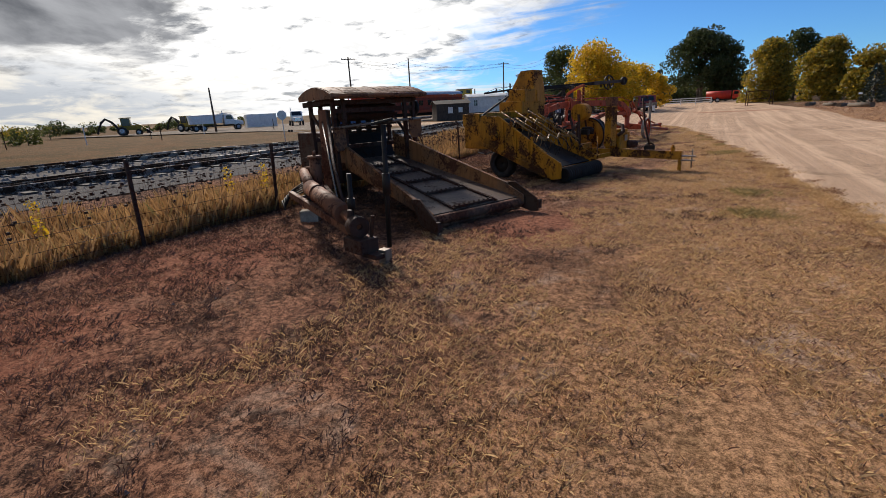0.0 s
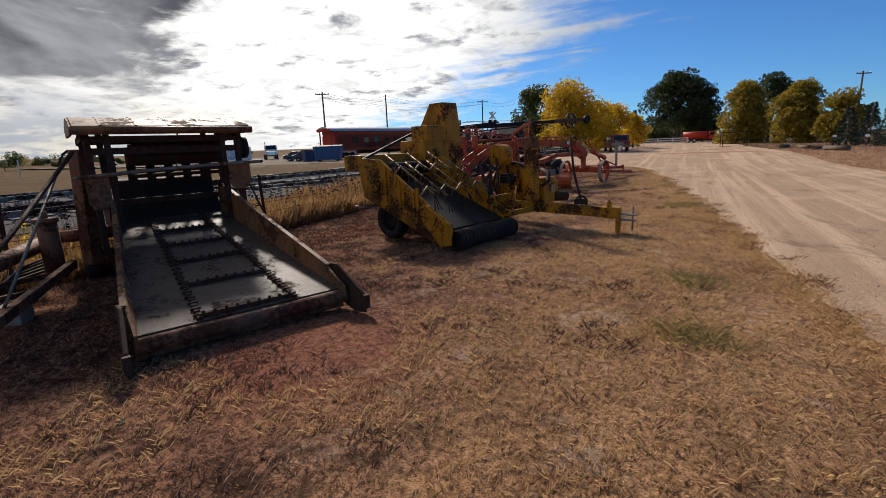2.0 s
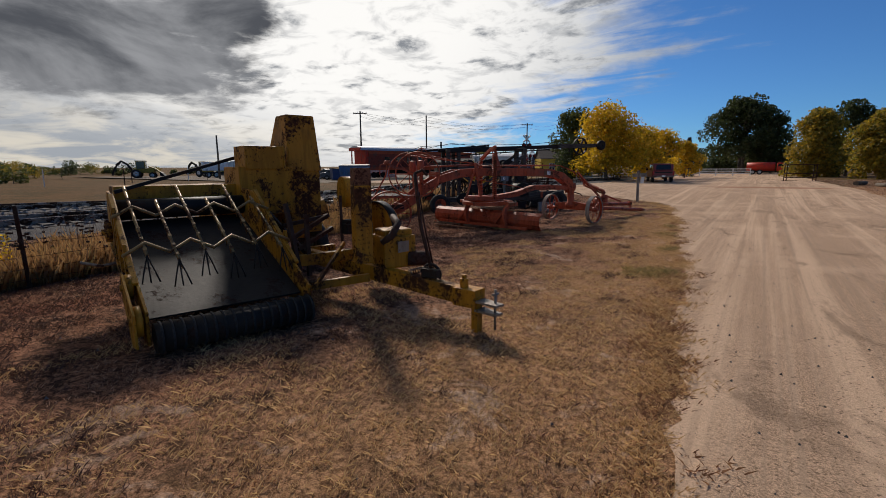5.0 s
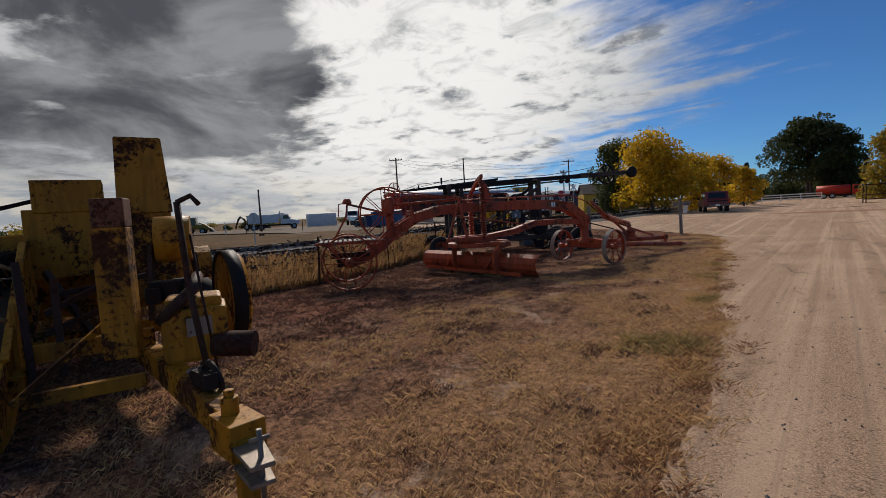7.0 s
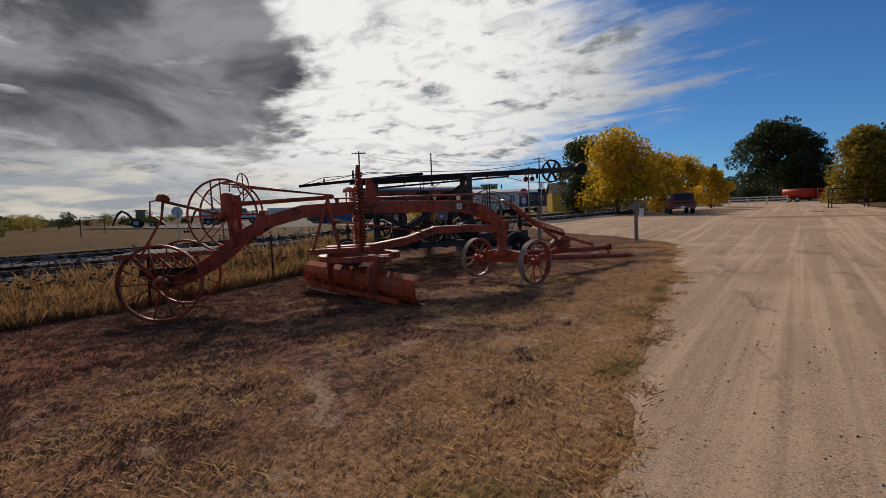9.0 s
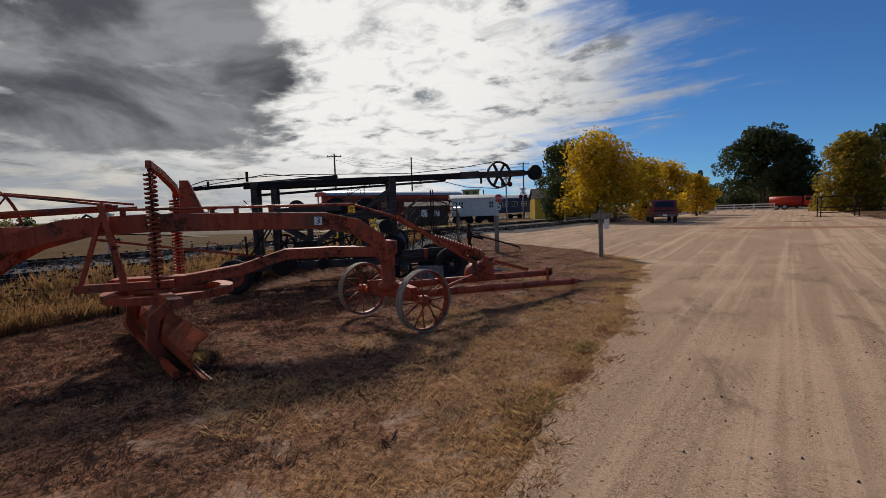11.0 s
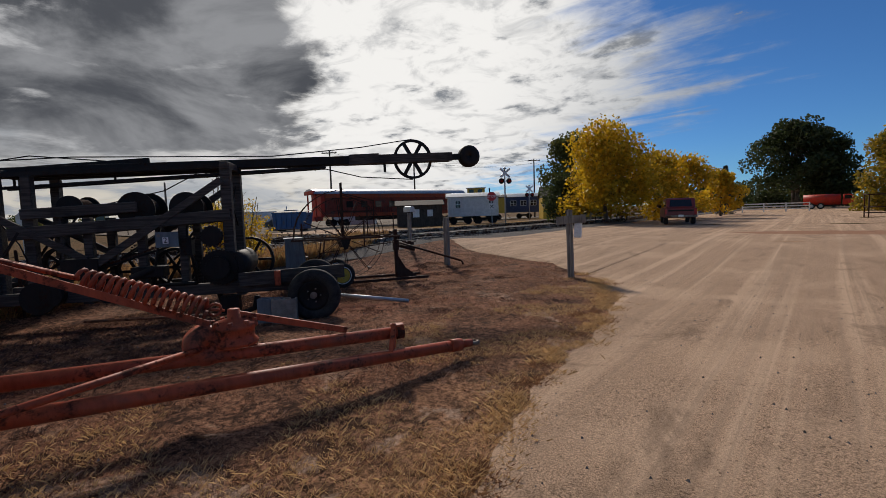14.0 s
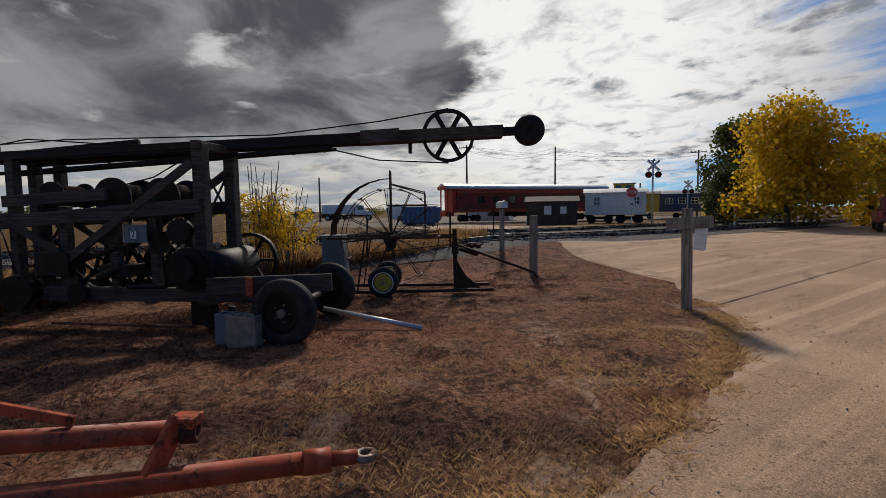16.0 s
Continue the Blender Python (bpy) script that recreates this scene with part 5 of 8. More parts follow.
def build_rig():
    t = thing("drilling_rig", "weathered timber cable drilling rig on rubber tyres", "drilling rig", -8.48, 23.81, land(-6.5, 25) + 0.01, 50.0, size=0.965)
    yn, yf = -0.26, 0.52
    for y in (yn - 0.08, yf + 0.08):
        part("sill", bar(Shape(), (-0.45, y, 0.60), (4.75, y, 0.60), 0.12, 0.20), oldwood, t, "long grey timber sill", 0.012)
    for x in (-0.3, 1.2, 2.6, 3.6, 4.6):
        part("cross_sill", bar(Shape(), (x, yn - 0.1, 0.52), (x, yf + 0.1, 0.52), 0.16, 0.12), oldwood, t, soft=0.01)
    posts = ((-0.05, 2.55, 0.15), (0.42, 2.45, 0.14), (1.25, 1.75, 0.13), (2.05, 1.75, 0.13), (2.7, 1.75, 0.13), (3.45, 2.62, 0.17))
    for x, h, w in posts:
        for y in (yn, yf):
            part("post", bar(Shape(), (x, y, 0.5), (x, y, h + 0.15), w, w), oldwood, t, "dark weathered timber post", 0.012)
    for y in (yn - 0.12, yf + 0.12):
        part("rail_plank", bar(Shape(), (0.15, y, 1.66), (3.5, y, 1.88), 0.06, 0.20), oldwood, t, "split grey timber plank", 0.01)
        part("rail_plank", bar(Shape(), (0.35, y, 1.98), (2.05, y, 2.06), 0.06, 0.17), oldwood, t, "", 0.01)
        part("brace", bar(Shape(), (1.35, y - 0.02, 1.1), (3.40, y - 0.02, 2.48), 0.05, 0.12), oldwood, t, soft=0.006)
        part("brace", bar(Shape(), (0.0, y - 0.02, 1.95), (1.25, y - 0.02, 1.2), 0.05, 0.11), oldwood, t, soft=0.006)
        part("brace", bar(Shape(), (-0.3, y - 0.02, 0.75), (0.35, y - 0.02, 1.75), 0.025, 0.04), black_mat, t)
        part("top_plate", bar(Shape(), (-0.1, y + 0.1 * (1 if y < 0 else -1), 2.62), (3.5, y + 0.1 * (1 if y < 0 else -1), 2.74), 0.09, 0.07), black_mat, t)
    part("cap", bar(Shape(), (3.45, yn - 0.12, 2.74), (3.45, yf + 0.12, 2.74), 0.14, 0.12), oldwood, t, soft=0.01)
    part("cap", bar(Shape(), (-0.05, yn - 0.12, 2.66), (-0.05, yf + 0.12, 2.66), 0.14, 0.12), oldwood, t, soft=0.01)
    s = bar(Shape(), (3.45, yn, 2.5), (3.45, yf, 1.6), 0.02, 0.03)
    bar(s, (3.45, yf, 2.5), (3.45, yn, 1.6), 0.02, 0.03)
    part("cross_rod", s, black_mat, t)
    for x in (0.2, 1.15):
        part("rear_board", bar(Shape(), (x - 0.25, yn - 0.02, 0.7), (x - 0.25, yn - 0.02, 1.9), 0.04, 0.22), oldwood, t, soft=0.006)
    # drums, gears and wheels between the posts
    for x, z, r in ((0.95, 2.08, 0.20), (1.95, 2.02, 0.30), (2.75, 2.02, 0.28)):
        s = tube(Shape(), (x, yn + 0.12, z), (x, yf - 0.12, z), r * 0.6, n=24)
        for y in (yn + 0.1, yf - 0.1):
            tube(s, (x, y - 0.02, z), (x, y + 0.02, z), r, n=30)
        part("cable_drum", s, black_mat, t, "black iron cable drum")
        s = Shape()
        for i in range(12):
            ring(s, (x, yn + 0.18 + 0.035 * i, z), (0, 1, 0), r * 0.66, 0.016, 24, 5)
        part("cable_wrap", s, rust_dark, t)
    iron_wheel(t, "bull_wheel", (3.55, yf + 0.34, 0.98), (0, 1, 0), 0.46, 0.045, 6, "black spoked bull wheel")
    s = tube(Shape(), (3.45, yn - 0.2, 0.98), (3.45, yf + 0.3, 0.98), 0.26, n=26)
    part("winch_drum", s, black_mat, t)
    for y, r in ((yn - 0.2, 0.30), (yn - 0.34, 0.19)):
        s = tube(Shape(), (3.30, y - 0.03, 0.98), (3.30, y + 0.03, 0.98), r, n=30)
        for i in range(30):
            a = 2 * math.pi * i / 30
            box(s, (3.30 + r * math.cos(a), y, 0.98 + r * math.sin(a)), (0.025, 0.06, 0.025), 0, 0, -math.degrees(a))
        part("gear", s, black_mat, t, "toothed black gear")
    s = tube(Shape(), (3.2, yn - 0.22, 1.52), (3.2, yn - 0.1, 1.52), 0.17, n=26)
    for i in range(18):
        a = 2 * math.pi * i / 18
        box(s, (3.2 + 0.17 * math.cos(a), yn - 0.18, 1.52 + 0.17 * math.sin(a)), (0.03, 0.06, 0.03), 0, 0, -math.degrees(a))
    part("gear", s, black_mat, t)
    for x, y, z, r, n in ((1.75, 0.2, 0.92, 0.34, 6), (1.15, 0.3, 0.85, 0.30, 5), (2.35, 0.35, 0.95, 0.36, 6), (0.6, 0.1, 1.15, 0.26, 5)):
        iron_wheel(t, "belt_wheel", (x, y, z), (0, 1, 0), r, 0.05, n)
    for x, y, z, r in ((0.55, -0.45, 0.62, 0.26), (0.75, -0.5, 0.66, 0.18), (1.55, -0.42, 0.62, 0.15)):
        part("pulley", tube(Shape(), (x, y - 0.07, z), (x, y + 0.1, z), r, n=28), black_mat, t)
    s = Shape()
    box(s, (1.15, -0.30, 1.05), (0.55, 0.3, 0.35))
    box(s, (2.15, -0.30, 0.95), (0.5, 0.3, 0.18))
    tube(s, (1.9, -0.45, 0.85), (2.25, -0.4, 1.0), 0.07)
    tube(s, (2.3, -0.4, 0.72), (2.9, -0.4, 0.72), 0.035)
    box(s, (2.75, -0.25, 1.35), (0.18, 0.2, 0.3))
    part("engine_block", s, black_mat, t, "greasy black iron engine parts", 0.02)
    for a, c in (((0.3, -0.35, 0.7), (2.9, -0.3, 1.5)), ((0.8, -0.3, 1.6), (1.6, -0.35, 0.75)), ((2.9, -0.35, 0.7), (2.75, -0.3, 1.7)), ((1.8, 0.5, 0.7), (2.9, 0.5, 1.6)), ((2.2, -0.35, 0.7), (2.35, -0.3, 1.7)), ((2.35, 0.45, 1.2), (2.75, 0.5, 1.72)), ((0.9, 0.5, 0.75), (2.0, 0.55, 1.55))):
        part("rod", tube(Shape(), a, c, 0.022, n=8), black_mat, t)
    s = Shape()
    for i in range(44):
        p = Vector((0.6, -0.33, 1.0)).lerp(Vector((2.5, -0.33, 1.45)), i / 43) + Vector((0, 0, -0.10 * math.sin(math.pi * i / 43)))
        box(s, p, (0.04, 0.025 + 0.02 * (i % 2), 0.035), 0, 0, -13)
    part("drive_chain", s, rust_dark, t)
    pl = part("number_plate", plate(Shape(), [(2.30, -0.40, 1.36), (2.66, -0.40, 1.36), (2.66, -0.40, 1.62), (2.30, -0.40, 1.62)], 0.02), blue_grey, t, "dark tin plate with the number 2")
    part("plate_field", plate(Shape(), [(2.415, -0.415, 1.42), (2.505, -0.415, 1.42), (2.505, -0.415, 1.53), (2.415, -0.415, 1.53)], 0.006), sign_white, pl)
    words("number", "2", 0.13, letter_black, pl, Matrix.Translation((2.46, -0.420, 1.475)) @ pose(0, 0, 0, 90, 0, 0))
    part("plate_disc", tube(Shape(), (2.355, -0.412, 1.56), (2.355, -0.418, 1.56), 0.026, n=14), steel_mat, pl)
    # boom
    A, B = Vector((-0.35, 0.10, 2.68)), Vector((7.75, 0.92, 2.99))
    d = (B - A).normalized()
    side = d.cross(Vector((0, 0, 1))).normalized()
    for k in (-0.13, 0.13):
        part("boom_rail", bar(Shape(), A + side * k, A + (B - A) * 0.80 + side * k, 0.08, 0.16), black_mat, t, "long dark boom timber", 0.01)
        part("boom_head", bar(Shape(), A + (B - A) * 0.72 + side * k * 0.8, B + side * k * 0.8, 0.07, 0.18), oldwood, t, soft=0.008)
        lo = bar(Shape(), A + d * 0.2 + side * k + Vector((0, 0, -0.26)), A + d * 5.5 + side * k + Vector((0, 0, -0.12)), 0.04, 0.05)
        part("lower_rail", lo, black_mat, t)
    for i in range(11):
        p = A + d * (0.3 + 0.5 * i) + Vector((0, 0, -0.255 + 0.0125 * i))
        part("rung", bar(Shape(), p - side * 0.16, p + side * 0.16, 0.04, 0.05), black_mat, t)
        if i % 3 == 0:
            part("rail_tie", bar(Shape(), p + side * -0.13, p + side * -0.13 + Vector((0, 0, 0.2)), 0.03, 0.03), black_mat, t)
    s = plate(Shape(), [A + d * 5.95 - side * -0.19 + Vector((0, 0, -0.10)), A + d * 6.55 - side * -0.19 + Vector((0, 0, -0.09)), A + d * 6.55 - side * -0.19 + Vector((0, 0, 0.11)), A + d * 5.95 - side * -0.19 + Vector((0, 0, 0.10))], 0.03)
    part("splice_plate", s, oldwood, t, "pale weathered splice board", 0.005)
    tail = Vector((-1.9, -0.08, 2.58))
    part("tail_pole", bar(Shape(), tail, A + d * 2.4 + Vector((0, 0, 0.14)), 0.07, 0.09), black_mat, t, soft=0.008)
    part("tail_stub", bar(Shape(), A + d * 0.1 + Vector((0, 0, 0.1)), A + d * 0.1 + Vector((0, 0, 0.36)), 0.06, 0.06), black_mat, t)
    part("tail_stub", bar(Shape(), tail + Vector((0.75, 0.05, 0.05)), tail + Vector((0.75, 0.05, 0.22)), 0.05, 0.05), black_mat, t)
    W = A + d * 7.3 + Vector((0, 0, -0.02))
    iron_wheel(t, "crown_sheave", W - side * -0.02, side, 0.41, 0.04, 6, "black six-spoked crown sheave", 0.045)
    s = spin(Shape(), B + d * 0.42, side, [(0.02, -0.10), (0.19, -0.10), (0.235, -0.06), (0.22, 0), (0.235, 0.06), (0.19, 0.10), (0.02, 0.10)], 36)
    part("end_sheave", s, black_mat, t, "heavy black end sheave")
    part("boom_tip", bar(Shape(), B, B + d * 0.5, 0.14, 0.12), black_mat, t)
    part("hook_stub", bar(Shape(), A + d * 6.7 + Vector((0, 0, -0.1)), A + d * 6.7 + Vector((0, 0, -0.26)), 0.05, 0.07), black_mat, t)
    wires = (
        [W + Vector((0, 0, 0.42)), A + d * 6.2 + Vector((0, 0, 0.26)), A + d * 4.5 + Vector((0, 0, 0.14)), A + d * 1.2 + Vector((0, 0, 0.24)), tail + Vector((0.7, 0, 0.24)), tail],
        [W + Vector((0, 0, -0.42)), A + d * 6.2 + Vector((0, 0, -0.34)), A + d * 5.4 + Vector((0, 0, -0.12))],
        [A + d * 3.6 + Vector((0, 0, 0.1)), A + d * 2.6 + Vector((0, 0, -0.42)), A + d * 1.6 + Vector((0, 0, -0.62)), (0.95, 0.1, 2.1)],
        [A + d * 2.0 + Vector((0, 0, 0.12)), A + d * 0.6 + Vector((0, 0, 0.28)), tail + Vector((0.3, 0, 0.05))],
        [(-0.3, -0.3, 2.3), (0.3, -0.38, 1.5), (0.5, -0.4, 0.9)],
    )
    for w in wires:
        part("cable", pipe(Shape(), w, 0.011, 6), black_mat, t)
    # chassis, tyres
    tyre(t, (-0.55, -0.72, 0.43), 0.43, 0.22, (0, 1, 0), orange_mat, lab="flat black tyre on a rusty orange rim")
    tyre(t, (-0.55, 1.05, 0.43), 0.43, 0.22, (0, 1, 0), orange_mat, lab="flat black tyre on a rusty orange rim")
    for x, y, n in ((4.88, -0.80, 0.0), (4.78, 1.20, 0.0)):
        tyre(t, (x, y, 0.45), 0.45, 0.24, (0.12, 1, 0), black_mat)
    part("front_axle", tube(Shape(), (4.88, -0.8, 0.45), (4.78, 1.2, 0.45), 0.06), black_mat, t)
    part("rear_axle", tube(Shape(), (-0.55, -0.7, 0.43), (-0.55, 1.05, 0.43), 0.06), black_mat, t)
    part("front_plank", bar(Shape(), (3.6, yn - 0.22, 0.74), (5.4, yn - 0.15, 0.80), 0.06, 0.24), oldwood, t, "pale grey bumper plank", 0.01)
    part("lamp_block", box(Shape(), (4.25, yn - 0.25, 0.74), (0.10, 0.05, 0.26)), orange_mat, t, "faded orange end block")
    s = pipe(Shape(), [(3.2, -0.2, 0.5), (3.3, -0.3, 0.25), (3.55, -0.32, 0.12), (3.8, -0.3, 0.2), (3.85, -0.28, 0.42)], 0.05)
    box(s, (3.4, -0.25, 0.3), (0.3, 0.2, 0.3))
    part("foot_jack", s, black_mat, t)
    part("ground_pipe", tube(Shape(), (5.0, 0.3, 0.28), (6.6, -0.1, 0.10), 0.035, n=10), grey_tin, t, "loose grey drawbar pipe")
    part("ground_pipe", tube(Shape(), (1.2, -0.55, 0.20), (3.4, -0.5, 0.16), 0.022, n=8), rust_mat, t)


build_rig()
for i, (dx, dy, r) in enumerate(((0.0, 0.0, 42), (0.24, 0.10, 50))):
    s = Shape()
    for px, py, sx, sy in ((0, -0.08, 0.39, 0.035), (0, 0.08, 0.39, 0.035), (-0.18, 0, 0.035, 0.13), (0, 0, 0.035, 0.13), (0.18, 0, 0.035, 0.13)):
        box(s, (px, py, 0.20), (sx, sy, 0.40))
    b = single("cinder_block", s, concrete if i else blue_grey, "grey hollow cinder block standing on end by the tyre", "block", "blocks by the rig", soft=0.008)
    b.matrix_world = pose(-5.30 + dx, 26.38 + dy, land(-5.0, 26.3) - 0.005, 0, 0, r)


# ---- reel trailer ----
def build_reel():
    t = thing("reel_trailer", "rusty iron hoop reel on a two-wheeled trailer", "reel trailer", -7.74, 29.94, land(-7.7, 29.9), 58.0, size=0.9)
    R, hub = 1.12, Vector((0, 0, 1.32))
    for y in (-0.28, 0.28):
        w = part("reel_wheel", band(Shape(), hub + Vector((0, y, 0)), (0, 1, 0), R, 0.035, 0.012, 56), rust_dark, t, "large thin iron hoop wheel")
        for i in range(12):
            a = 2 * math.pi * i / 12 + 0.1
            p = Vector((math.cos(a), 0, math.sin(a)))
            part("spoke", tube(Shape(), hub + Vector((0, y * 0.4, 0)), hub + Vector((0, y, 0)) + p * R, 0.011, n=6), rust_dark, w)
    part("inner_hoop", band(Shape(), hub + Vector((0, -0.05, 0)), (0, 1, 0), 0.78, 0.03, 0.010, 48), rust_dark, t)
    for i in range(14):
        a = 2 * math.pi * i / 14
        p = hub + Vector((math.cos(a) * R, 0, math.sin(a) * R))
        part("slat", bar(Shape(), p + Vector((0, -0.28, 0)), p + Vector((0, 0.28, 0)), 0.06, 0.02), rust_dark, t)
    part("hub", tube(Shape(), hub + Vector((0, -0.5, 0)), hub + Vector((0, 0.5, 0)), 0.05, n=12), rust_dark, t)
    for k in range(6):
        y = -0.42 + 0.12 * k
        pts = [(-1.38 + 0.02 * k, y, 1.34)]
        for i in range(9):
            a = math.pi - (math.pi / 2) * i / 8
            pts.append((0.05 + 1.38 * math.cos(a), y, 1.40 + 1.25 * math.sin(a)))
        part("guard_hoop", pipe(Shape(), pts[: 10 - k], 0.013, 6), rust_dark, t, "bent rod guard hoop")
    for y in (-0.52, 0.52):
        part("bearing_rail", bar(Shape(), (-1.42, y, 1.32), (1.5, y, 1.32), 0.05, 0.05), rust_dark, t)
        part("base_rail", bar(Shape(), (-1.2, y, 0.10), (2.35, y * 0.8, 0.10), 0.06, 0.07), rust_dark, t)
        part("bearing_plate", plate(Shape(), [(-0.14, y, 1.30), (0.14, y, 1.30), (0.05, y, 1.02), (-0.05, y, 1.02)], 0.03), black_mat, t)
        part("stand_leg", bar(Shape(), (-0.75, y, 0.1), (-0.55, y, 1.32), 0.035, 0.035), rust_dark, t)
        part("top_post", bar(Shape(), (0.0, y * 0.25, 1.3), (0.0, y * 0.25, 2.86), 0.035, 0.035), rust_dark, t)
        part("top_bar", bar(Shape(), (-0.05, y, 2.05), (0.85, y, 2.05), 0.03, 0.03), rust_dark, t)
        part("side_post", bar(Shape(), (0.8, y, 1.3), (0.8, y, 2.35), 0.028, 0.028), rust_dark, t)
        part("top_bar", bar(Shape(), (0.0, y * 0.5, 2.55), (0.8, y, 2.33), 0.025, 0.025), rust_dark, t)
    s = plate(Shape(), [(-1.56, -0.28, 0.0), (-1.0, -0.28, 0.0), (-1.12, -0.28, 1.36), (-1.56, -0.28, 1.36)], 0.02)
    plate(s, [(-1.56, 0.2, 0.0), (-1.0, 0.2, 0.0), (-1.12, 0.2, 1.36), (-1.56, 0.2, 1.36)], 0.02)
    plate(s, [(-1.56, -0.28, 0.0), (-1.56, 0.2, 0.0), (-1.56, 0.2, 1.36), (-1.56, -0.28, 1.36)], 0.02)
    plate(s, [(-1.0, -0.28, 0.0), (-1.0, 0.2, 0.0), (-1.12, 0.2, 1.36), (-1.12, -0.28, 1.36)], 0.02)
    plate(s, [(-1.6, -0.32, 1.37), (-1.08, -0.32, 1.37), (-1.08, 0.24, 1.37), (-1.6, 0.24, 1.37)], 0.03)
    part("tin_box", s, blue_grey, t, "tall tapered blue-grey tin box", 0.006)
    for y in (-0.66, 0.62):
        w = tyre(t, (-0.15, y, 0.34), 0.34, 0.16, (0, 1, 0), caboose_yellow, lab="trailer tyre with brass-coloured rim")
        part("white_wall", spin(Shape(), (-0.15, y, 0.34), (0, 1, 0), [(0.215, -0.085), (0.235, -0.085), (0.235, 0.085), (0.215, 0.085)], 32), white_paint, w)
    s = bar(Shape(), (1.5, -0.1, 0.08), (1.48, -0.1, 1.5), 0.10, 0.10)
    box(s, (1.49, -0.1, 1.05), (0.16, 0.16, 0.3))
    part("mast_post", s, rust_dark, t, soft=0.008)
    part("gusset", plate(Shape(), [(1.5, -0.12, 0.10), (2.1, -0.12, 0.10), (1.75, -0.12, 0.38), (1.53, -0.12, 0.75)], 0.02), rust_dark, t)
    s = pipe(Shape(), [(1.55, -0.15, 1.12), (2.3, -0.55, 0.86), (3.15, -1.05, 0.56), (3.2, -1.08, 0.45)], 0.03)
    pipe(s, [(1.6, -0.1, 1.02), (2.0, -0.3, 0.9)], 0.05)
    part("tow_pole", s, rust_dark, t, "long rusty tow pole")
    s = Shape()
    for i in range(5):
        box(s, (1.75 + 0.08 * i, 0.25, 1.05 + 0.03 * (i % 2)), (0.10, 0.10, 0.10), 25 * i)
    pipe(s, [(1.5, 0, 1.1), (1.8, 0.25, 1.08), (2.2, 0.3, 1.1)], 0.02)
    part("winder_gear", s, rust_dark, t, soft=0.01)
    part("winder_rod", pipe(Shape(), [(-0.7, -0.45, 0.95), (1.4, -0.3, 1.15)], 0.012, 6), rust_dark, t)


build_reel()


# ---- posts, mailbox, fence ----
def post(x, y, h, label, w=0.13, lean=0.0, extra=None):
    t = thing("wooden_post", label, "post", x, y, land(x, y) - 0.02, 12)
    part("shaft", bar(Shape(), (0, 0, 0), (lean, 0, h), w, w), postwood, t, soft=0.01)
    return t


p = post(-2.75, 32.45, 1.58, "weathered square post with a cross board and white box", 0.13, -0.03)
part("cross_board", bar(Shape(), (-0.30, -0.09, 1.34), (0.36, -0.09, 1.38), 0.04, 0.18), postwood, p, soft=0.006)
part("paper_box", box(Shape(), (0.17, -0.02, 1.12), (0.16, 0.12, 0.34), 0, 0, 4), white_paint, p, "white plastic box hung on the post", 0.02)
post(-7.36, 33.7, 1.50, "weathered square gate post beside the drive", 0.15)
p = post(-10.2, 35.1, 1.32, "weathered post carrying a tin mailbox", 0.12)
s = Shape()
prof = [(0.10 * math.cos(math.pi * i / 10), 0.10 * math.sin(math.pi * i / 10)) for i in range(11)] + [(-0.10, -0.12), (0.10, -0.12)]
plate(s, [(x, 0, z) for x, z in prof], 0.50)
for i, q in enumerate(s.v):
    s.v[i] = (q[0], q[1], q[2] + 1.47)
part("mailbox", s, grey_tin, p, "dented galvanised tin mailbox", 0.004).rotation_euler = (0, 0, radians(60))

FENCE = ((-6.1, -14.0), (-6.2, -3.7), (-6.25, -0.1), (-6.35, 2.8), (-6.4, 5.3), (-6.5, 9.5), (-6.9, 13.9), (-7.7, 17.4), (-8.5, 20.6), (-9.4, 24.0), (-10.1, 27.6), (-10.5, 30.6), (-11.5, 34.0), (-12.9, 37.0))


def build_fence():
    t = thing("wire_fence", "rusty woven wire fence on thin steel posts", "fence", -7.9, 10.0, 0)
    o = Vector((-7.9, 10.0, 0))
    for i, (x, y) in enumerate(FENCE):
        z = land(x, y)
        d = Vector((0.03 * math.sin(i * 2.1), 0.05 * math.cos(i * 1.7), 0))
        s = bar(Shape(), Vector((x, y, z - 0.1)) - o, Vector((x, y, z + 1.22)) + d - o, 0.035, 0.035)
        bar(s, Vector((x + 0.02, y, z)) - o, Vector((x + 0.02, y, z + 1.2)) + d - o, 0.012, 0.05)
        part("fence_post", s, rust_dark, t)
    for (x0, y0), (x1, y1) in zip(FENCE, FENCE[1:]):
        a, b = Vector((x0, y0, land(x0, y0))), Vector((x1, y1, land(x1, y1)))
        s = Shape()
        for z in (0.12, 0.28, 0.46, 0.66, 0.88, 1.10):
            m = (a + b) / 2 + Vector((0, 0, z - 0.02))
            pipe(s, [a - o + Vector((0, 0, z)), m - o, b - o + Vector((0, 0, z))], 0.0035, 4)
        n = int((b - a).length / 0.17)
        for i in range(1, n):
            q = a.lerp(b, i / n) - o
            pipe(s, [q + Vector((0, 0, 0.1)), q + Vector((0, 0, 0.88))], 0.0022, 3)
        tagged(part("wire_mesh", s, rust_dark, t), kind="stuff")


build_fence()


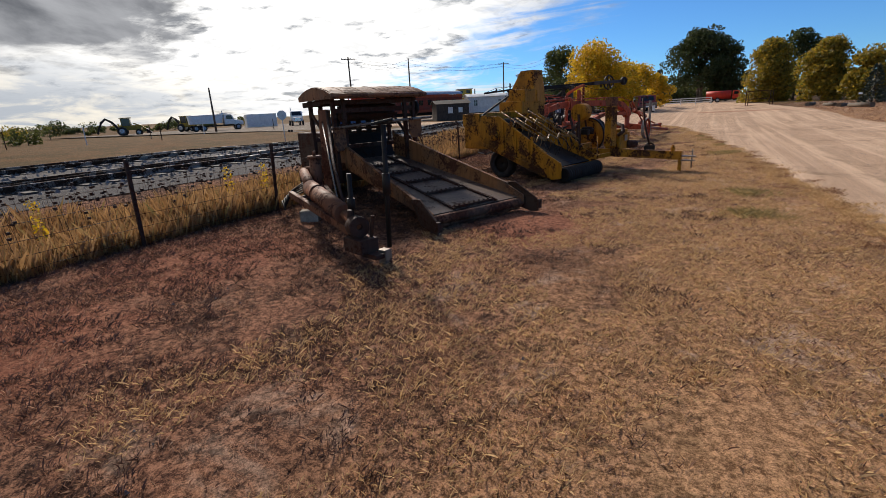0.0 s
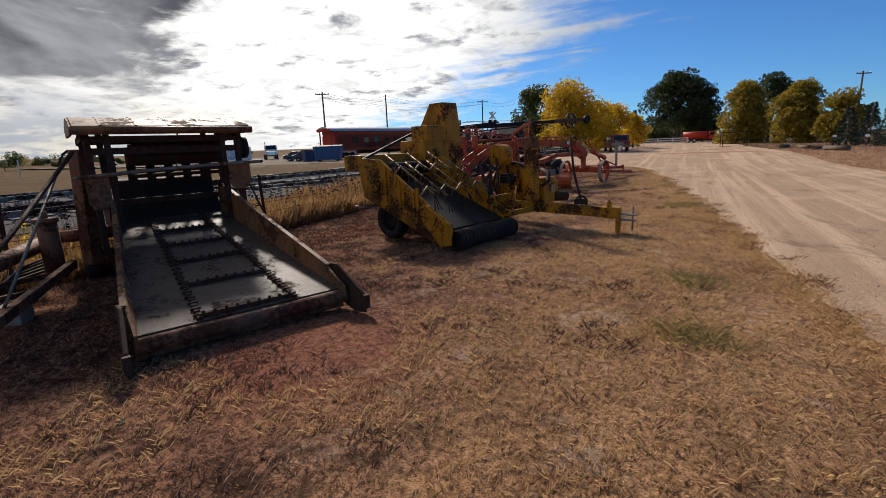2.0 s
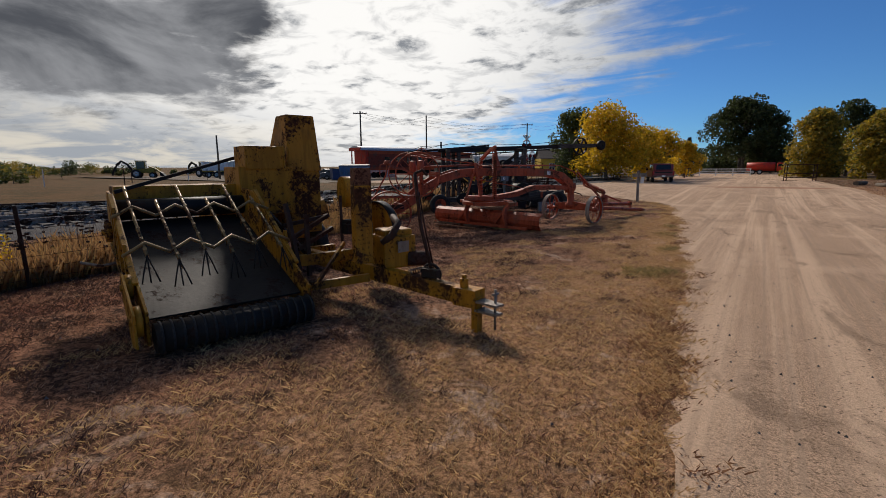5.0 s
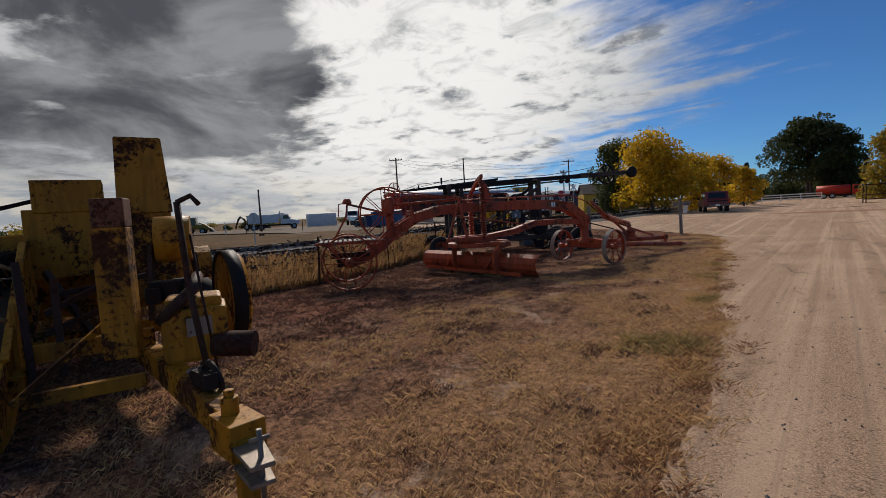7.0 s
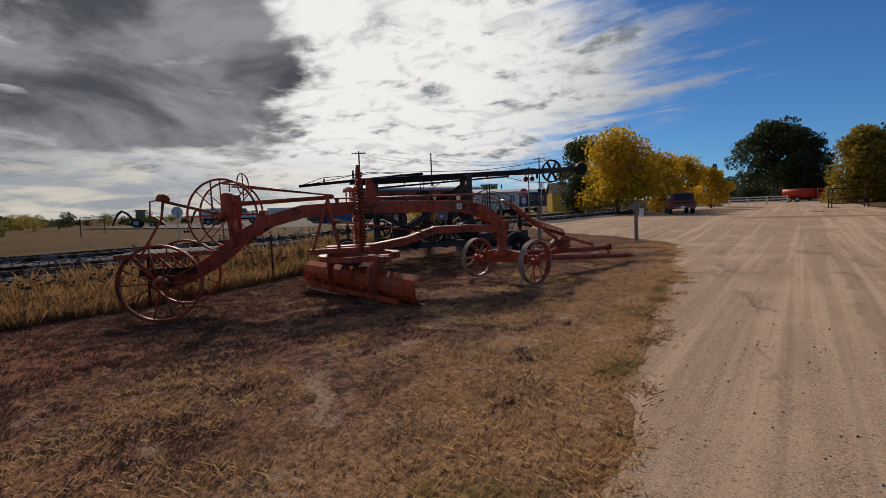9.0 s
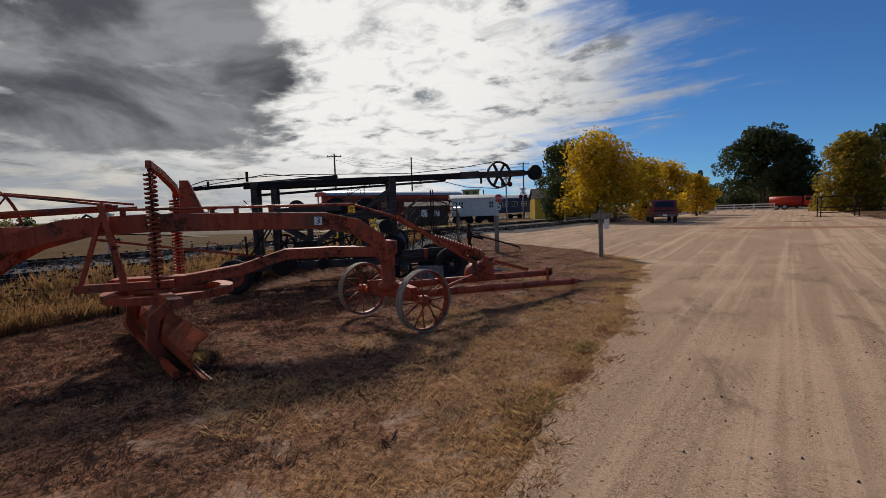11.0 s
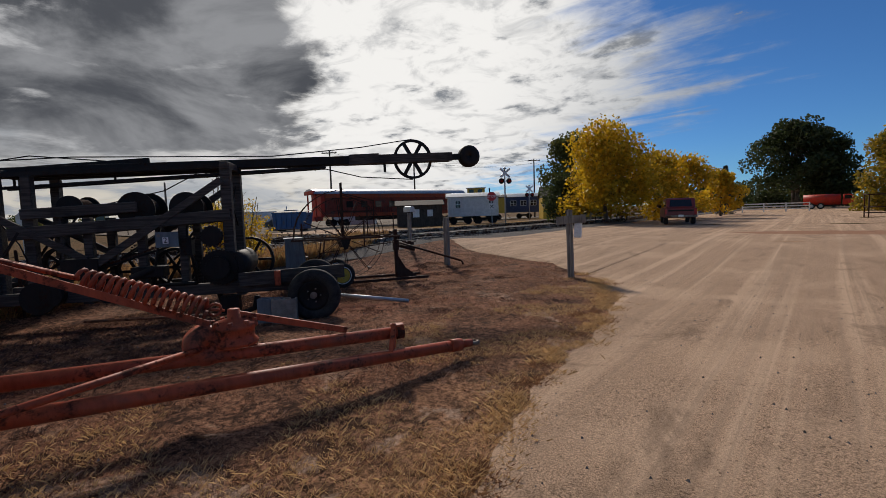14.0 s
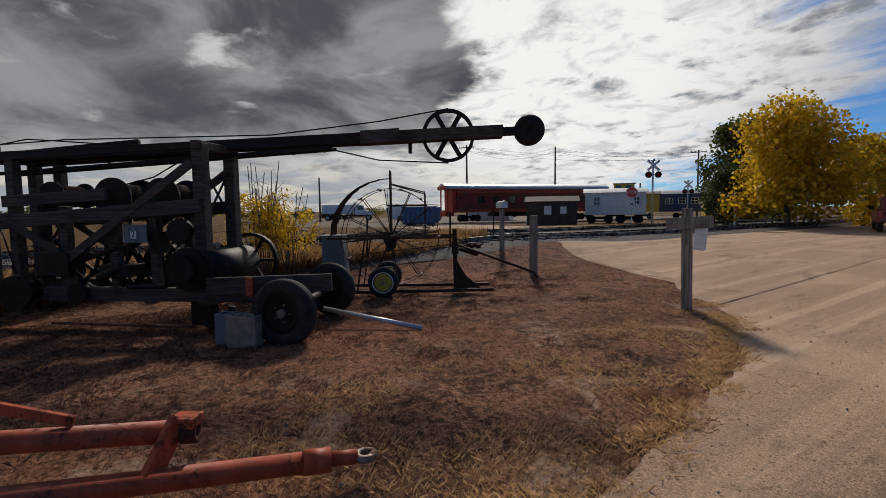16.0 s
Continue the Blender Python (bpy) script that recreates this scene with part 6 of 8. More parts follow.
# ---- railway ----
def build_tracks():
    for i, xc in enumerate((-12.6, -18.4)):
        t = thing("railway_track", "steel rails on dark wooden sleepers in ballast", "railway track", xc, 20, 0, group="railway tracks")
        for dx in (-0.72, 0.72):
            s = Shape()
            for y in range(-120, 180, 6):
                z0, z1 = land(xc, y) + 0.24, land(xc, y + 6) + 0.24
                bar(s, (dx, y - 20, z0), (dx, y - 14, z1), 0.07, 0.05)
                bar(s, (dx, y - 20, z0 - 0.06), (dx, y - 14, z1 - 0.06), 0.02, 0.10)
                bar(s, (dx, y - 20, z0 - 0.115), (dx, y - 14, z1 - 0.115), 0.14, 0.02)
            part("rail", s, worn_rail, t, "rail with a shiny worn head")
        mesh = to_mesh("sleeper", box(Shape(), (0, 0, 0), (2.5, 0.22, 0.16)), oldwood)
        for k in range(110):
            y = -8 + k * 0.55
            ob = new("sleeper", mesh)
            ob.parent = t
            ob.location = (random.uniform(-0.04, 0.04), y - 20, land(xc, y) + 0.05)
            ob.rotation_euler = (0, 0, radians(random.uniform(-2, 2)))
    s = Shape()
    ys = [-120 + 1.5 * k for k in range(104)] + [36 + 6 * k for k in range(26)]
    xs = (-21.5, -20.3, -19, -17, -15.5, -14, -12, -11.2, -10.2)
    v = [(x, y, land(x, y) + (0.10 if -20.4 < x < -11 else 0.01) + 0.02 * noise.noise((x * 3, y * 3, 0))) for y in ys for x in xs]
    n = len(xs)
    s.add(v, [(j * n + i, j * n + i + 1, (j + 1) * n + i + 1, (j + 1) * n + i) for j in range(len(ys) - 1) for i in range(n - 1)], True)
    single("ballast_bed", s, ballast_mat, "grey crushed stone ballast under the tracks", "ballast", kind="structure")
    s = Shape()
    v = [(x, y, land(x, y) + 0.02) for y in ys for x in (-26.5, -25, -23.5, -22.3)]
    s.add(v, [(j * 4 + i, j * 4 + i + 1, (j + 1) * 4 + i + 1, (j + 1) * 4 + i) for j in range(len(ys) - 1) for i in range(3)], True)
    single("service_road", s, yard_mat, "pale dirt service road along the tracks", "road", kind="structure")
    # stones lying on the ballast
    rng = np.random.default_rng(4)
    sh = Shape()
    for k in range(5200):
        x, y = rng.uniform(-20.2, -10.6), rng.uniform(-6, 42)
        r, z = rng.uniform(0.03, 0.075), land(x, y) + 0.10
        a = rng.uniform(0, 6.28)
        q = [(x + r * math.cos(a + 2.1 * i) * rng.uniform(0.7, 1.2), y + r * math.sin(a + 2.1 * i), z) for i in range(3)]
        sh.add(q + [(x, y, z + r * 1.1)], ((0, 1, 3), (1, 2, 3), (2, 0, 3)))
    single("ballast_stones", sh, stone_mat, "loose grey crushed ballast stones", "stones", kind="stuff")


worn_rail = worn("worn_rail_steel", (0.30, 0.28, 0.26), (0.10, 0.05, 0.03), 0.55, 0.4, 0.6)
stone_mat = leafy("crushed_stone", ((0.07, 0.062, 0.058), (0.21, 0.195, 0.185), (0.12, 0.11, 0.105), (0.27, 0.25, 0.235)), 0.9)
build_tracks()


# ---- railway museum pieces ----
def truck(parent, x, y, z, n=2):
    s = box(Shape(), (x, y, z + 0.55), (2.3, 1.7, 0.25))
    tr = part("bogie", s, black_mat, parent, soft=0.02)
    for dx in (-0.8, 0.8):
        for dy in (-0.75, 0.75):
            part("rail_wheel", tube(Shape(), (x + dx, y + dy - 0.06, z + 0.42), (x + dx, y + dy + 0.06, z + 0.42), 0.42, n=20), black_mat, tr)


def build_red_car():
    x0, y0, x1, y1 = -44.75, 55.7, -38.6, 76.2
    L, a = math.hypot(x1 - x0, y1 - y0), math.degrees(math.atan2(y1 - y0, x1 - x0))
    t = thing("passenger_car", "faded orange-red railway car with a silver roof", "railway car", x0, y0, land(x0, y0) + 0.15, a)
    W = 1.5
    part("body", box(Shape(), (L / 2 + 0.6, 0, 2.45), (L - 1.2, 2 * W, 2.6)), red_dark, t, "dark red board sides", 0.04)
    part("upper_band", box(Shape(), (L / 2 + 0.6, 0, 3.55), (L - 1.2, 2 * W + 0.06, 0.45)), red_car, t)
    part("side_sill", box(Shape(), (L / 2 + 0.6, 0, 1.28), (L - 1.2, 2 * W + 0.08, 0.4)), red_car, t)
    part("end_wall", box(Shape(), (0.9, 0, 2.45), (0.5, 2 * W + 0.1, 2.7)), bright_red, t, "bright orange-red end wall", 0.03)
    part("end_post", box(Shape(), (0.15, -1.35, 2.2), (0.14, 0.14, 3.2)), bright_red, t)
    part("end_post", box(Shape(), (0.15, 1.35, 2.2), (0.14, 0.14, 3.2)), bright_red, t)
    part("end_step", box(Shape(), (0.4, 0, 0.95), (1.0, 2.6, 0.5)), bright_red, t)
    s, k = Shape(), 12
    for i in range(k):
        q = []
        for j in (i, i + 1):
            c = math.pi * j / k
            q.append((1.65 * math.cos(c), 3.8 + 0.62 * math.sin(c)))
        s.add([(-0.15, q[0][0], q[0][1]), (L, q[0][0], q[0][1]), (L, q[1][0], q[1][1]), (-0.15, q[1][0], q[1][1])], ((0, 1, 2, 3),), True)
    n = len(s.v)
    s.add([(-0.15, 1.65 * math.cos(math.pi * j / k), 3.8 + 0.62 * math.sin(math.pi * j / k)) for j in range(k + 1)], (tuple(range(k + 1)),))
    part("roof", s, grey_tin, t, "arched silver-grey roof")
    part("roof_end", box(Shape(), (-0.1, 0, 3.95), (0.25, 3.2, 0.45)), bright_red, t, soft=0.08)
    for i in range(9):
        w = part("window", box(Shape(), (4.2 + 1.9 * i, -W - 0.03, 2.55), (0.8, 0.06, 0.75)), dark_glass, t)
    s = Shape()
    for i in range(16):
        bar(s, (6.0 + i * 0.25, -W - 0.06, 1.5), (6.0 + i * 0.25, -W - 0.06, 2.3), 0.03, 0.03)
    part("side_rack", s, black_mat, t)
    for x in (3.2, L - 3.2):
        truck(t, x, 0, 0.0)
    part("under_frame", box(Shape(), (L / 2, 0, 0.85), (L * 0.45, 1.6, 0.5)), black_mat, t)


build_red_car()


def cabin(name, label, category, x0, y0, x1, y1, depth, z, floor, wall, height, rise, wall_m, roof_m, windows, door=None, wheels=False, win_m=None):
    L, a = math.hypot(x1 - x0, y1 - y0), math.degrees(math.atan2(y1 - y0, x1 - x0))
    t = thing(name, label, category, x0, y0, z, a)
    part("wall", box(Shape(), (L / 2, depth / 2, floor + height / 2), (L, depth, height)), wall_m, t, soft=0.02)
    for i in range(int(L / 0.3)):
        part("board", box(Shape(), (0.15 + 0.3 * i, -0.012, floor + height / 2), (0.27, 0.024, height - 0.04)), wall_m, t)
    for i in range(int(depth / 0.3)):
        part("board", box(Shape(), (-0.012, 0.15 + 0.3 * i, floor + height / 2), (0.024, 0.27, height - 0.04)), wall_m, t)
    top, e = floor + height, 0.22
    s = Shape()
    if rise > 0:
        k = 8
        for i in range(k):
            q = [(-e + (depth + 2 * e) * j / k, top + rise * math.sin(math.pi * j / k)) for j in (i, i + 1)]
            plate(s, [(-e, q[0][0], q[0][1]), (L + e, q[0][0], q[0][1]), (L + e, q[1][0], q[1][1]), (-e, q[1][0], q[1][1])], 0.06)
        plate(s, [(0.0, depth * j / k, top - 0.03 + 0.92 * rise * math.sin(math.pi * j / k)) for j in range(k + 1)], 0.04)
    else:
        plate(s, [(-e, -e, top - 0.05), (L + e, -e, top - 0.05), (L + e, depth / 2, top - rise), (-e, depth / 2, top - rise)], 0.06)
        plate(s, [(-e, depth + e, top - 0.05), (L + e, depth + e, top - 0.05), (L + e, depth / 2, top - rise), (-e, depth / 2, top - rise)], 0.06)
        for x in (0.0, L):
            plate(s, [(x, 0, top), (x, depth, top), (x, depth / 2, top - rise - 0.04)], 0.05)
    part("roof", s, roof_m, t)
    for wx, wz, ww, wh in windows:
        w = part("window", box(Shape(), (wx, -0.05, floor + wz), (ww, 0.06, wh)), win_m or dark_glass, t)
        s = Shape()
        for dx in (-ww / 2, 0, ww / 2):
            box(s, (wx + dx, -0.085, floor + wz), (0.06, 0.04, wh + 0.06))
        for dz in (-wh / 2, 0, wh / 2):
            box(s, (wx, -0.085, floor + wz + dz), (ww + 0.06, 0.04, 0.06))
        part("window_frame", s, white_paint, w)
    if door:
        part("door", box(Shape(), (door, -0.05, floor + 0.95), (0.85, 0.06, 1.9)), dark_board, t)
    if wheels:
        for x in (L * 0.25, L * 0.75):
            truck(t, x, depth / 2, 0)
        for i in range(3):
            part("step", box(Shape(), (L + 0.25 + 0.2 * i, 0.5, floor - 0.2 - 0.25 * i), (0.25, 0.7, 0.06)), postwood, t)
    return t, L


Z = land(-27, 62)
cabin("bunk_car", "white wooden railway bunk car with small windows", "railway car", -29.5, 62.2, -25.3, 65.6, 2.6, Z, 0.85, 0, 2.1, 0.42, white_paint, white_paint, ((1.05, 1.3, 0.55, 0.8), (4.6, 1.3, 0.5, 0.75)), wheels=True)
cabin("plank_shed", "dark brown plank shed with a small window", "shed", -31.4, 56.3, -28.1, 59.4, 2.6, Z, 0.0, 0, 2.2, 0.0 - 0.45, dark_board, dark_board, ((1.9, 1.35, 0.6, 0.75), (3.3, 1.35, 0.5, 0.6)), win_m=white_paint)
t, L = cabin("yellow_caboose", "yellow wooden caboose behind the bunk car", "railway car", -42.0, 80.6, -36.0, 84.9, 3.0, Z, 1.0, 0, 2.4, 0.4, caboose_yellow, black_mat, ((1.2, 1.5, 0.6, 0.8), (5.5, 1.5, 0.6, 0.8)), wheels=True)
part("cupola", box(Shape(), (2.9, 1.5, 4.35), (2.7, 2.4, 1.2)), caboose_yellow, t, "yellow lookout cupola", 0.05)
for dx in (2.2, 3.5):
    part("cupola_window", box(Shape(), (dx, 0.28, 4.5), (0.7, 0.06, 0.5)), dark_glass, t)
part("cupola_roof", box(Shape(), (2.9, 1.5, 5.0), (3.0, 2.7, 0.1)), grey_tin, t)
part("stove_pipe", tube(Shape(), (5.0, 1.5, 3.5), (5.0, 1.5, 5.0), 0.1), black_mat, t)
t, L = cabin("blue_coach", "dark blue passenger coach with a grey roof", "railway car", -38.5, 88.5, -27.5, 95.5, 3.0, Z, 1.0, 0, 2.5, 0.6, blue_paint, grey_tin, tuple((1.5 + 1.6 * i, 1.5, 0.9, 0.8) for i in range(7)), wheels=True)
cabin("depot", "small ochre depot with a broad dark roof", "building", -28.5, 82.5, -21.5, 87.0, 6.0, Z, 0.0, 0, 3.0, -1.6, caboose_yellow, dark_board, ((1.8, 1.6, 0.9, 1.2), (5.2, 1.6, 0.9, 1.2)), door=3.5)


# ---- poles, signals, signs ----
def utility_pole(x, y, h, arm=2.2, az=30, plain_pole=False):
    t = thing("utility_pole", "tall dark wooden utility pole" + ("" if plain_pole else " with a crossarm"), "utility pole", x, y, land(x, y) - 0.1, az, "utility poles")
    part("pole", tube(Shape(), (0, 0, 0), (0, 0, h), 0.16, 0.11, 12), bark, t)
    if not plain_pole:
        part("crossarm", bar(Shape(), (-arm / 2, -0.12, h - 0.35), (arm / 2, -0.12, h - 0.35), 0.11, 0.13), bark, t)
        for k in (-0.45, -0.2, 0.2, 0.45):
            part("insulator", tube(Shape(), (arm * k, -0.12, h - 0.3), (arm * k, -0.12, h - 0.12), 0.05, n=8), grey_tin, t)
    return (x, y, land(x, y) + h)


P = [utility_pole(-52, 64.5, 10.6), utility_pole(-50.2, 80.0, 11.2, plain_pole=True), utility_pole(-38.8, 99.6, 10.6), utility_pole(-66, 48.3, 6.6, plain_pole=True), utility_pole(-21.3, 78.0, 9.5, plain_pole=True), utility_pole(22.0, 92.0, 9.5)]
for a, b in ((P[0], P[2]), (P[1], P[2]), (P[0], P[1]), (P[2], P[4])):
    s = Shape()
    for dz in (-0.3, -0.9):
        pts = [Vector(a).lerp(Vector(b), i / 10) + Vector((0, 0, dz - 1.1 * math.sin(math.pi * i / 10))) for i in range(11)]
        pipe(s, pts, 0.015, 4)
    single("overhead_wire", s, black_mat, "thin sagging overhead wires between poles", "wires", "overhead wires")


def crossing_signal(x, y, h):
    t = thing("crossing_signal", "railway crossing signal mast with lights", "signal", x, y, land(x, y), 60)
    part("mast", tube(Shape(), (0, 0, 0), (0, 0, h), 0.07), grey_tin, t)
    for k in (-0.4, 0.4):
        part("light_hood", spin(Shape(), (k, -0.1, h - 1.1), (0, 1, 0), [(0.02, 0.1), (0.26, 0.08), (0.26, -0.06), (0.02, -0.06)], 18), black_mat, t)
        part("lens", tube(Shape(), (k, -0.17, h - 1.1), (k, -0.19, h - 1.1), 0.12, n=16), lamp_red, t)
    part("light_arm", bar(Shape(), (-0.45, 0, h - 1.1), (0.45, 0, h - 1.1), 0.05, 0.05), black_mat, t)
    for s1 in (-1, 1):
        part("crossbuck_board", bar(Shape(), (-0.5, -0.08 - 0.015 * s1, h - 0.35 - 0.4 * s1), (0.5, -0.08 - 0.015 * s1, h - 0.35 + 0.4 * s1), 0.02, 0.2), sign_white, t)
    part("bell", spin(Shape(), (0, 0, h), (0, 0, 1), [(0.02, 0.2), (0.15, 0.12), (0.18, 0), (0.02, 0)], 14), grey_tin, t)


crossing_signal(-21.5, 60.7, 5.2)
crossing_signal(-28.1, 77.7, 4.4)


def stop_sign(x, y, az):
    t = thing("stop_sign", "red octagonal stop sign on a steel post", "road sign", x, y, land(x, y), az)
    part("post", bar(Shape(), (0, 0, 0), (0, 0, 2.75), 0.05, 0.05), grey_tin, t)
    oct8 = [(0.39 * math.cos(math.pi / 8 + i * math.pi / 4), -0.04, 2.45 + 0.39 * math.sin(math.pi / 8 + i * math.pi / 4)) for i in range(8)]
    part("border", plate(Shape(), oct8, 0.012), sign_white, t)
    f = part("face", plate(Shape(), [(x0 * 0.93, -0.052, 2.45 + (z0 - 2.45) * 0.93) for x0, _, z0 in oct8], 0.012), sign_red, t)
    words("lettering", "STOP", 0.29, sign_white, f, Matrix.Translation((0, -0.062, 2.45)) @ pose(0, 0, 0, 90, 0, 0))
    part("crossing_plate", plate(Shape(), [(-0.2, -0.04, 1.45), (0.2, -0.04, 1.45), (0.2, -0.04, 1.9), (-0.2, -0.04, 1.9)], 0.012), sign_white, t)
    for s1 in (-1, 1):
        part("crossing_mark", bar(Shape(), (-0.13, -0.052, 1.675 - 0.13 * s1), (0.13, -0.052 - 0.004 * s1, 1.675 + 0.13 * s1), 0.008, 0.05), letter_black, t)


stop_sign(-18.45, 53.6, 33)
t = thing("sign_back", "grey back of a road sign on a post", "road sign", -29.5, 27.5, land(-29.5, 27.5), 40)
part("post", bar(Shape(), (0, 0, 0), (0, 0, 2.3), 0.06, 0.06), grey_tin, t)
part("panel", plate(Shape(), [(0.38 * math.cos(math.pi / 8 + i * math.pi / 4), 0.04, 2.0 + 0.38 * math.sin(math.pi / 8 + i * math.pi / 4)) for i in range(8)], 0.015), grey_tin, t)
for k in (-0.1, 0.1):
    part("marker", tube(Shape(), (k + 0.5, 0, 0.75), (k + 0.5, 0.05, 0.75), 0.09, n=12), black_mat, t)


def rail_fence(pts, h, rails, label):
    t = thing("board_fence", label, "fence", pts[0][0], pts[0][1], 0)
    o = Vector((pts[0][0], pts[0][1], 0))
    for x, y in pts:
        part("fence_post", box(Shape(), Vector((x, y, land(x, y) + h / 2)) - o, (0.15, 0.15, h)), white_paint, t, soft=0.01)
    for (x0, y0), (x1, y1) in zip(pts, pts[1:]):
        for z in rails:
            part("board", bar(Shape(), Vector((x0, y0, land(x0, y0) + z)) - o, Vector((x1, y1, land(x1, y1) + z)) - o, 0.04, 0.14), white_paint, t)


rail_fence([(-15.3 + 1.0 * i, 61.0 + 2.3 * i) for i in range(8)], 1.25, (0.45, 0.78, 1.1), "white board fence below the yellow trees")
rail_fence([(-6.6 + 2.4 * i, 98.0) for i in range(4)], 1.2, (0.4, 0.75, 1.1), "white board fence by the drive")
rail_fence([(20.5 + 2.4 * i, 66.0 - 0.5 * i) for i in range(5)], 1.5, (0.5, 0.9, 1.3), "white board fence behind the conifers")


# ---- vehicles ----
def vehicle_wheel(parent, x, y, r, w=0.25):
    wh = part("wheel", spin(Shape(), (x, y, r), (0, 1, 0), [(r * 0.6, -w / 2), (r * 0.92, -w / 2), (r, -w * 0.3), (r, w * 0.3), (r * 0.92, w / 2), (r * 0.6, w / 2)], 24), rubber, parent)
    part("rim", spin(Shape(), (x, y, r), (0, 1, 0), [(0.02, -w * 0.35), (r * 0.6, -w * 0.45), (r * 0.6, w * 0.45), (0.02, w * 0.35)], 18), grey_tin, wh)


def pickup(x, y, z, az):
    t = thing("pickup_truck", "maroon pickup truck with canopy parked on the drive", "pickup truck", x, y, z, az)
    s = plate(Shape(), [(0, 0, 0.45), (5.3, 0, 0.45), (5.35, 0, 0.95), (4.0, 0, 1.08), (3.3, 0, 1.10), (0, 0, 1.08)], 1.9)
    part("body", s, maroon, t, "", 0.05)
    s = plate(Shape(), [(1.9, 0, 1.08), (4.0, 0, 1.08), (3.35, 0, 1.72), (2.0, 0, 1.76)], 1.66)
    part("cab", s, maroon, t, "", 0.06)
    s = plate(Shape(), [(0.05, 0, 1.08), (1.88, 0, 1.08), (1.88, 0, 1.74), (0.22, 0, 1.72)], 1.70)
    part("canopy", s, maroon, t, "", 0.06)
    part("rear_window", plate(Shape(), [(0.075, -0.66, 1.18), (0.075, 0.66, 1.18), (0.19, 0.62, 1.62), (0.19, -0.62, 1.62)], 0.03), dark_glass, t)
    for y1 in (-0.86, 0.86):
        part("side_window", plate(Shape(), [(2.3, y1 * 0.975, 1.16), (3.6, y1 * 0.975, 1.16), (3.25, y1 * 0.965, 1.6), (2.35, y1 * 0.965, 1.62)], 0.03), dark_glass, t)
        part("side_window", plate(Shape(), [(0.4, y1, 1.2), (1.75, y1, 1.2), (1.75, y1, 1.6), (0.5, y1, 1.6)], 0.03), dark_glass, t)
        part("tail_light", box(Shape(), (-0.02, y1, 0.86), (0.05, 0.14, 0.32)), lamp_red, t)
        part("mirror", box(Shape(), (3.55, y1 * 1.22, 1.2), (0.1, 0.2, 0.2)), black_mat, t, soft=0.02)
    part("bumper", box(Shape(), (-0.10, 0, 0.55), (0.16, 1.86, 0.13)), steel_mat, t, "dull chrome rear bumper", 0.03)
    part("tailgate_band", box(Shape(), (-0.012, 0, 0.92), (0.02, 1.5, 0.10)), black_mat, t)
    part("licence_plate", box(Shape(), (-0.19, 0, 0.58), (0.02, 0.3, 0.14)), sign_white, t)
    for px in (0.95, 4.4):
        for py in (-0.82, 0.82):
            vehicle_wheel(t, px, py, 0.37)


pickup(-5.4, 55.9, land(-5.7, 57) + 0.02, 107)


def red_truck(x, y):
    t = thing("tank_truck", "old bright red tank truck parked under the trees", "truck", x, y, land(x, y) + 0.02, 0)
    part("tank", tube(Shape(), (0.2, 0, 1.35), (4.6, 0, 1.35), 0.85, n=22), bright_red, t, "red cylindrical tank")
    part("cab", plate(Shape(), [(4.8, 0, 0.6), (6.1, 0, 0.6), (6.1, 0, 1.4), (5.9, 0, 2.1), (4.9, 0, 2.15)], 1.7), bright_red, t, "", 0.1)
    part("bonnet", plate(Shape(), [(6.1, 0, 0.7), (7.3, 0, 0.7), (7.3, 0, 1.25), (6.1, 0, 1.4)], 1.2), bright_red, t, "", 0.1)
    part("window", plate(Shape(), [(5.0, -0.86, 1.45), (5.85, -0.86, 1.45), (5.75, -0.85, 1.95), (5.05, -0.85, 1.95)], 0.03), dark_glass, t)
    part("chassis", box(Shape(), (3.5, 0, 0.55), (7.2, 0.9, 0.2)), black_mat, t)
    for px in (1.2, 2.3, 6.6):
        for py in (-0.85, 0.85):
            vehicle_wheel(t, px, py, 0.45)


red_truck(-0.6, 113.5)


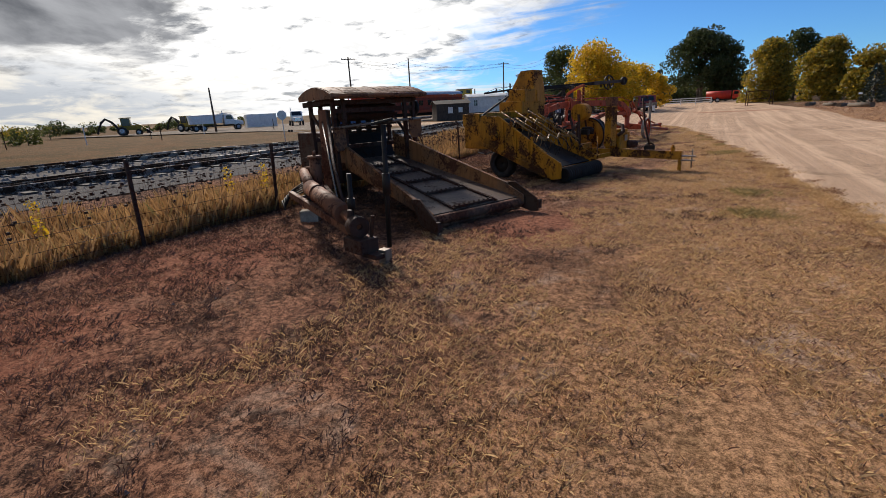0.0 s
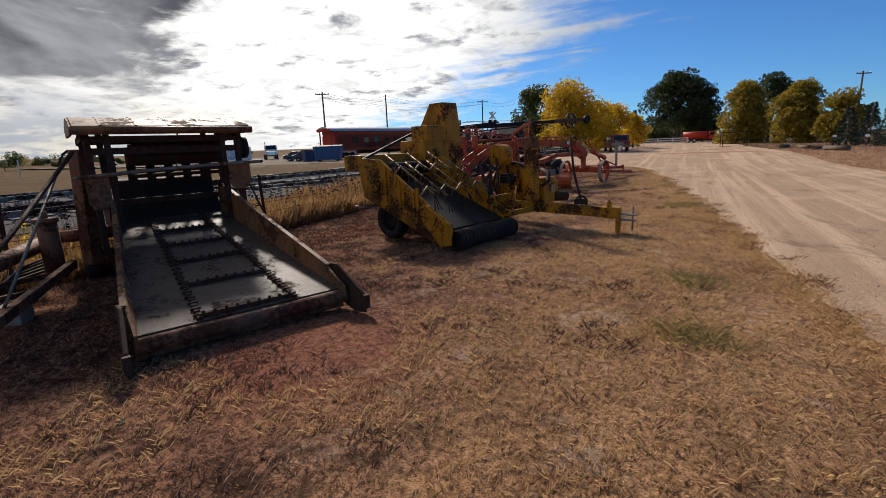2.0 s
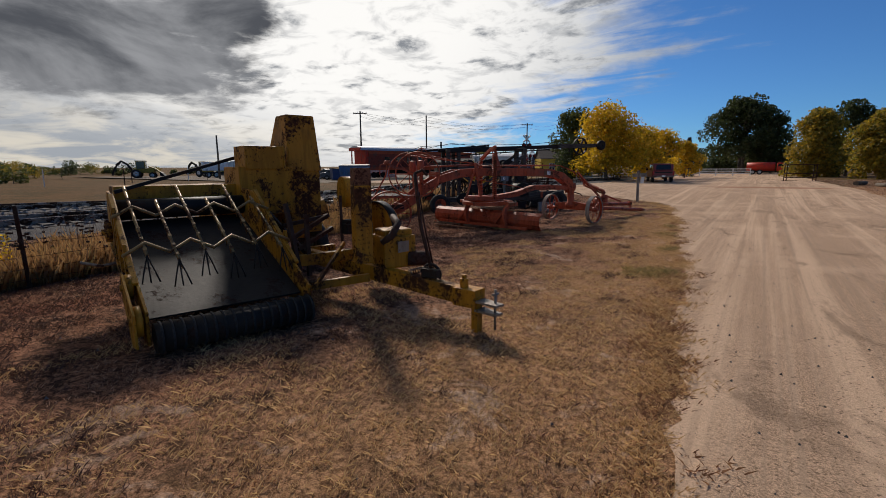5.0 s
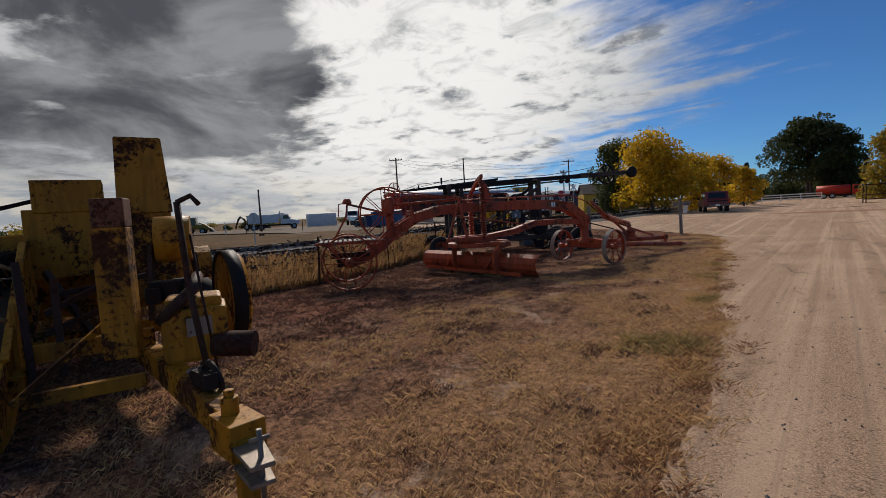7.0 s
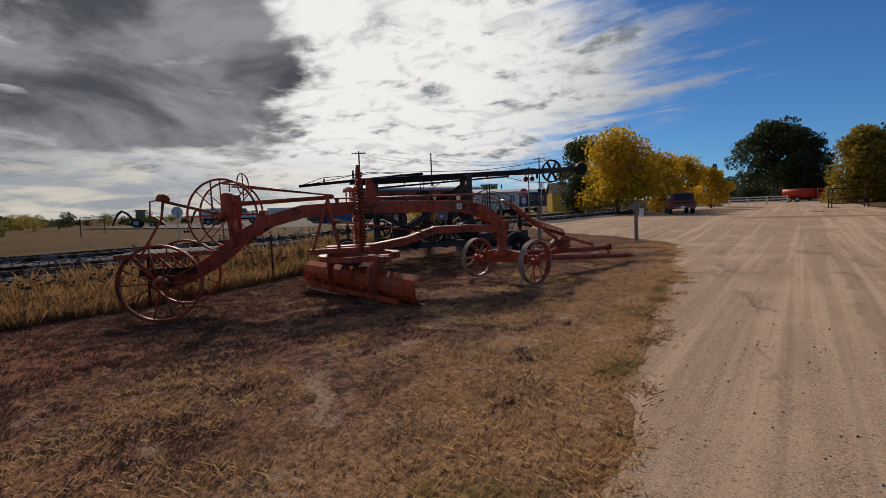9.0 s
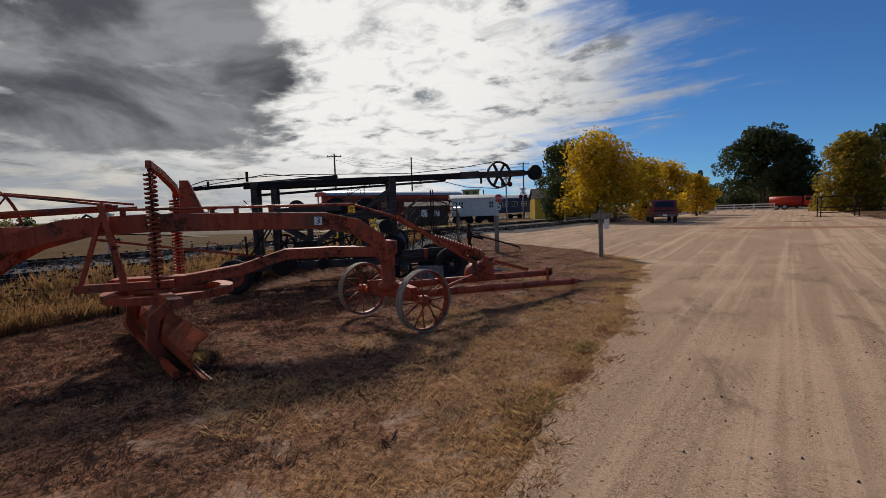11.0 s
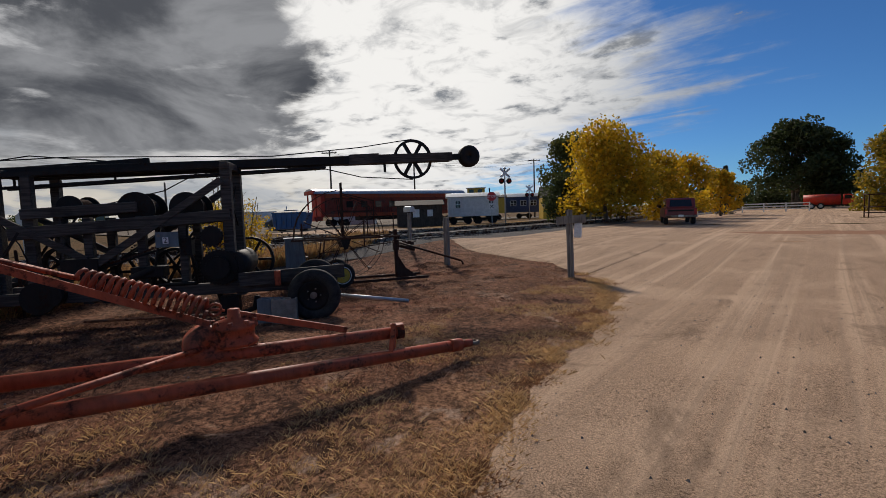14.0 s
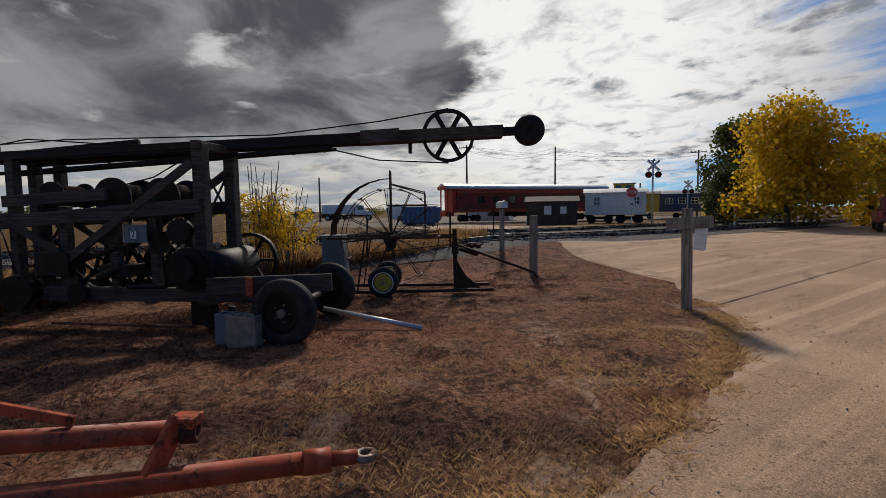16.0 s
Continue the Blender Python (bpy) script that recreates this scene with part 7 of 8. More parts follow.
def dump_truck(x, y, az, label, body=True):
    t = thing("dump_truck" if body else "semi_tractor", label, "truck", x, y, land(x, y) + 0.03, az, "trucks in the yard")
    if body:
        part("dump_box", plate(Shape(), [(0, 0, 1.25), (5.3, 0, 1.25), (5.5, 0, 2.85), (-0.1, 0, 2.75)], 2.4), white_paint, t, "white steel dump box", 0.03)
        for i in range(6):
            part("box_rib", box(Shape(), (0.4 + 0.95 * i, -1.24, 2.0), (0.12, 0.08, 1.45)), white_paint, t)
        part("cab_guard", box(Shape(), (5.9, 0, 2.95), (1.0, 2.2, 0.12)), white_paint, t)
    part("cab", plate(Shape(), [(5.7, 0, 1.0), (7.4, 0, 1.0), (7.35, 0, 1.9), (7.0, 0, 2.75), (5.75, 0, 2.8)], 2.2), white_paint, t, "", 0.08)
    part("bonnet", plate(Shape(), [(7.4, 0, 0.85), (9.0, 0, 0.85), (9.0, 0, 1.55), (7.4, 0, 1.85)], 1.9), white_paint, t, "", 0.12)
    part("grille", box(Shape(), (9.02, 0, 1.15), (0.06, 1.2, 0.6)), chrome, t)
    for py in (-1.12, 1.12):
        part("side_window", plate(Shape(), [(6.1, py, 1.9), (7.2, py, 1.9), (6.95, py, 2.55), (6.1, py, 2.55)], 0.03), dark_glass, t)
    part("windscreen", plate(Shape(), [(7.38, -0.95, 1.95), (7.38, 0.95, 1.95), (7.08, 0.85, 2.65), (7.08, -0.85, 2.65)], 0.03), dark_glass, t)
    part("stack", tube(Shape(), (5.55, -0.9, 1.0), (5.55, -0.9, 3.4), 0.08), chrome, t)
    part("chassis", box(Shape(), (4.3, 0, 0.85), (8.6, 0.9, 0.28)), black_mat, t)
    for px in (0.9, 2.2, 8.0):
        for py in (-1.0, 1.0):
            vehicle_wheel(t, px, py, 0.52, 0.32)


dump_truck(-80.5, 53.8, 62, "white dump truck parked in the gravel yard")
dump_truck(-76.5, 75.0, -40, "white semi tractor parked in the gravel yard", False)
dump_truck(-88, 95.0, 40, "white highway tractor far across the yard", False)


def backhoe(x, y, az):
    t = thing("backhoe_loader", "yellow backhoe loader with glass cab in the yard", "loader", x, y, land(x, y) + 0.03, az)
    part("body", box(Shape(), (2.0, 0, 1.3), (3.2, 1.3, 0.8)), machine_green, t, "", 0.1)
    part("cab_glass", box(Shape(), (1.5, 0, 2.25), (1.4, 1.4, 1.2)), dark_glass, t)
    part("cab_roof", box(Shape(), (1.5, 0, 2.95), (1.7, 1.6, 0.14)), machine_green, t, soft=0.03)
    for px in (0.85, 2.15):
        for py in (-0.7, 0.7):
            part("cab_post", box(Shape(), (px, py, 2.25), (0.09, 0.09, 1.35)), machine_green, t)
    part("boom", swept(Shape(), [(0.3, 0, 1.2), (-0.6, 0, 2.4), (-1.4, 0, 2.9), (-2.2, 0, 2.2)], 0.25, 0.35), black_mat, t)
    part("dipper", swept(Shape(), [(-2.0, 0, 2.4), (-2.6, 0, 1.3), (-2.9, 0, 0.5)], 0.22, 0.26), black_mat, t)
    part("loader_arm", swept(Shape(), [(2.6, 0, 2.0), (3.6, 0, 1.6), (4.5, 0, 0.8)], 1.2, 0.2), machine_green, t)
    part("bucket", plate(Shape(), [(4.4, 0, 0.3), (5.2, 0, 0.25), (4.7, 0, 0.9), (4.4, 0, 1.1)], 2.1), black_mat, t)
    for px, r in ((0.8, 0.75), (3.2, 0.5)):
        for py in (-0.8, 0.8):
            vehicle_wheel(t, px, py, r, 0.4)


backhoe(-88.5, 45.8, 55)
backhoe(-92.0, 59.5, 20)
t = thing("tank_container", "white storage container in the yard", "container", -83, 68, land(-83, 68), 60)
part("shell", box(Shape(), (3, 0, 1.4), (6, 2.4, 2.6)), white_paint, t, soft=0.04)
for i in range(19):
    part("corrugation", box(Shape(), (0.15 + 0.32 * i, -1.22, 1.4), (0.12, 0.05, 2.4)), white_paint, t)
t = thing("dumpster", "blue steel dumpster beside the crossing", "dumpster", -43.5, 50.0, land(-43.5, 50), 60)
part("bin", plate(Shape(), [(0, 0, 0.1), (2.0, 0, 0.1), (2.2, 0, 1.3), (-0.1, 0, 1.5)], 1.5), blue_paint, t, "", 0.03)
part("lid", plate(Shape(), [(-0.12, -0.8, 1.5), (2.22, -0.8, 1.3), (2.22, 0.8, 1.3), (-0.12, 0.8, 1.5)], 0.06), black_mat, t)
rng = random.Random(6)
for i in range(9):
    x, y = -66 - rng.uniform(0, 26), 8 + i * 4.6
    t = thing("yard_post", "thin steel post at the edge of the yard", "post", x * 0.55 - 8, y, land(x * 0.55 - 8, y), 0, "posts by the yard")
    part("shaft", bar(Shape(), (0, 0, 0), (0.03, 0, 1.5), 0.06, 0.06), rust_dark if i % 3 else white_paint, t)

def dumpster(x, y, az):
    t = thing("dumpster", "faded blue steel dumpster standing in the gravel yard", "dumpster", x, y, land(x, y) + 0.03, az)
    part("body", plate(Shape(), [(0, 0, 0.2), (3.0, 0, 0.2), (3.3, 0, 1.75), (-0.15, 0, 1.75)], 1.7), blue_tin, t, "faded blue ribbed steel body", 0.02)
    for i in range(6):
        part("rib", bar(Shape(), (0.25 + 0.5 * i, -0.88, 0.22), (0.22 + 0.53 * i, -0.88, 1.7), 0.08, 0.05), blue_tin, t)
    part("top_rail", bar(Shape(), (-0.18, -0.88, 1.75), (3.33, -0.88, 1.75), 0.1, 0.1), blue_tin, t)
    part("lid", plate(Shape(), [(-0.1, -0.8, 1.8), (3.25, -0.8, 1.8), (3.25, 0.8, 1.95), (-0.1, 0.8, 1.95)], 0.04), black_mat, t, "black plastic lid")
    for px in (0.4, 2.6):
        part("skid", box(Shape(), (px, 0, 0.1), (0.12, 1.6, 0.2)), black_mat, t)


def sedan(x, y, az):
    t = thing("car", "dark grey car parked in the gravel yard", "car", x, y, land(x, y) + 0.03, az)
    part("body", plate(Shape(), [(0, 0, 0.3), (4.6, 0, 0.3), (4.65, 0, 0.65), (3.6, 0, 0.9), (0.7, 0, 0.95), (0.0, 0, 0.85)], 1.75), dark_paint, t, "", 0.08)
    part("cabin", plate(Shape(), [(0.5, 0, 0.93), (3.5, 0, 0.9), (2.75, 0, 1.38), (1.3, 0, 1.42)], 1.5), dark_paint, t, "", 0.08)
    for k in (-0.765, 0.765):
        part("side_window", plate(Shape(), [(0.95, k, 0.98), (3.15, k, 0.96), (2.65, k, 1.31), (1.4, k, 1.34)], 0.02), dark_glass, t)
    for px in (0.85, 3.75):
        for py in (-0.78, 0.78):
            vehicle_wheel(t, px, py, 0.32, 0.2)


dumpster(-39.8, 48.2, 32)
sedan(-46.5, 51.0, 35)
sedan(-50.5, 53.5, 32)
cabin("tin_shed", "pale grey tin shed behind the railway car", "shed", -54.5, 66.5, -50.0, 70.5, 5.0, land(-52, 68), 0.0, 0, 3.6, -0.9, grey_tin, grey_tin, ((1.5, 1.6, 0.8, 0.8),))


# ---- cage cart, logs, interpretive signs, wagon wheels ----
t = thing("pipe_cage", "rusty open pipe frame cart beside the drive", "cart", 5.4, 66.5, land(5.4, 66.5), 8)
for px in (-1.2, 1.2):
    for py in (-0.6, 0.6):
        part("upright", tube(Shape(), (px, py, 0), (px, py, 1.65), 0.04), rust_dark, t)
for z in (0.35, 0.75, 1.6):
    for py in (-0.6, 0.6):
        part("rail", tube(Shape(), (-1.2, py, z), (1.2, py, z), 0.03), rust_dark, t)
    for px in (-1.2, 1.2):
        part("rail", tube(Shape(), (px, -0.6, z), (px, 0.6, z), 0.03), rust_dark, t)
part("top_deck", box(Shape(), (0, 0, 1.63), (2.6, 1.35, 0.05)), rust_dark, t)
for i, (x, y, az, L, r) in enumerate(((8.6, 55, 70, 2.6, 0.17), (9.3, 51, 100, 2.2, 0.15), (9.6, 47.5, 60, 1.8, 0.16), (10.0, 44.6, 110, 2.4, 0.18))):
    s = tube(Shape(), (-L / 2, 0, 0), (L / 2, 0, 0), r, r * 0.85, 14)
    single("log", s, bark, "weathered log lying at the edge of the drive", "log", "logs along the drive", at=(x, y, land(x, y) + r * 0.9, 0, 0, az))
for x, y in ((12.2, 47.0), (13.6, 42.0), (14.6, 40.5), (11.5, 52.5)):
    t = thing("plant_label", "small white label on a thin steel stake", "sign", x, y, land(x, y), 5, "labels by the conifers")
    part("stake", tube(Shape(), (0, 0, 0), (0, 0, 0.85), 0.015, n=6), black_mat, t)
    part("card", box(Shape(), (0, -0.02, 0.9), (0.26, 0.02, 0.18), 0, -35), sign_white, t)
for i, (x, y) in enumerate(((-12.4, 60.6), (-11.0, 61.6))):
    t = thing("wagon_wheel", "old wagon wheel leaning at the white fence", "wheel", x, y, land(x, y), 58, "wagon wheels")
    band(sh := Shape(), (0, 0, 0.48), (0.15, 1, 0.1), 0.48, 0.07, 0.05, 30)
    part("rim", sh, black_mat, t)
    for k in range(10):
        a = k * math.pi / 5
        part("spoke", tube(Shape(), (0, 0, 0.48), (0.45 * math.cos(a), 0, 0.48 + 0.45 * math.sin(a)), 0.02, n=6), black_mat, t)


# ---- trees and shrubs ----
def raw_mesh(name, verts, n, material, smooth=False):
    """A mesh of loose faces with n corners each, from an array of vertices."""
    v = np.asarray(verts, dtype=np.float32).reshape(-1, 3)
    k = len(v) // n
    me = bpy.data.meshes.new(name)
    me.vertices.add(len(v))
    me.vertices.foreach_set("co", v.ravel())
    me.loops.add(len(v))
    me.loops.foreach_set("vertex_index", np.arange(len(v), dtype=np.int32))
    me.polygons.add(k)
    me.polygons.foreach_set("loop_start", np.arange(0, len(v), n, dtype=np.int32))
    me.update(calc_edges=True)
    me.materials.append(material)
    return me


def leaf_cloud(rng, centres, radii, count, size, flat=0.75):
    c = rng.integers(0, len(centres), count)
    d = rng.normal(size=(count, 3))
    d /= np.linalg.norm(d, axis=1)[:, None]
    r = np.cbrt(rng.uniform(0.15, 1.0, count)) * radii[c]
    p = centres[c] + d * r[:, None] * np.array([1, 1, flat])
    u = rng.normal(size=(count, 3))
    u /= np.linalg.norm(u, axis=1)[:, None]
    w = np.cross(u, rng.normal(size=(count, 3)))
    w /= np.linalg.norm(w, axis=1)[:, None]
    s = (size * rng.uniform(0.6, 1.3, count))[:, None]
    return np.stack([p - u * s, p - w * s * 0.6, p + u * s, p + w * s * 0.6], 1)


def tree(x, y, h, width, material, label, seed, leaves=7000, size=0.14, trunk=0.2, base=0.16, clumps=34, top=0.55, stems=1, puff=1.0):
    rng = np.random.default_rng(seed)
    t = thing("tree", label, "tree", x, y, land(x, y) - 0.05)
    s = Shape()
    cs, rs = [], []
    for k in range(clumps):
        z = base + (1 - base) * rng.uniform(0.08, 0.95)
        prof = math.sin(math.pi * min(1.0, ((z - base) / (1 - base)) ** top * 0.92 + 0.06)) ** 0.6
        a, r = rng.uniform(0, 2 * math.pi), math.sqrt(rng.uniform(0.05, 1.0)) * 0.82
        cs.append((math.cos(a) * r * prof * width / 2, math.sin(a) * r * prof * width / 2, z * h * 0.93))
        rs.append(width * rng.uniform(0.13, 0.24) * puff)
    fork = h * (base + 0.12)
    for st in range(stems):
        off = Vector((rng.uniform(-0.5, 0.5), rng.uniform(-0.5, 0.5), 0)) * (width * 0.14 if stems > 1 else 0)
        lean = Vector((rng.uniform(-0.2, 0.2), rng.uniform(-0.2, 0.2), 0)) * (3 if stems > 1 else 1)
        pts = [off, off + lean * 0.5 + Vector((0, 0, fork * 0.6)), off + lean + Vector((0, 0, fork)), off + lean * 1.5 + Vector((0, 0, h * 0.7))]
        for i in range(3):
            tube(s, pts[i], pts[i + 1], trunk * (1 - 0.27 * i), trunk * (1 - 0.27 * (i + 1)), 9)
        for k in range(st, clumps, stems):
            c = Vector(cs[k])
            st0 = pts[2].lerp(pts[3], min(1, max(0, (c.z - fork) / (h * 0.7))) * 0.7)
            mid = st0.lerp(c, 0.5) + Vector((0, 0, 0.06 * h * rng.uniform(-0.3, 1)))
            tube(s, st0, mid, trunk * 0.22, trunk * 0.13, 5)
            tube(s, mid, c, trunk * 0.13, trunk * 0.04, 5)
    part("trunk", s, bark, t, "dark rough trunk and limbs")
    v = leaf_cloud(rng, np.array(cs), np.array(rs), leaves, size)
    ob = new("crown", raw_mesh("crown", v, 4, material))
    ob.parent = t
    return t


def conifer(x, y, h, width, seed, label):
    rng = np.random.default_rng(seed)
    t = thing("conifer", label, "conifer", x, y, land(x, y) - 0.03)
    part("trunk", tube(Shape(), (0, 0, 0), (0, 0, h * 0.98), 0.09, 0.015, 8), bark, t)
    vs = []
    n = int(190 * h)
    for k in range(n):
        z = h * rng.uniform(0.05, 0.98) ** 1.15
        L = width / 2 * (1 - z / h) ** 0.85 * rng.uniform(0.75, 1.1) + 0.05
        a = rng.uniform(0, 2 * math.pi)
        d = np.array([math.cos(a), math.sin(a), 0.0])
        q = np.array([-math.sin(a), math.cos(a), 0.0])
        for j in range(4):
            f = rng.uniform(0.25, 1.0)
            p = d * L * f + np.array([0, 0, z - 0.18 * L * f + rng.uniform(-0.05, 0.05)])
            e = d * rng.uniform(0.10, 0.2) + q * rng.uniform(-0.14, 0.14) + np.array([0, 0, rng.uniform(-0.06, 0.08)])
            w = np.cross(e, rng.normal(size=3))
            w = w / np.linalg.norm(w) * 0.035
            vs.append((p - w, p + e * 0.5 + w, p + e, p + e * 0.5 - w * 1.5))
    ob = new("crown", raw_mesh("crown", np.array(vs), 4, needle))
    ob.parent = t


tree(-11.9, 60.5, 8.4, 8.6, yellow_leaf, "rounded yellow autumn tree beside the white fence", 1, 15000, 0.15, 0.22, 0.10, 64)
tree(-9.6, 66.0, 6.2, 6.0, yellow_leaf, "smaller yellow autumn tree behind the white fence", 2, 8000, 0.15, 0.16, 0.08, 44)
tree(-8.0, 72.0, 6.2, 5.6, yellow_leaf, "golden autumn tree beside the drive", 3, 5000, 0.16, 0.16)
tree(-17.6, 67.5, 9.2, 6.8, mid_leaf, "green and yellow tree behind the yellow tree", 4, 7000, 0.16, 0.2)
tree(-16.6, 62.5, 4.6, 4.6, green_leaf, "dark green shrubby tree by the depot", 44, 4000, 0.14, 0.12, 0.03)
tree(-6.6, 80.0, 5.2, 4.6, yellow_leaf, "low golden tree far along the drive", 5, 3500, 0.18, 0.14)
tree(-2.2, 133, 17.4, 19.0, green_leaf, "broad dark green cottonwood with several trunks", 6, 20000, 0.28, 0.42, 0.16, 80, 0.62, 4, 0.62)
tree(3.5, 131, 13.0, 10.0, green_leaf, "dark green tree beside the cottonwood", 7, 6000, 0.3, 0.3, 0.08)
tree(8.6, 92.0, 9.6, 8.2, mixed_leaf, "green and yellow tree beside the drive", 8, 15000, 0.2, 0.2, -0.06, 70)
tree(13.2, 79.5, 8.0, 7.0, mixed_leaf, "yellowing tree on the far side of the drive", 9, 15000, 0.18, 0.2, -0.06, 70)
tree(16.4, 73.0, 5.9, 5.6, mixed_leaf, "tree turning yellow beside the conifers", 10, 11000, 0.17, 0.16, -0.06, 56)
tree(12.5, 100.0, 11.5, 9.0, green_leaf, "dark green tree behind the yellowing trees", 11, 6000, 0.24, 0.25, 0.05)
tree(25.5, 74.0, 7.4, 6.0, russet_leaf, "thin russet tree losing its leaves", 12, 3200, 0.14, 0.14, 0.12)
tree(27.0, 62.0, 6.5, 5.5, russet_leaf, "sparse reddish-brown tree near the conifers", 13, 3000, 0.13, 0.14, 0.1)
tree(2.0, 150, 7.0, 14.0, mid_leaf, "far yellow-green tree at the end of the drive", 14, 4000, 0.3, 0.2, 0.03)
for i, (x, y, h) in enumerate(((-7.0, 150, 5), (-14, 155, 6), (-3, 158, 4.5), (-20, 150, 6))):
    tree(x, y, h, 9.0, mid_leaf if i % 2 else green_leaf, "far low trees beyond the drive", 20 + i, 2500, 0.32, 0.15, 0.02)
conifer(-7.3, 88.0, 6.0, 2.2, 31, "narrow dark conifer at the side of the drive")
for i, (x, y, h, w) in enumerate(((14.8, 51.5, 4.3, 2.6), (18.6, 49.0, 4.6, 3.0), (13.2, 56.5, 3.4, 2.4), (15.6, 60.0, 3.8, 2.4), (18.2, 43.5, 4.2, 2.8), (21.0, 55.0, 4.6, 2.8))):
    conifer(x, y, h, w, 40 + i, "dark blue-green young conifer beside the drive")


def bush(x, y, h, seed):
    rng = np.random.default_rng(seed)
    t = thing("bush", "leggy bush with sparse yellow autumn leaves", "bush", x, y, land(x, y) - 0.03)
    s, tips = Shape(), []
    for k in range(20):
        a, r = rng.uniform(0, 2 * math.pi), rng.uniform(0.15, 0.75)
        e = Vector((math.cos(a) * r, math.sin(a) * r, h * rng.uniform(0.6, 1.12)))
        m = e * 0.5 + Vector((rng.uniform(-0.12, 0.12), rng.uniform(-0.12, 0.12), 0))
        pipe(s, [(e.x * 0.12, e.y * 0.12, 0), m, e], 0.009, 5)
        for j in range(5):
            f = rng.uniform(0.35, 0.9)
            b = m.lerp(e, (f - 0.3) / 0.7)
            q = b + Vector((rng.uniform(-0.35, 0.35), rng.uniform(-0.35, 0.35), rng.uniform(0.05, 0.3)))
            pipe(s, [b, q], 0.004, 4)
            if q.z < h * 0.85:
                tips.append(tuple(q))
                tips.append(tuple(b))
    part("stem", s, bark, t, "thin bare stems")
    v = leaf_cloud(rng, np.array(tips), np.full(len(tips), 0.14), 2600, 0.032, 1.0)
    ob = new("leaves", raw_mesh("leaves", v, 4, yellow_leaf))
    ob.parent = t


bush(-9.1, 27.6, 2.5, 51)
bush(-9.5, 28.3, 2.0, 52)
rng = np.random.default_rng(8)
spots = [(-60 - 60 * rng.random(), -40 + 105 * rng.random()) for _ in range(46)] + [(-115 - 40 * rng.random(), 10 + 110 * rng.random()) for _ in range(50)] + [(-34 - 6 * rng.random(), -6 + 16 * rng.random()) for _ in range(5)]
for i, (x, y) in enumerate(spots):
    far = x < -60
    h = rng.uniform(1.6, 3.6) if far else rng.uniform(1.0, 1.8)
    if far and -86 < x and 25 < y < 90:
        continue
    t = thing("shrub", "low green prairie shrub" if i % 3 else "low yellow-green prairie shrub", "shrub", x, y, land(x, y) - 0.05, 0, "prairie shrubs")
    c = np.array([(rng.uniform(-1, 1) * h * 0.55, rng.uniform(-1, 1) * h * 0.55, h * rng.uniform(0.2, 0.75)) for _ in range(9)])
    ob = new("foliage", raw_mesh("foliage", leaf_cloud(rng, c, np.full(9, h * 0.3), 700 if far else 1400, 0.16 if far else 0.06), 4, (green_leaf, mid_leaf, mixed_leaf)[i % 3]))
    ob.parent = t
    part("stem", tube(Shape(), (0, 0, 0), (0, 0, h * 0.5), 0.05, 0.03, 6), bark, t)


# ---- grass ----
def blades(rng, x, y, per, spread, h0, h1, width, bend, upright=1.0):
    """Bent blades, two triangles joined to a quad each, in tufts at x, y."""
    n = len(x)
    X, Y = np.repeat(x, per), np.repeat(y, per)
    m = n * per
    a = rng.uniform(0, 2 * np.pi, m)
    r = np.sqrt(rng.uniform(0, 1, m)) * spread
    bx, by = X + r * np.cos(a), Y + r * np.sin(a)
    h = rng.uniform(h0, h1, m) * np.repeat(rng.uniform(0.6, 1.25, n), per)
    a2 = a + rng.normal(0, 0.8, m)
    lean = h * bend * rng.uniform(0.2, 1.3, m)
    z = np.array([land(p, q) for p, q in zip(x, y)])
    Z = np.repeat(z, per) - 0.005
    wx, wy = -np.sin(a2) * width / 2, np.cos(a2) * width / 2
    b0 = np.stack([bx - wx, by - wy, Z], 1)
    b1 = np.stack([bx + wx, by + wy, Z], 1)
    tip = np.stack([bx + lean * np.cos(a2), by + lean * np.sin(a2), Z + h * upright], 1)
    mid = np.stack([bx + 0.35 * lean * np.cos(a2) + wx * 0.8, by + 0.35 * lean * np.sin(a2) + wy * 0.8, Z + h * 0.6], 1)
    return np.stack([b0, b1, mid, tip], 1)


def scatter(rng, n, x0, x1, y0, y1, keep):
    x, y = rng.uniform(x0, x1, n), rng.uniform(y0, y1, n)
    k = np.array([keep(a, b) for a, b in zip(x, y)])
    return x[k], y[k]


def off_road(x, y):
    if y < 33.2:
        return x < left_edge(y) - 0.03
    return y < side_edge(x) - 0.1 and x < -2.8


def patchy(x, y, lo=-0.25):
    if (x + 1.7) ** 2 + (y - 5.45) ** 2 < 0.8:
        return False
    return off_road(x, y) and noise.noise((x * 0.9, y * 0.9, 2)) + 0.5 * noise.noise((x * 2.7, y * 2.7, 4)) + 0.9 * noise.noise((x * 7.5, y * 7.5, 6)) > lo + 0.3 * random.random()


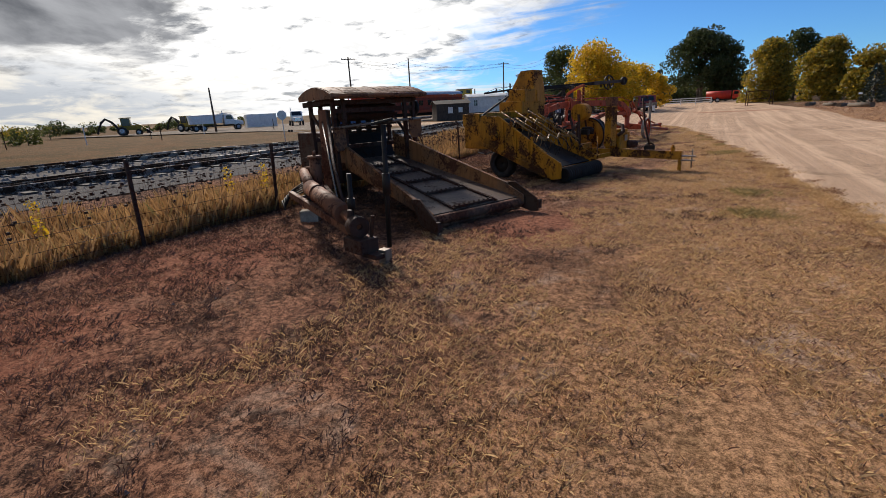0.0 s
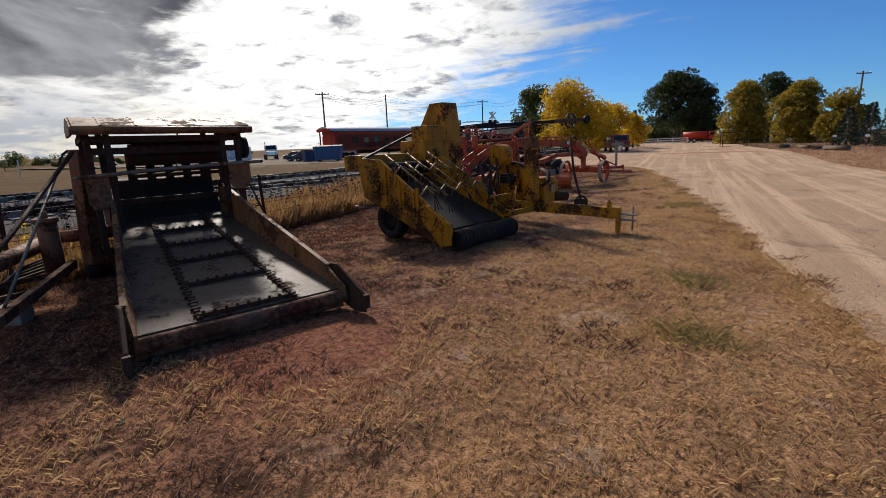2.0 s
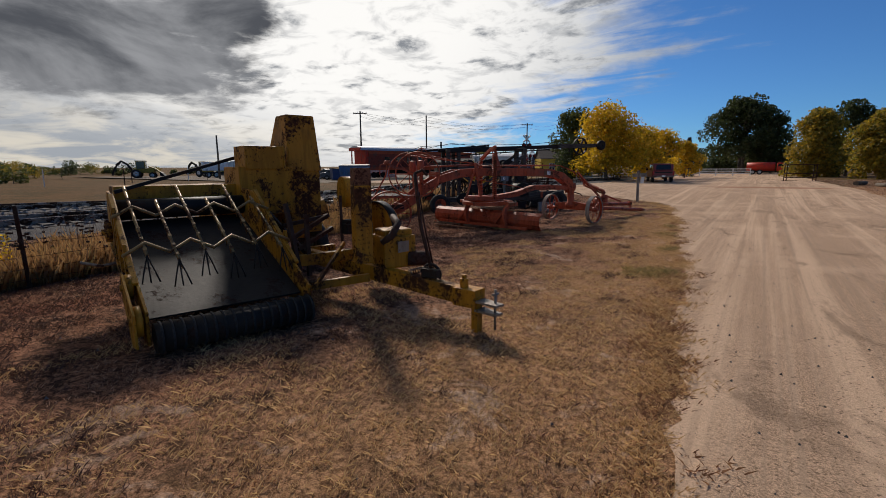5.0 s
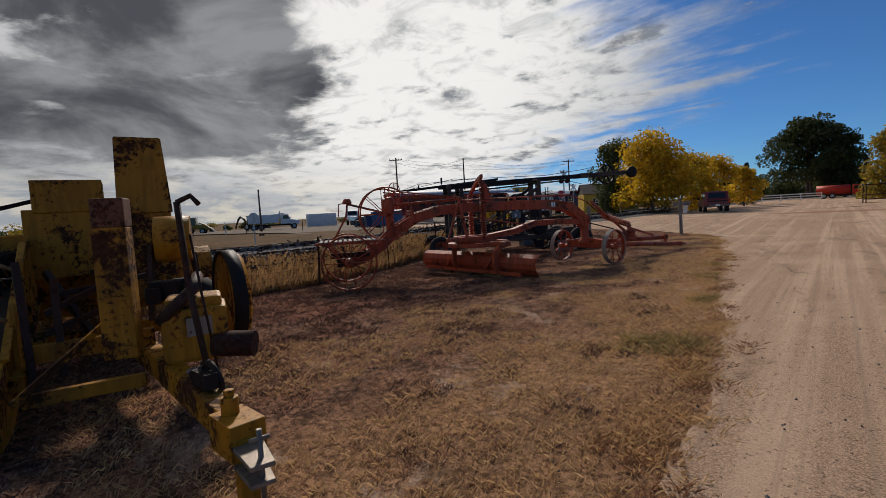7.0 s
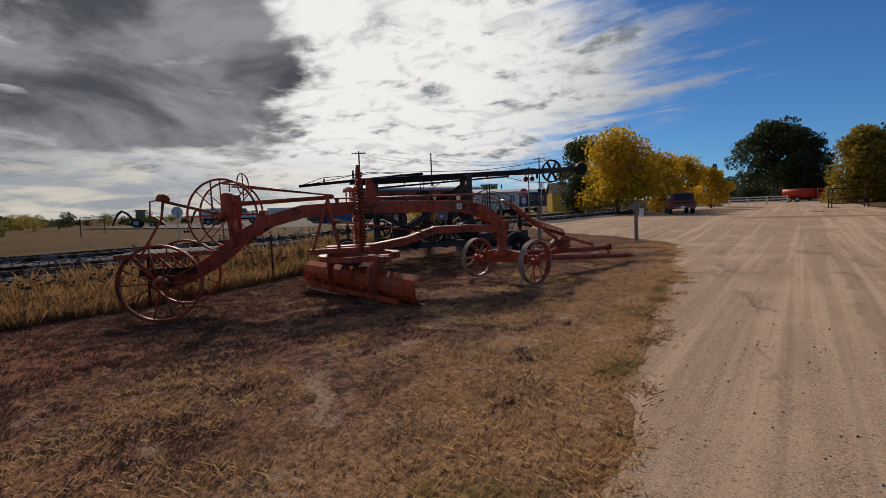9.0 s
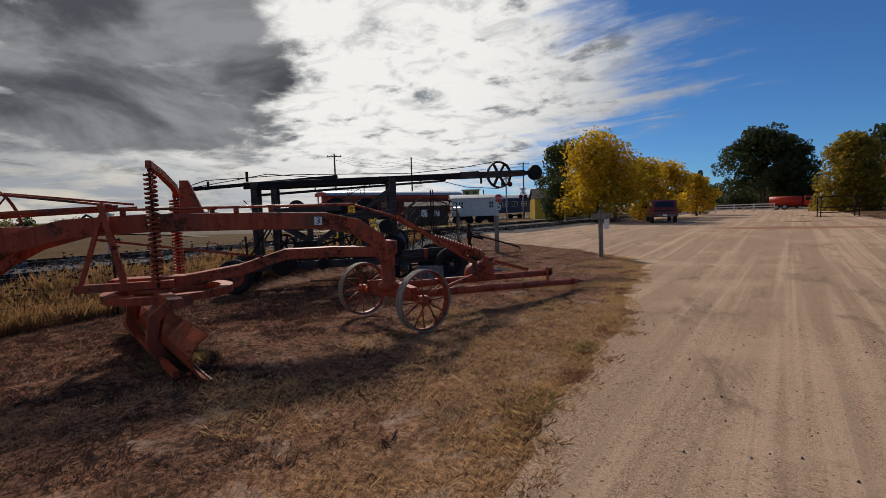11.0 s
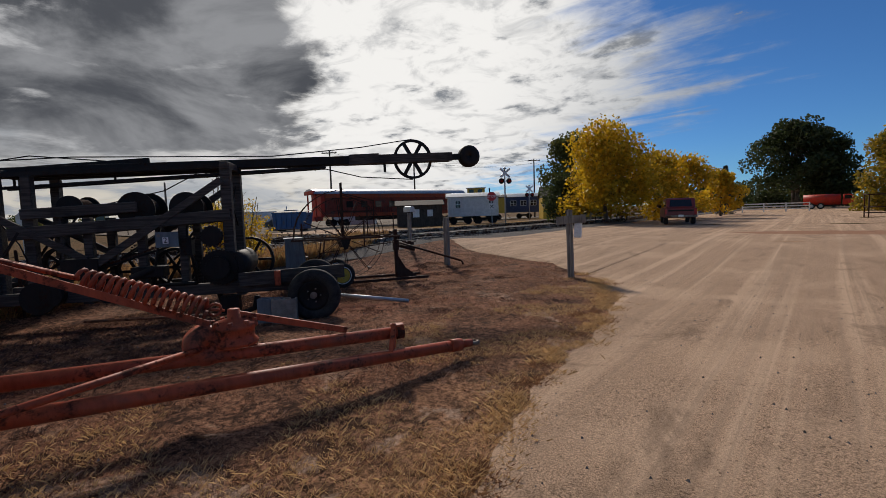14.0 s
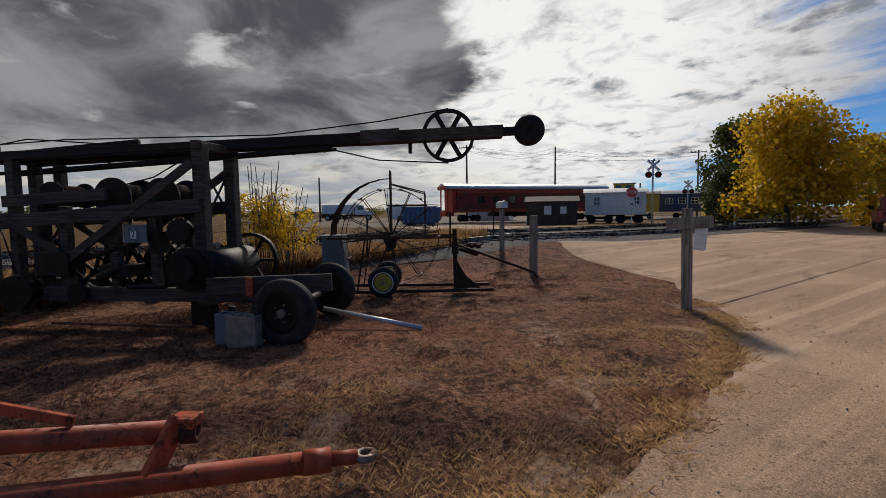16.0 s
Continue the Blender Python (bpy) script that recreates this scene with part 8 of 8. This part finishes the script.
def build_grass():
    rng = np.random.default_rng(3)
    x, y = scatter(rng, 105000, -8.6, 2.2, -1.5, 36, patchy)
    v = blades(rng, x, y, 6, 0.04, 0.012, 0.042, 0.0036, 1.1)
    new_grass = tagged(new("grass", raw_mesh("grass", v, 4, grass_mat)), "short dead brown grass", "grass", kind="stuff")
    x, y = scatter(rng, 90000, -8.4, 1.2, -1.5, 34, lambda a, b: off_road(a, b) and noise.noise((a * 1.3, b * 1.3, 12)) + 0.8 * noise.noise((a * 5.0, b * 5.0, 14)) > 0.16 + 0.16 * (a + 2.0) + 0.05 * max(0.0, b - 18))
    v = blades(rng, x, y, 8, 0.05, 0.014, 0.05, 0.0045, 1.1)
    tagged(new("dark_tufts", raw_mesh("dark_tufts", v, 4, tuft_mat)), "dark purplish-brown dead grass tufts", "grass", kind="stuff")
    x, y = scatter(rng, 42000, -2.8, 2.2, 0, 36, lambda a, b: off_road(a, b) and noise.noise((a * 0.8, b * 0.8, 9)) > -0.1 - 0.12 * (a + 1))
    v = blades(rng, x, y, 6, 0.06, 0.015, 0.05, 0.004, 1.3)
    tagged(new("straw_grass", raw_mesh("straw_grass", v, 4, straw_mat)), "pale dry straw-coloured grass near the drive", "grass", kind="stuff")
    # dark dead weeds along the road's edge
    ys = rng.uniform(2, 34, 150)
    xs = np.array([left_edge(b) for b in ys]) + rng.normal(-0.08, 0.13, len(ys))
    k = np.array([noise.noise((0, b * 0.9, 21)) > -0.12 for b in ys])
    xs, ys = xs[k], ys[k]
    X = np.repeat(xs, 22) + rng.normal(0, 0.06, len(xs) * 22)
    Y = np.repeat(ys, 22) + rng.normal(0, 0.10, len(xs) * 22)
    tagged(new("dead_weeds", raw_mesh("dead_weeds", blades(rng, X, Y, 9, 0.05, 0.012, 0.05, 0.004, 1.3), 4, dark_weed)), "dark dead weeds along the gravel edge", "weeds", kind="stuff")
    yy = rng.uniform(1, 34, 9000)
    xx = np.array([left_edge(b) for b in yy]) + rng.normal(-0.10, 0.14, len(yy))
    k = np.array([noise.noise((a * 2.0, b * 2.0, 31)) > -0.05 for a, b in zip(xx, yy)])
    tagged(new("edge_grass", raw_mesh("edge_grass", blades(rng, xx[k], yy[k], 7, 0.05, 0.015, 0.055, 0.004, 1.3), 4, straw_mat)), "dry grass fringe creeping into the gravel", "grass", kind="stuff")
    # green tussocks
    for gx, gy, r in ((1.0, 15.5, 0.42), (1.2, 8.6, 0.3), (0.75, 20.4, 0.38), (0.55, 22.2, 0.35), (1.1, 18.0, 0.3), (1.2, 6.9, 0.3), (-3.6, 19.5, 0.3)):
        n = int(430 * r)
        X, Y = gx + rng.normal(0, r * 0.5, n), gy + rng.normal(0, r * 0.5, n)
        k = np.array([off_road(a, b) for a, b in zip(X, Y)])
        ob = new("tussock", raw_mesh("tussock", blades(rng, X[k], Y[k], 9, 0.05, 0.02, 0.085, 0.004, 1.3), 4, green_grass))
        tagged(ob, "low dull green grass tussock in the dry grass", "grass", "grass tussocks", "stuff")
    # broad side of the drive
    x, y = scatter(rng, 26000, 6.6, 24, 14, 72, lambda a, b: a > 8.0 - 0.022 * min(50, max(0, b - 20)))
    v = blades(rng, x, y, 4, 0.10, 0.03, 0.09, 0.012, 1.2)
    tagged(new("verge_grass", raw_mesh("verge_grass", v, 4, grass_mat)), "dry grass verge across the drive", "grass", kind="stuff")
    x, y = scatter(rng, 14000, -26, -2, 50, 72, lambda a, b: a < -11.6 and b > 53)
    v = blades(rng, x, y, 4, 0.12, 0.04, 0.12, 0.015, 1.2)
    tagged(new("lawn_strip", raw_mesh("lawn_strip", v, 4, straw_mat)), "dry grass strip beyond the side road", "grass", kind="stuff")
    # tall weeds along the fence and the embankment

    def fence_x(b):
        for (x0, y0), (x1, y1) in zip(FENCE, FENCE[1:]):
            if b <= y1:
                return x0 + (x1 - x0) * (b - y0) / (y1 - y0)
        return -13.0

    y = rng.uniform(-8, 36.5, 15000)
    u = rng.uniform(0, 1, len(y)) ** 1.3
    x = np.array([fence_x(b) for b in y]) - 0.05 - u * 2.6
    tall = 0.45 + 0.3 * np.array([noise.noise((a * 0.5, b * 0.5, 7)) for a, b in zip(x, y)])
    for lo, hi, name in ((-1, 0.45, "weeds"), (0.45, 2, "tall_weeds")):
        k = (tall > lo) & (tall <= hi)
        v = blades(rng, x[k], y[k], 9, 0.09, 0.14, 0.36 if lo < 0 else 0.50, 0.007, 0.4)
        tagged(new(name, raw_mesh(name, v, 4, tall_mat)), "tall dry brown weeds along the wire fence", "weeds", kind="stuff")
    # seed heads
    sh = Shape()
    for k in range(750):
        b = rng.uniform(-6, 34)
        a = fence_x(b) - rng.uniform(0.1, 2.4)
        h = rng.uniform(0.5, 0.9)
        z = land(a, b)
        q = Vector((a + rng.uniform(-0.1, 0.1), b + rng.uniform(-0.1, 0.1), z + h))
        tube(sh, (a, b, z), q, 0.004, 0.003, 3)
        for j in range(2):
            box(sh, q + Vector((rng.uniform(-0.05, 0.05), rng.uniform(-0.05, 0.05), rng.uniform(-0.1, 0.02))), (0.035, 0.035, 0.03), 40 * j)
    tagged(single("seed_heads", sh, rust_dark, "dark dry sunflower seed heads", "weeds"), kind="stuff")
    # yellow flowering weeds at the fence
    for k, (b, off) in enumerate(((2.0, 0.9), (5.2, 1.1), (5.9, 0.9), (9.4, 0.5), (9.0, 0.9))):
        a = fence_x(b) - off
        c = np.array([(a, b, land(a, b) + 0.25 + 0.08 * j) for j in range(7)])
        ob = new("yellow_weed", raw_mesh("yellow_weed", leaf_cloud(rng, c, np.full(7, 0.09), 110, 0.026, 1.0), 4, yellow_leaf))
        tagged(ob, "yellow-leaved weed standing at the wire fence", "weed", "yellow weeds", "stuff")
    # small stones and clods
    sh = Shape()
    for k in range(9000):
        a, b = rng.uniform(-6, 7.5), rng.uniform(0, 34)
        if a < left_edge(b) and rng.random() < 0.85:
            continue
        r = 0.004 + 0.016 * rng.random() ** 2.5
        z = land(a, b) + 0.012
        q = [(a + r * math.cos(2.1 * i + k), b + r * math.sin(2.1 * i + k), z - 0.006) for i in range(3)]
        sh.add(q + [(a, b, z + r * 0.9)], ((0, 1, 3), (1, 2, 3), (2, 0, 3)))
    tagged(single("pebbles", sh, stone_mat, "small grey pebbles on grass and gravel", "pebbles"), kind="stuff")


build_grass()
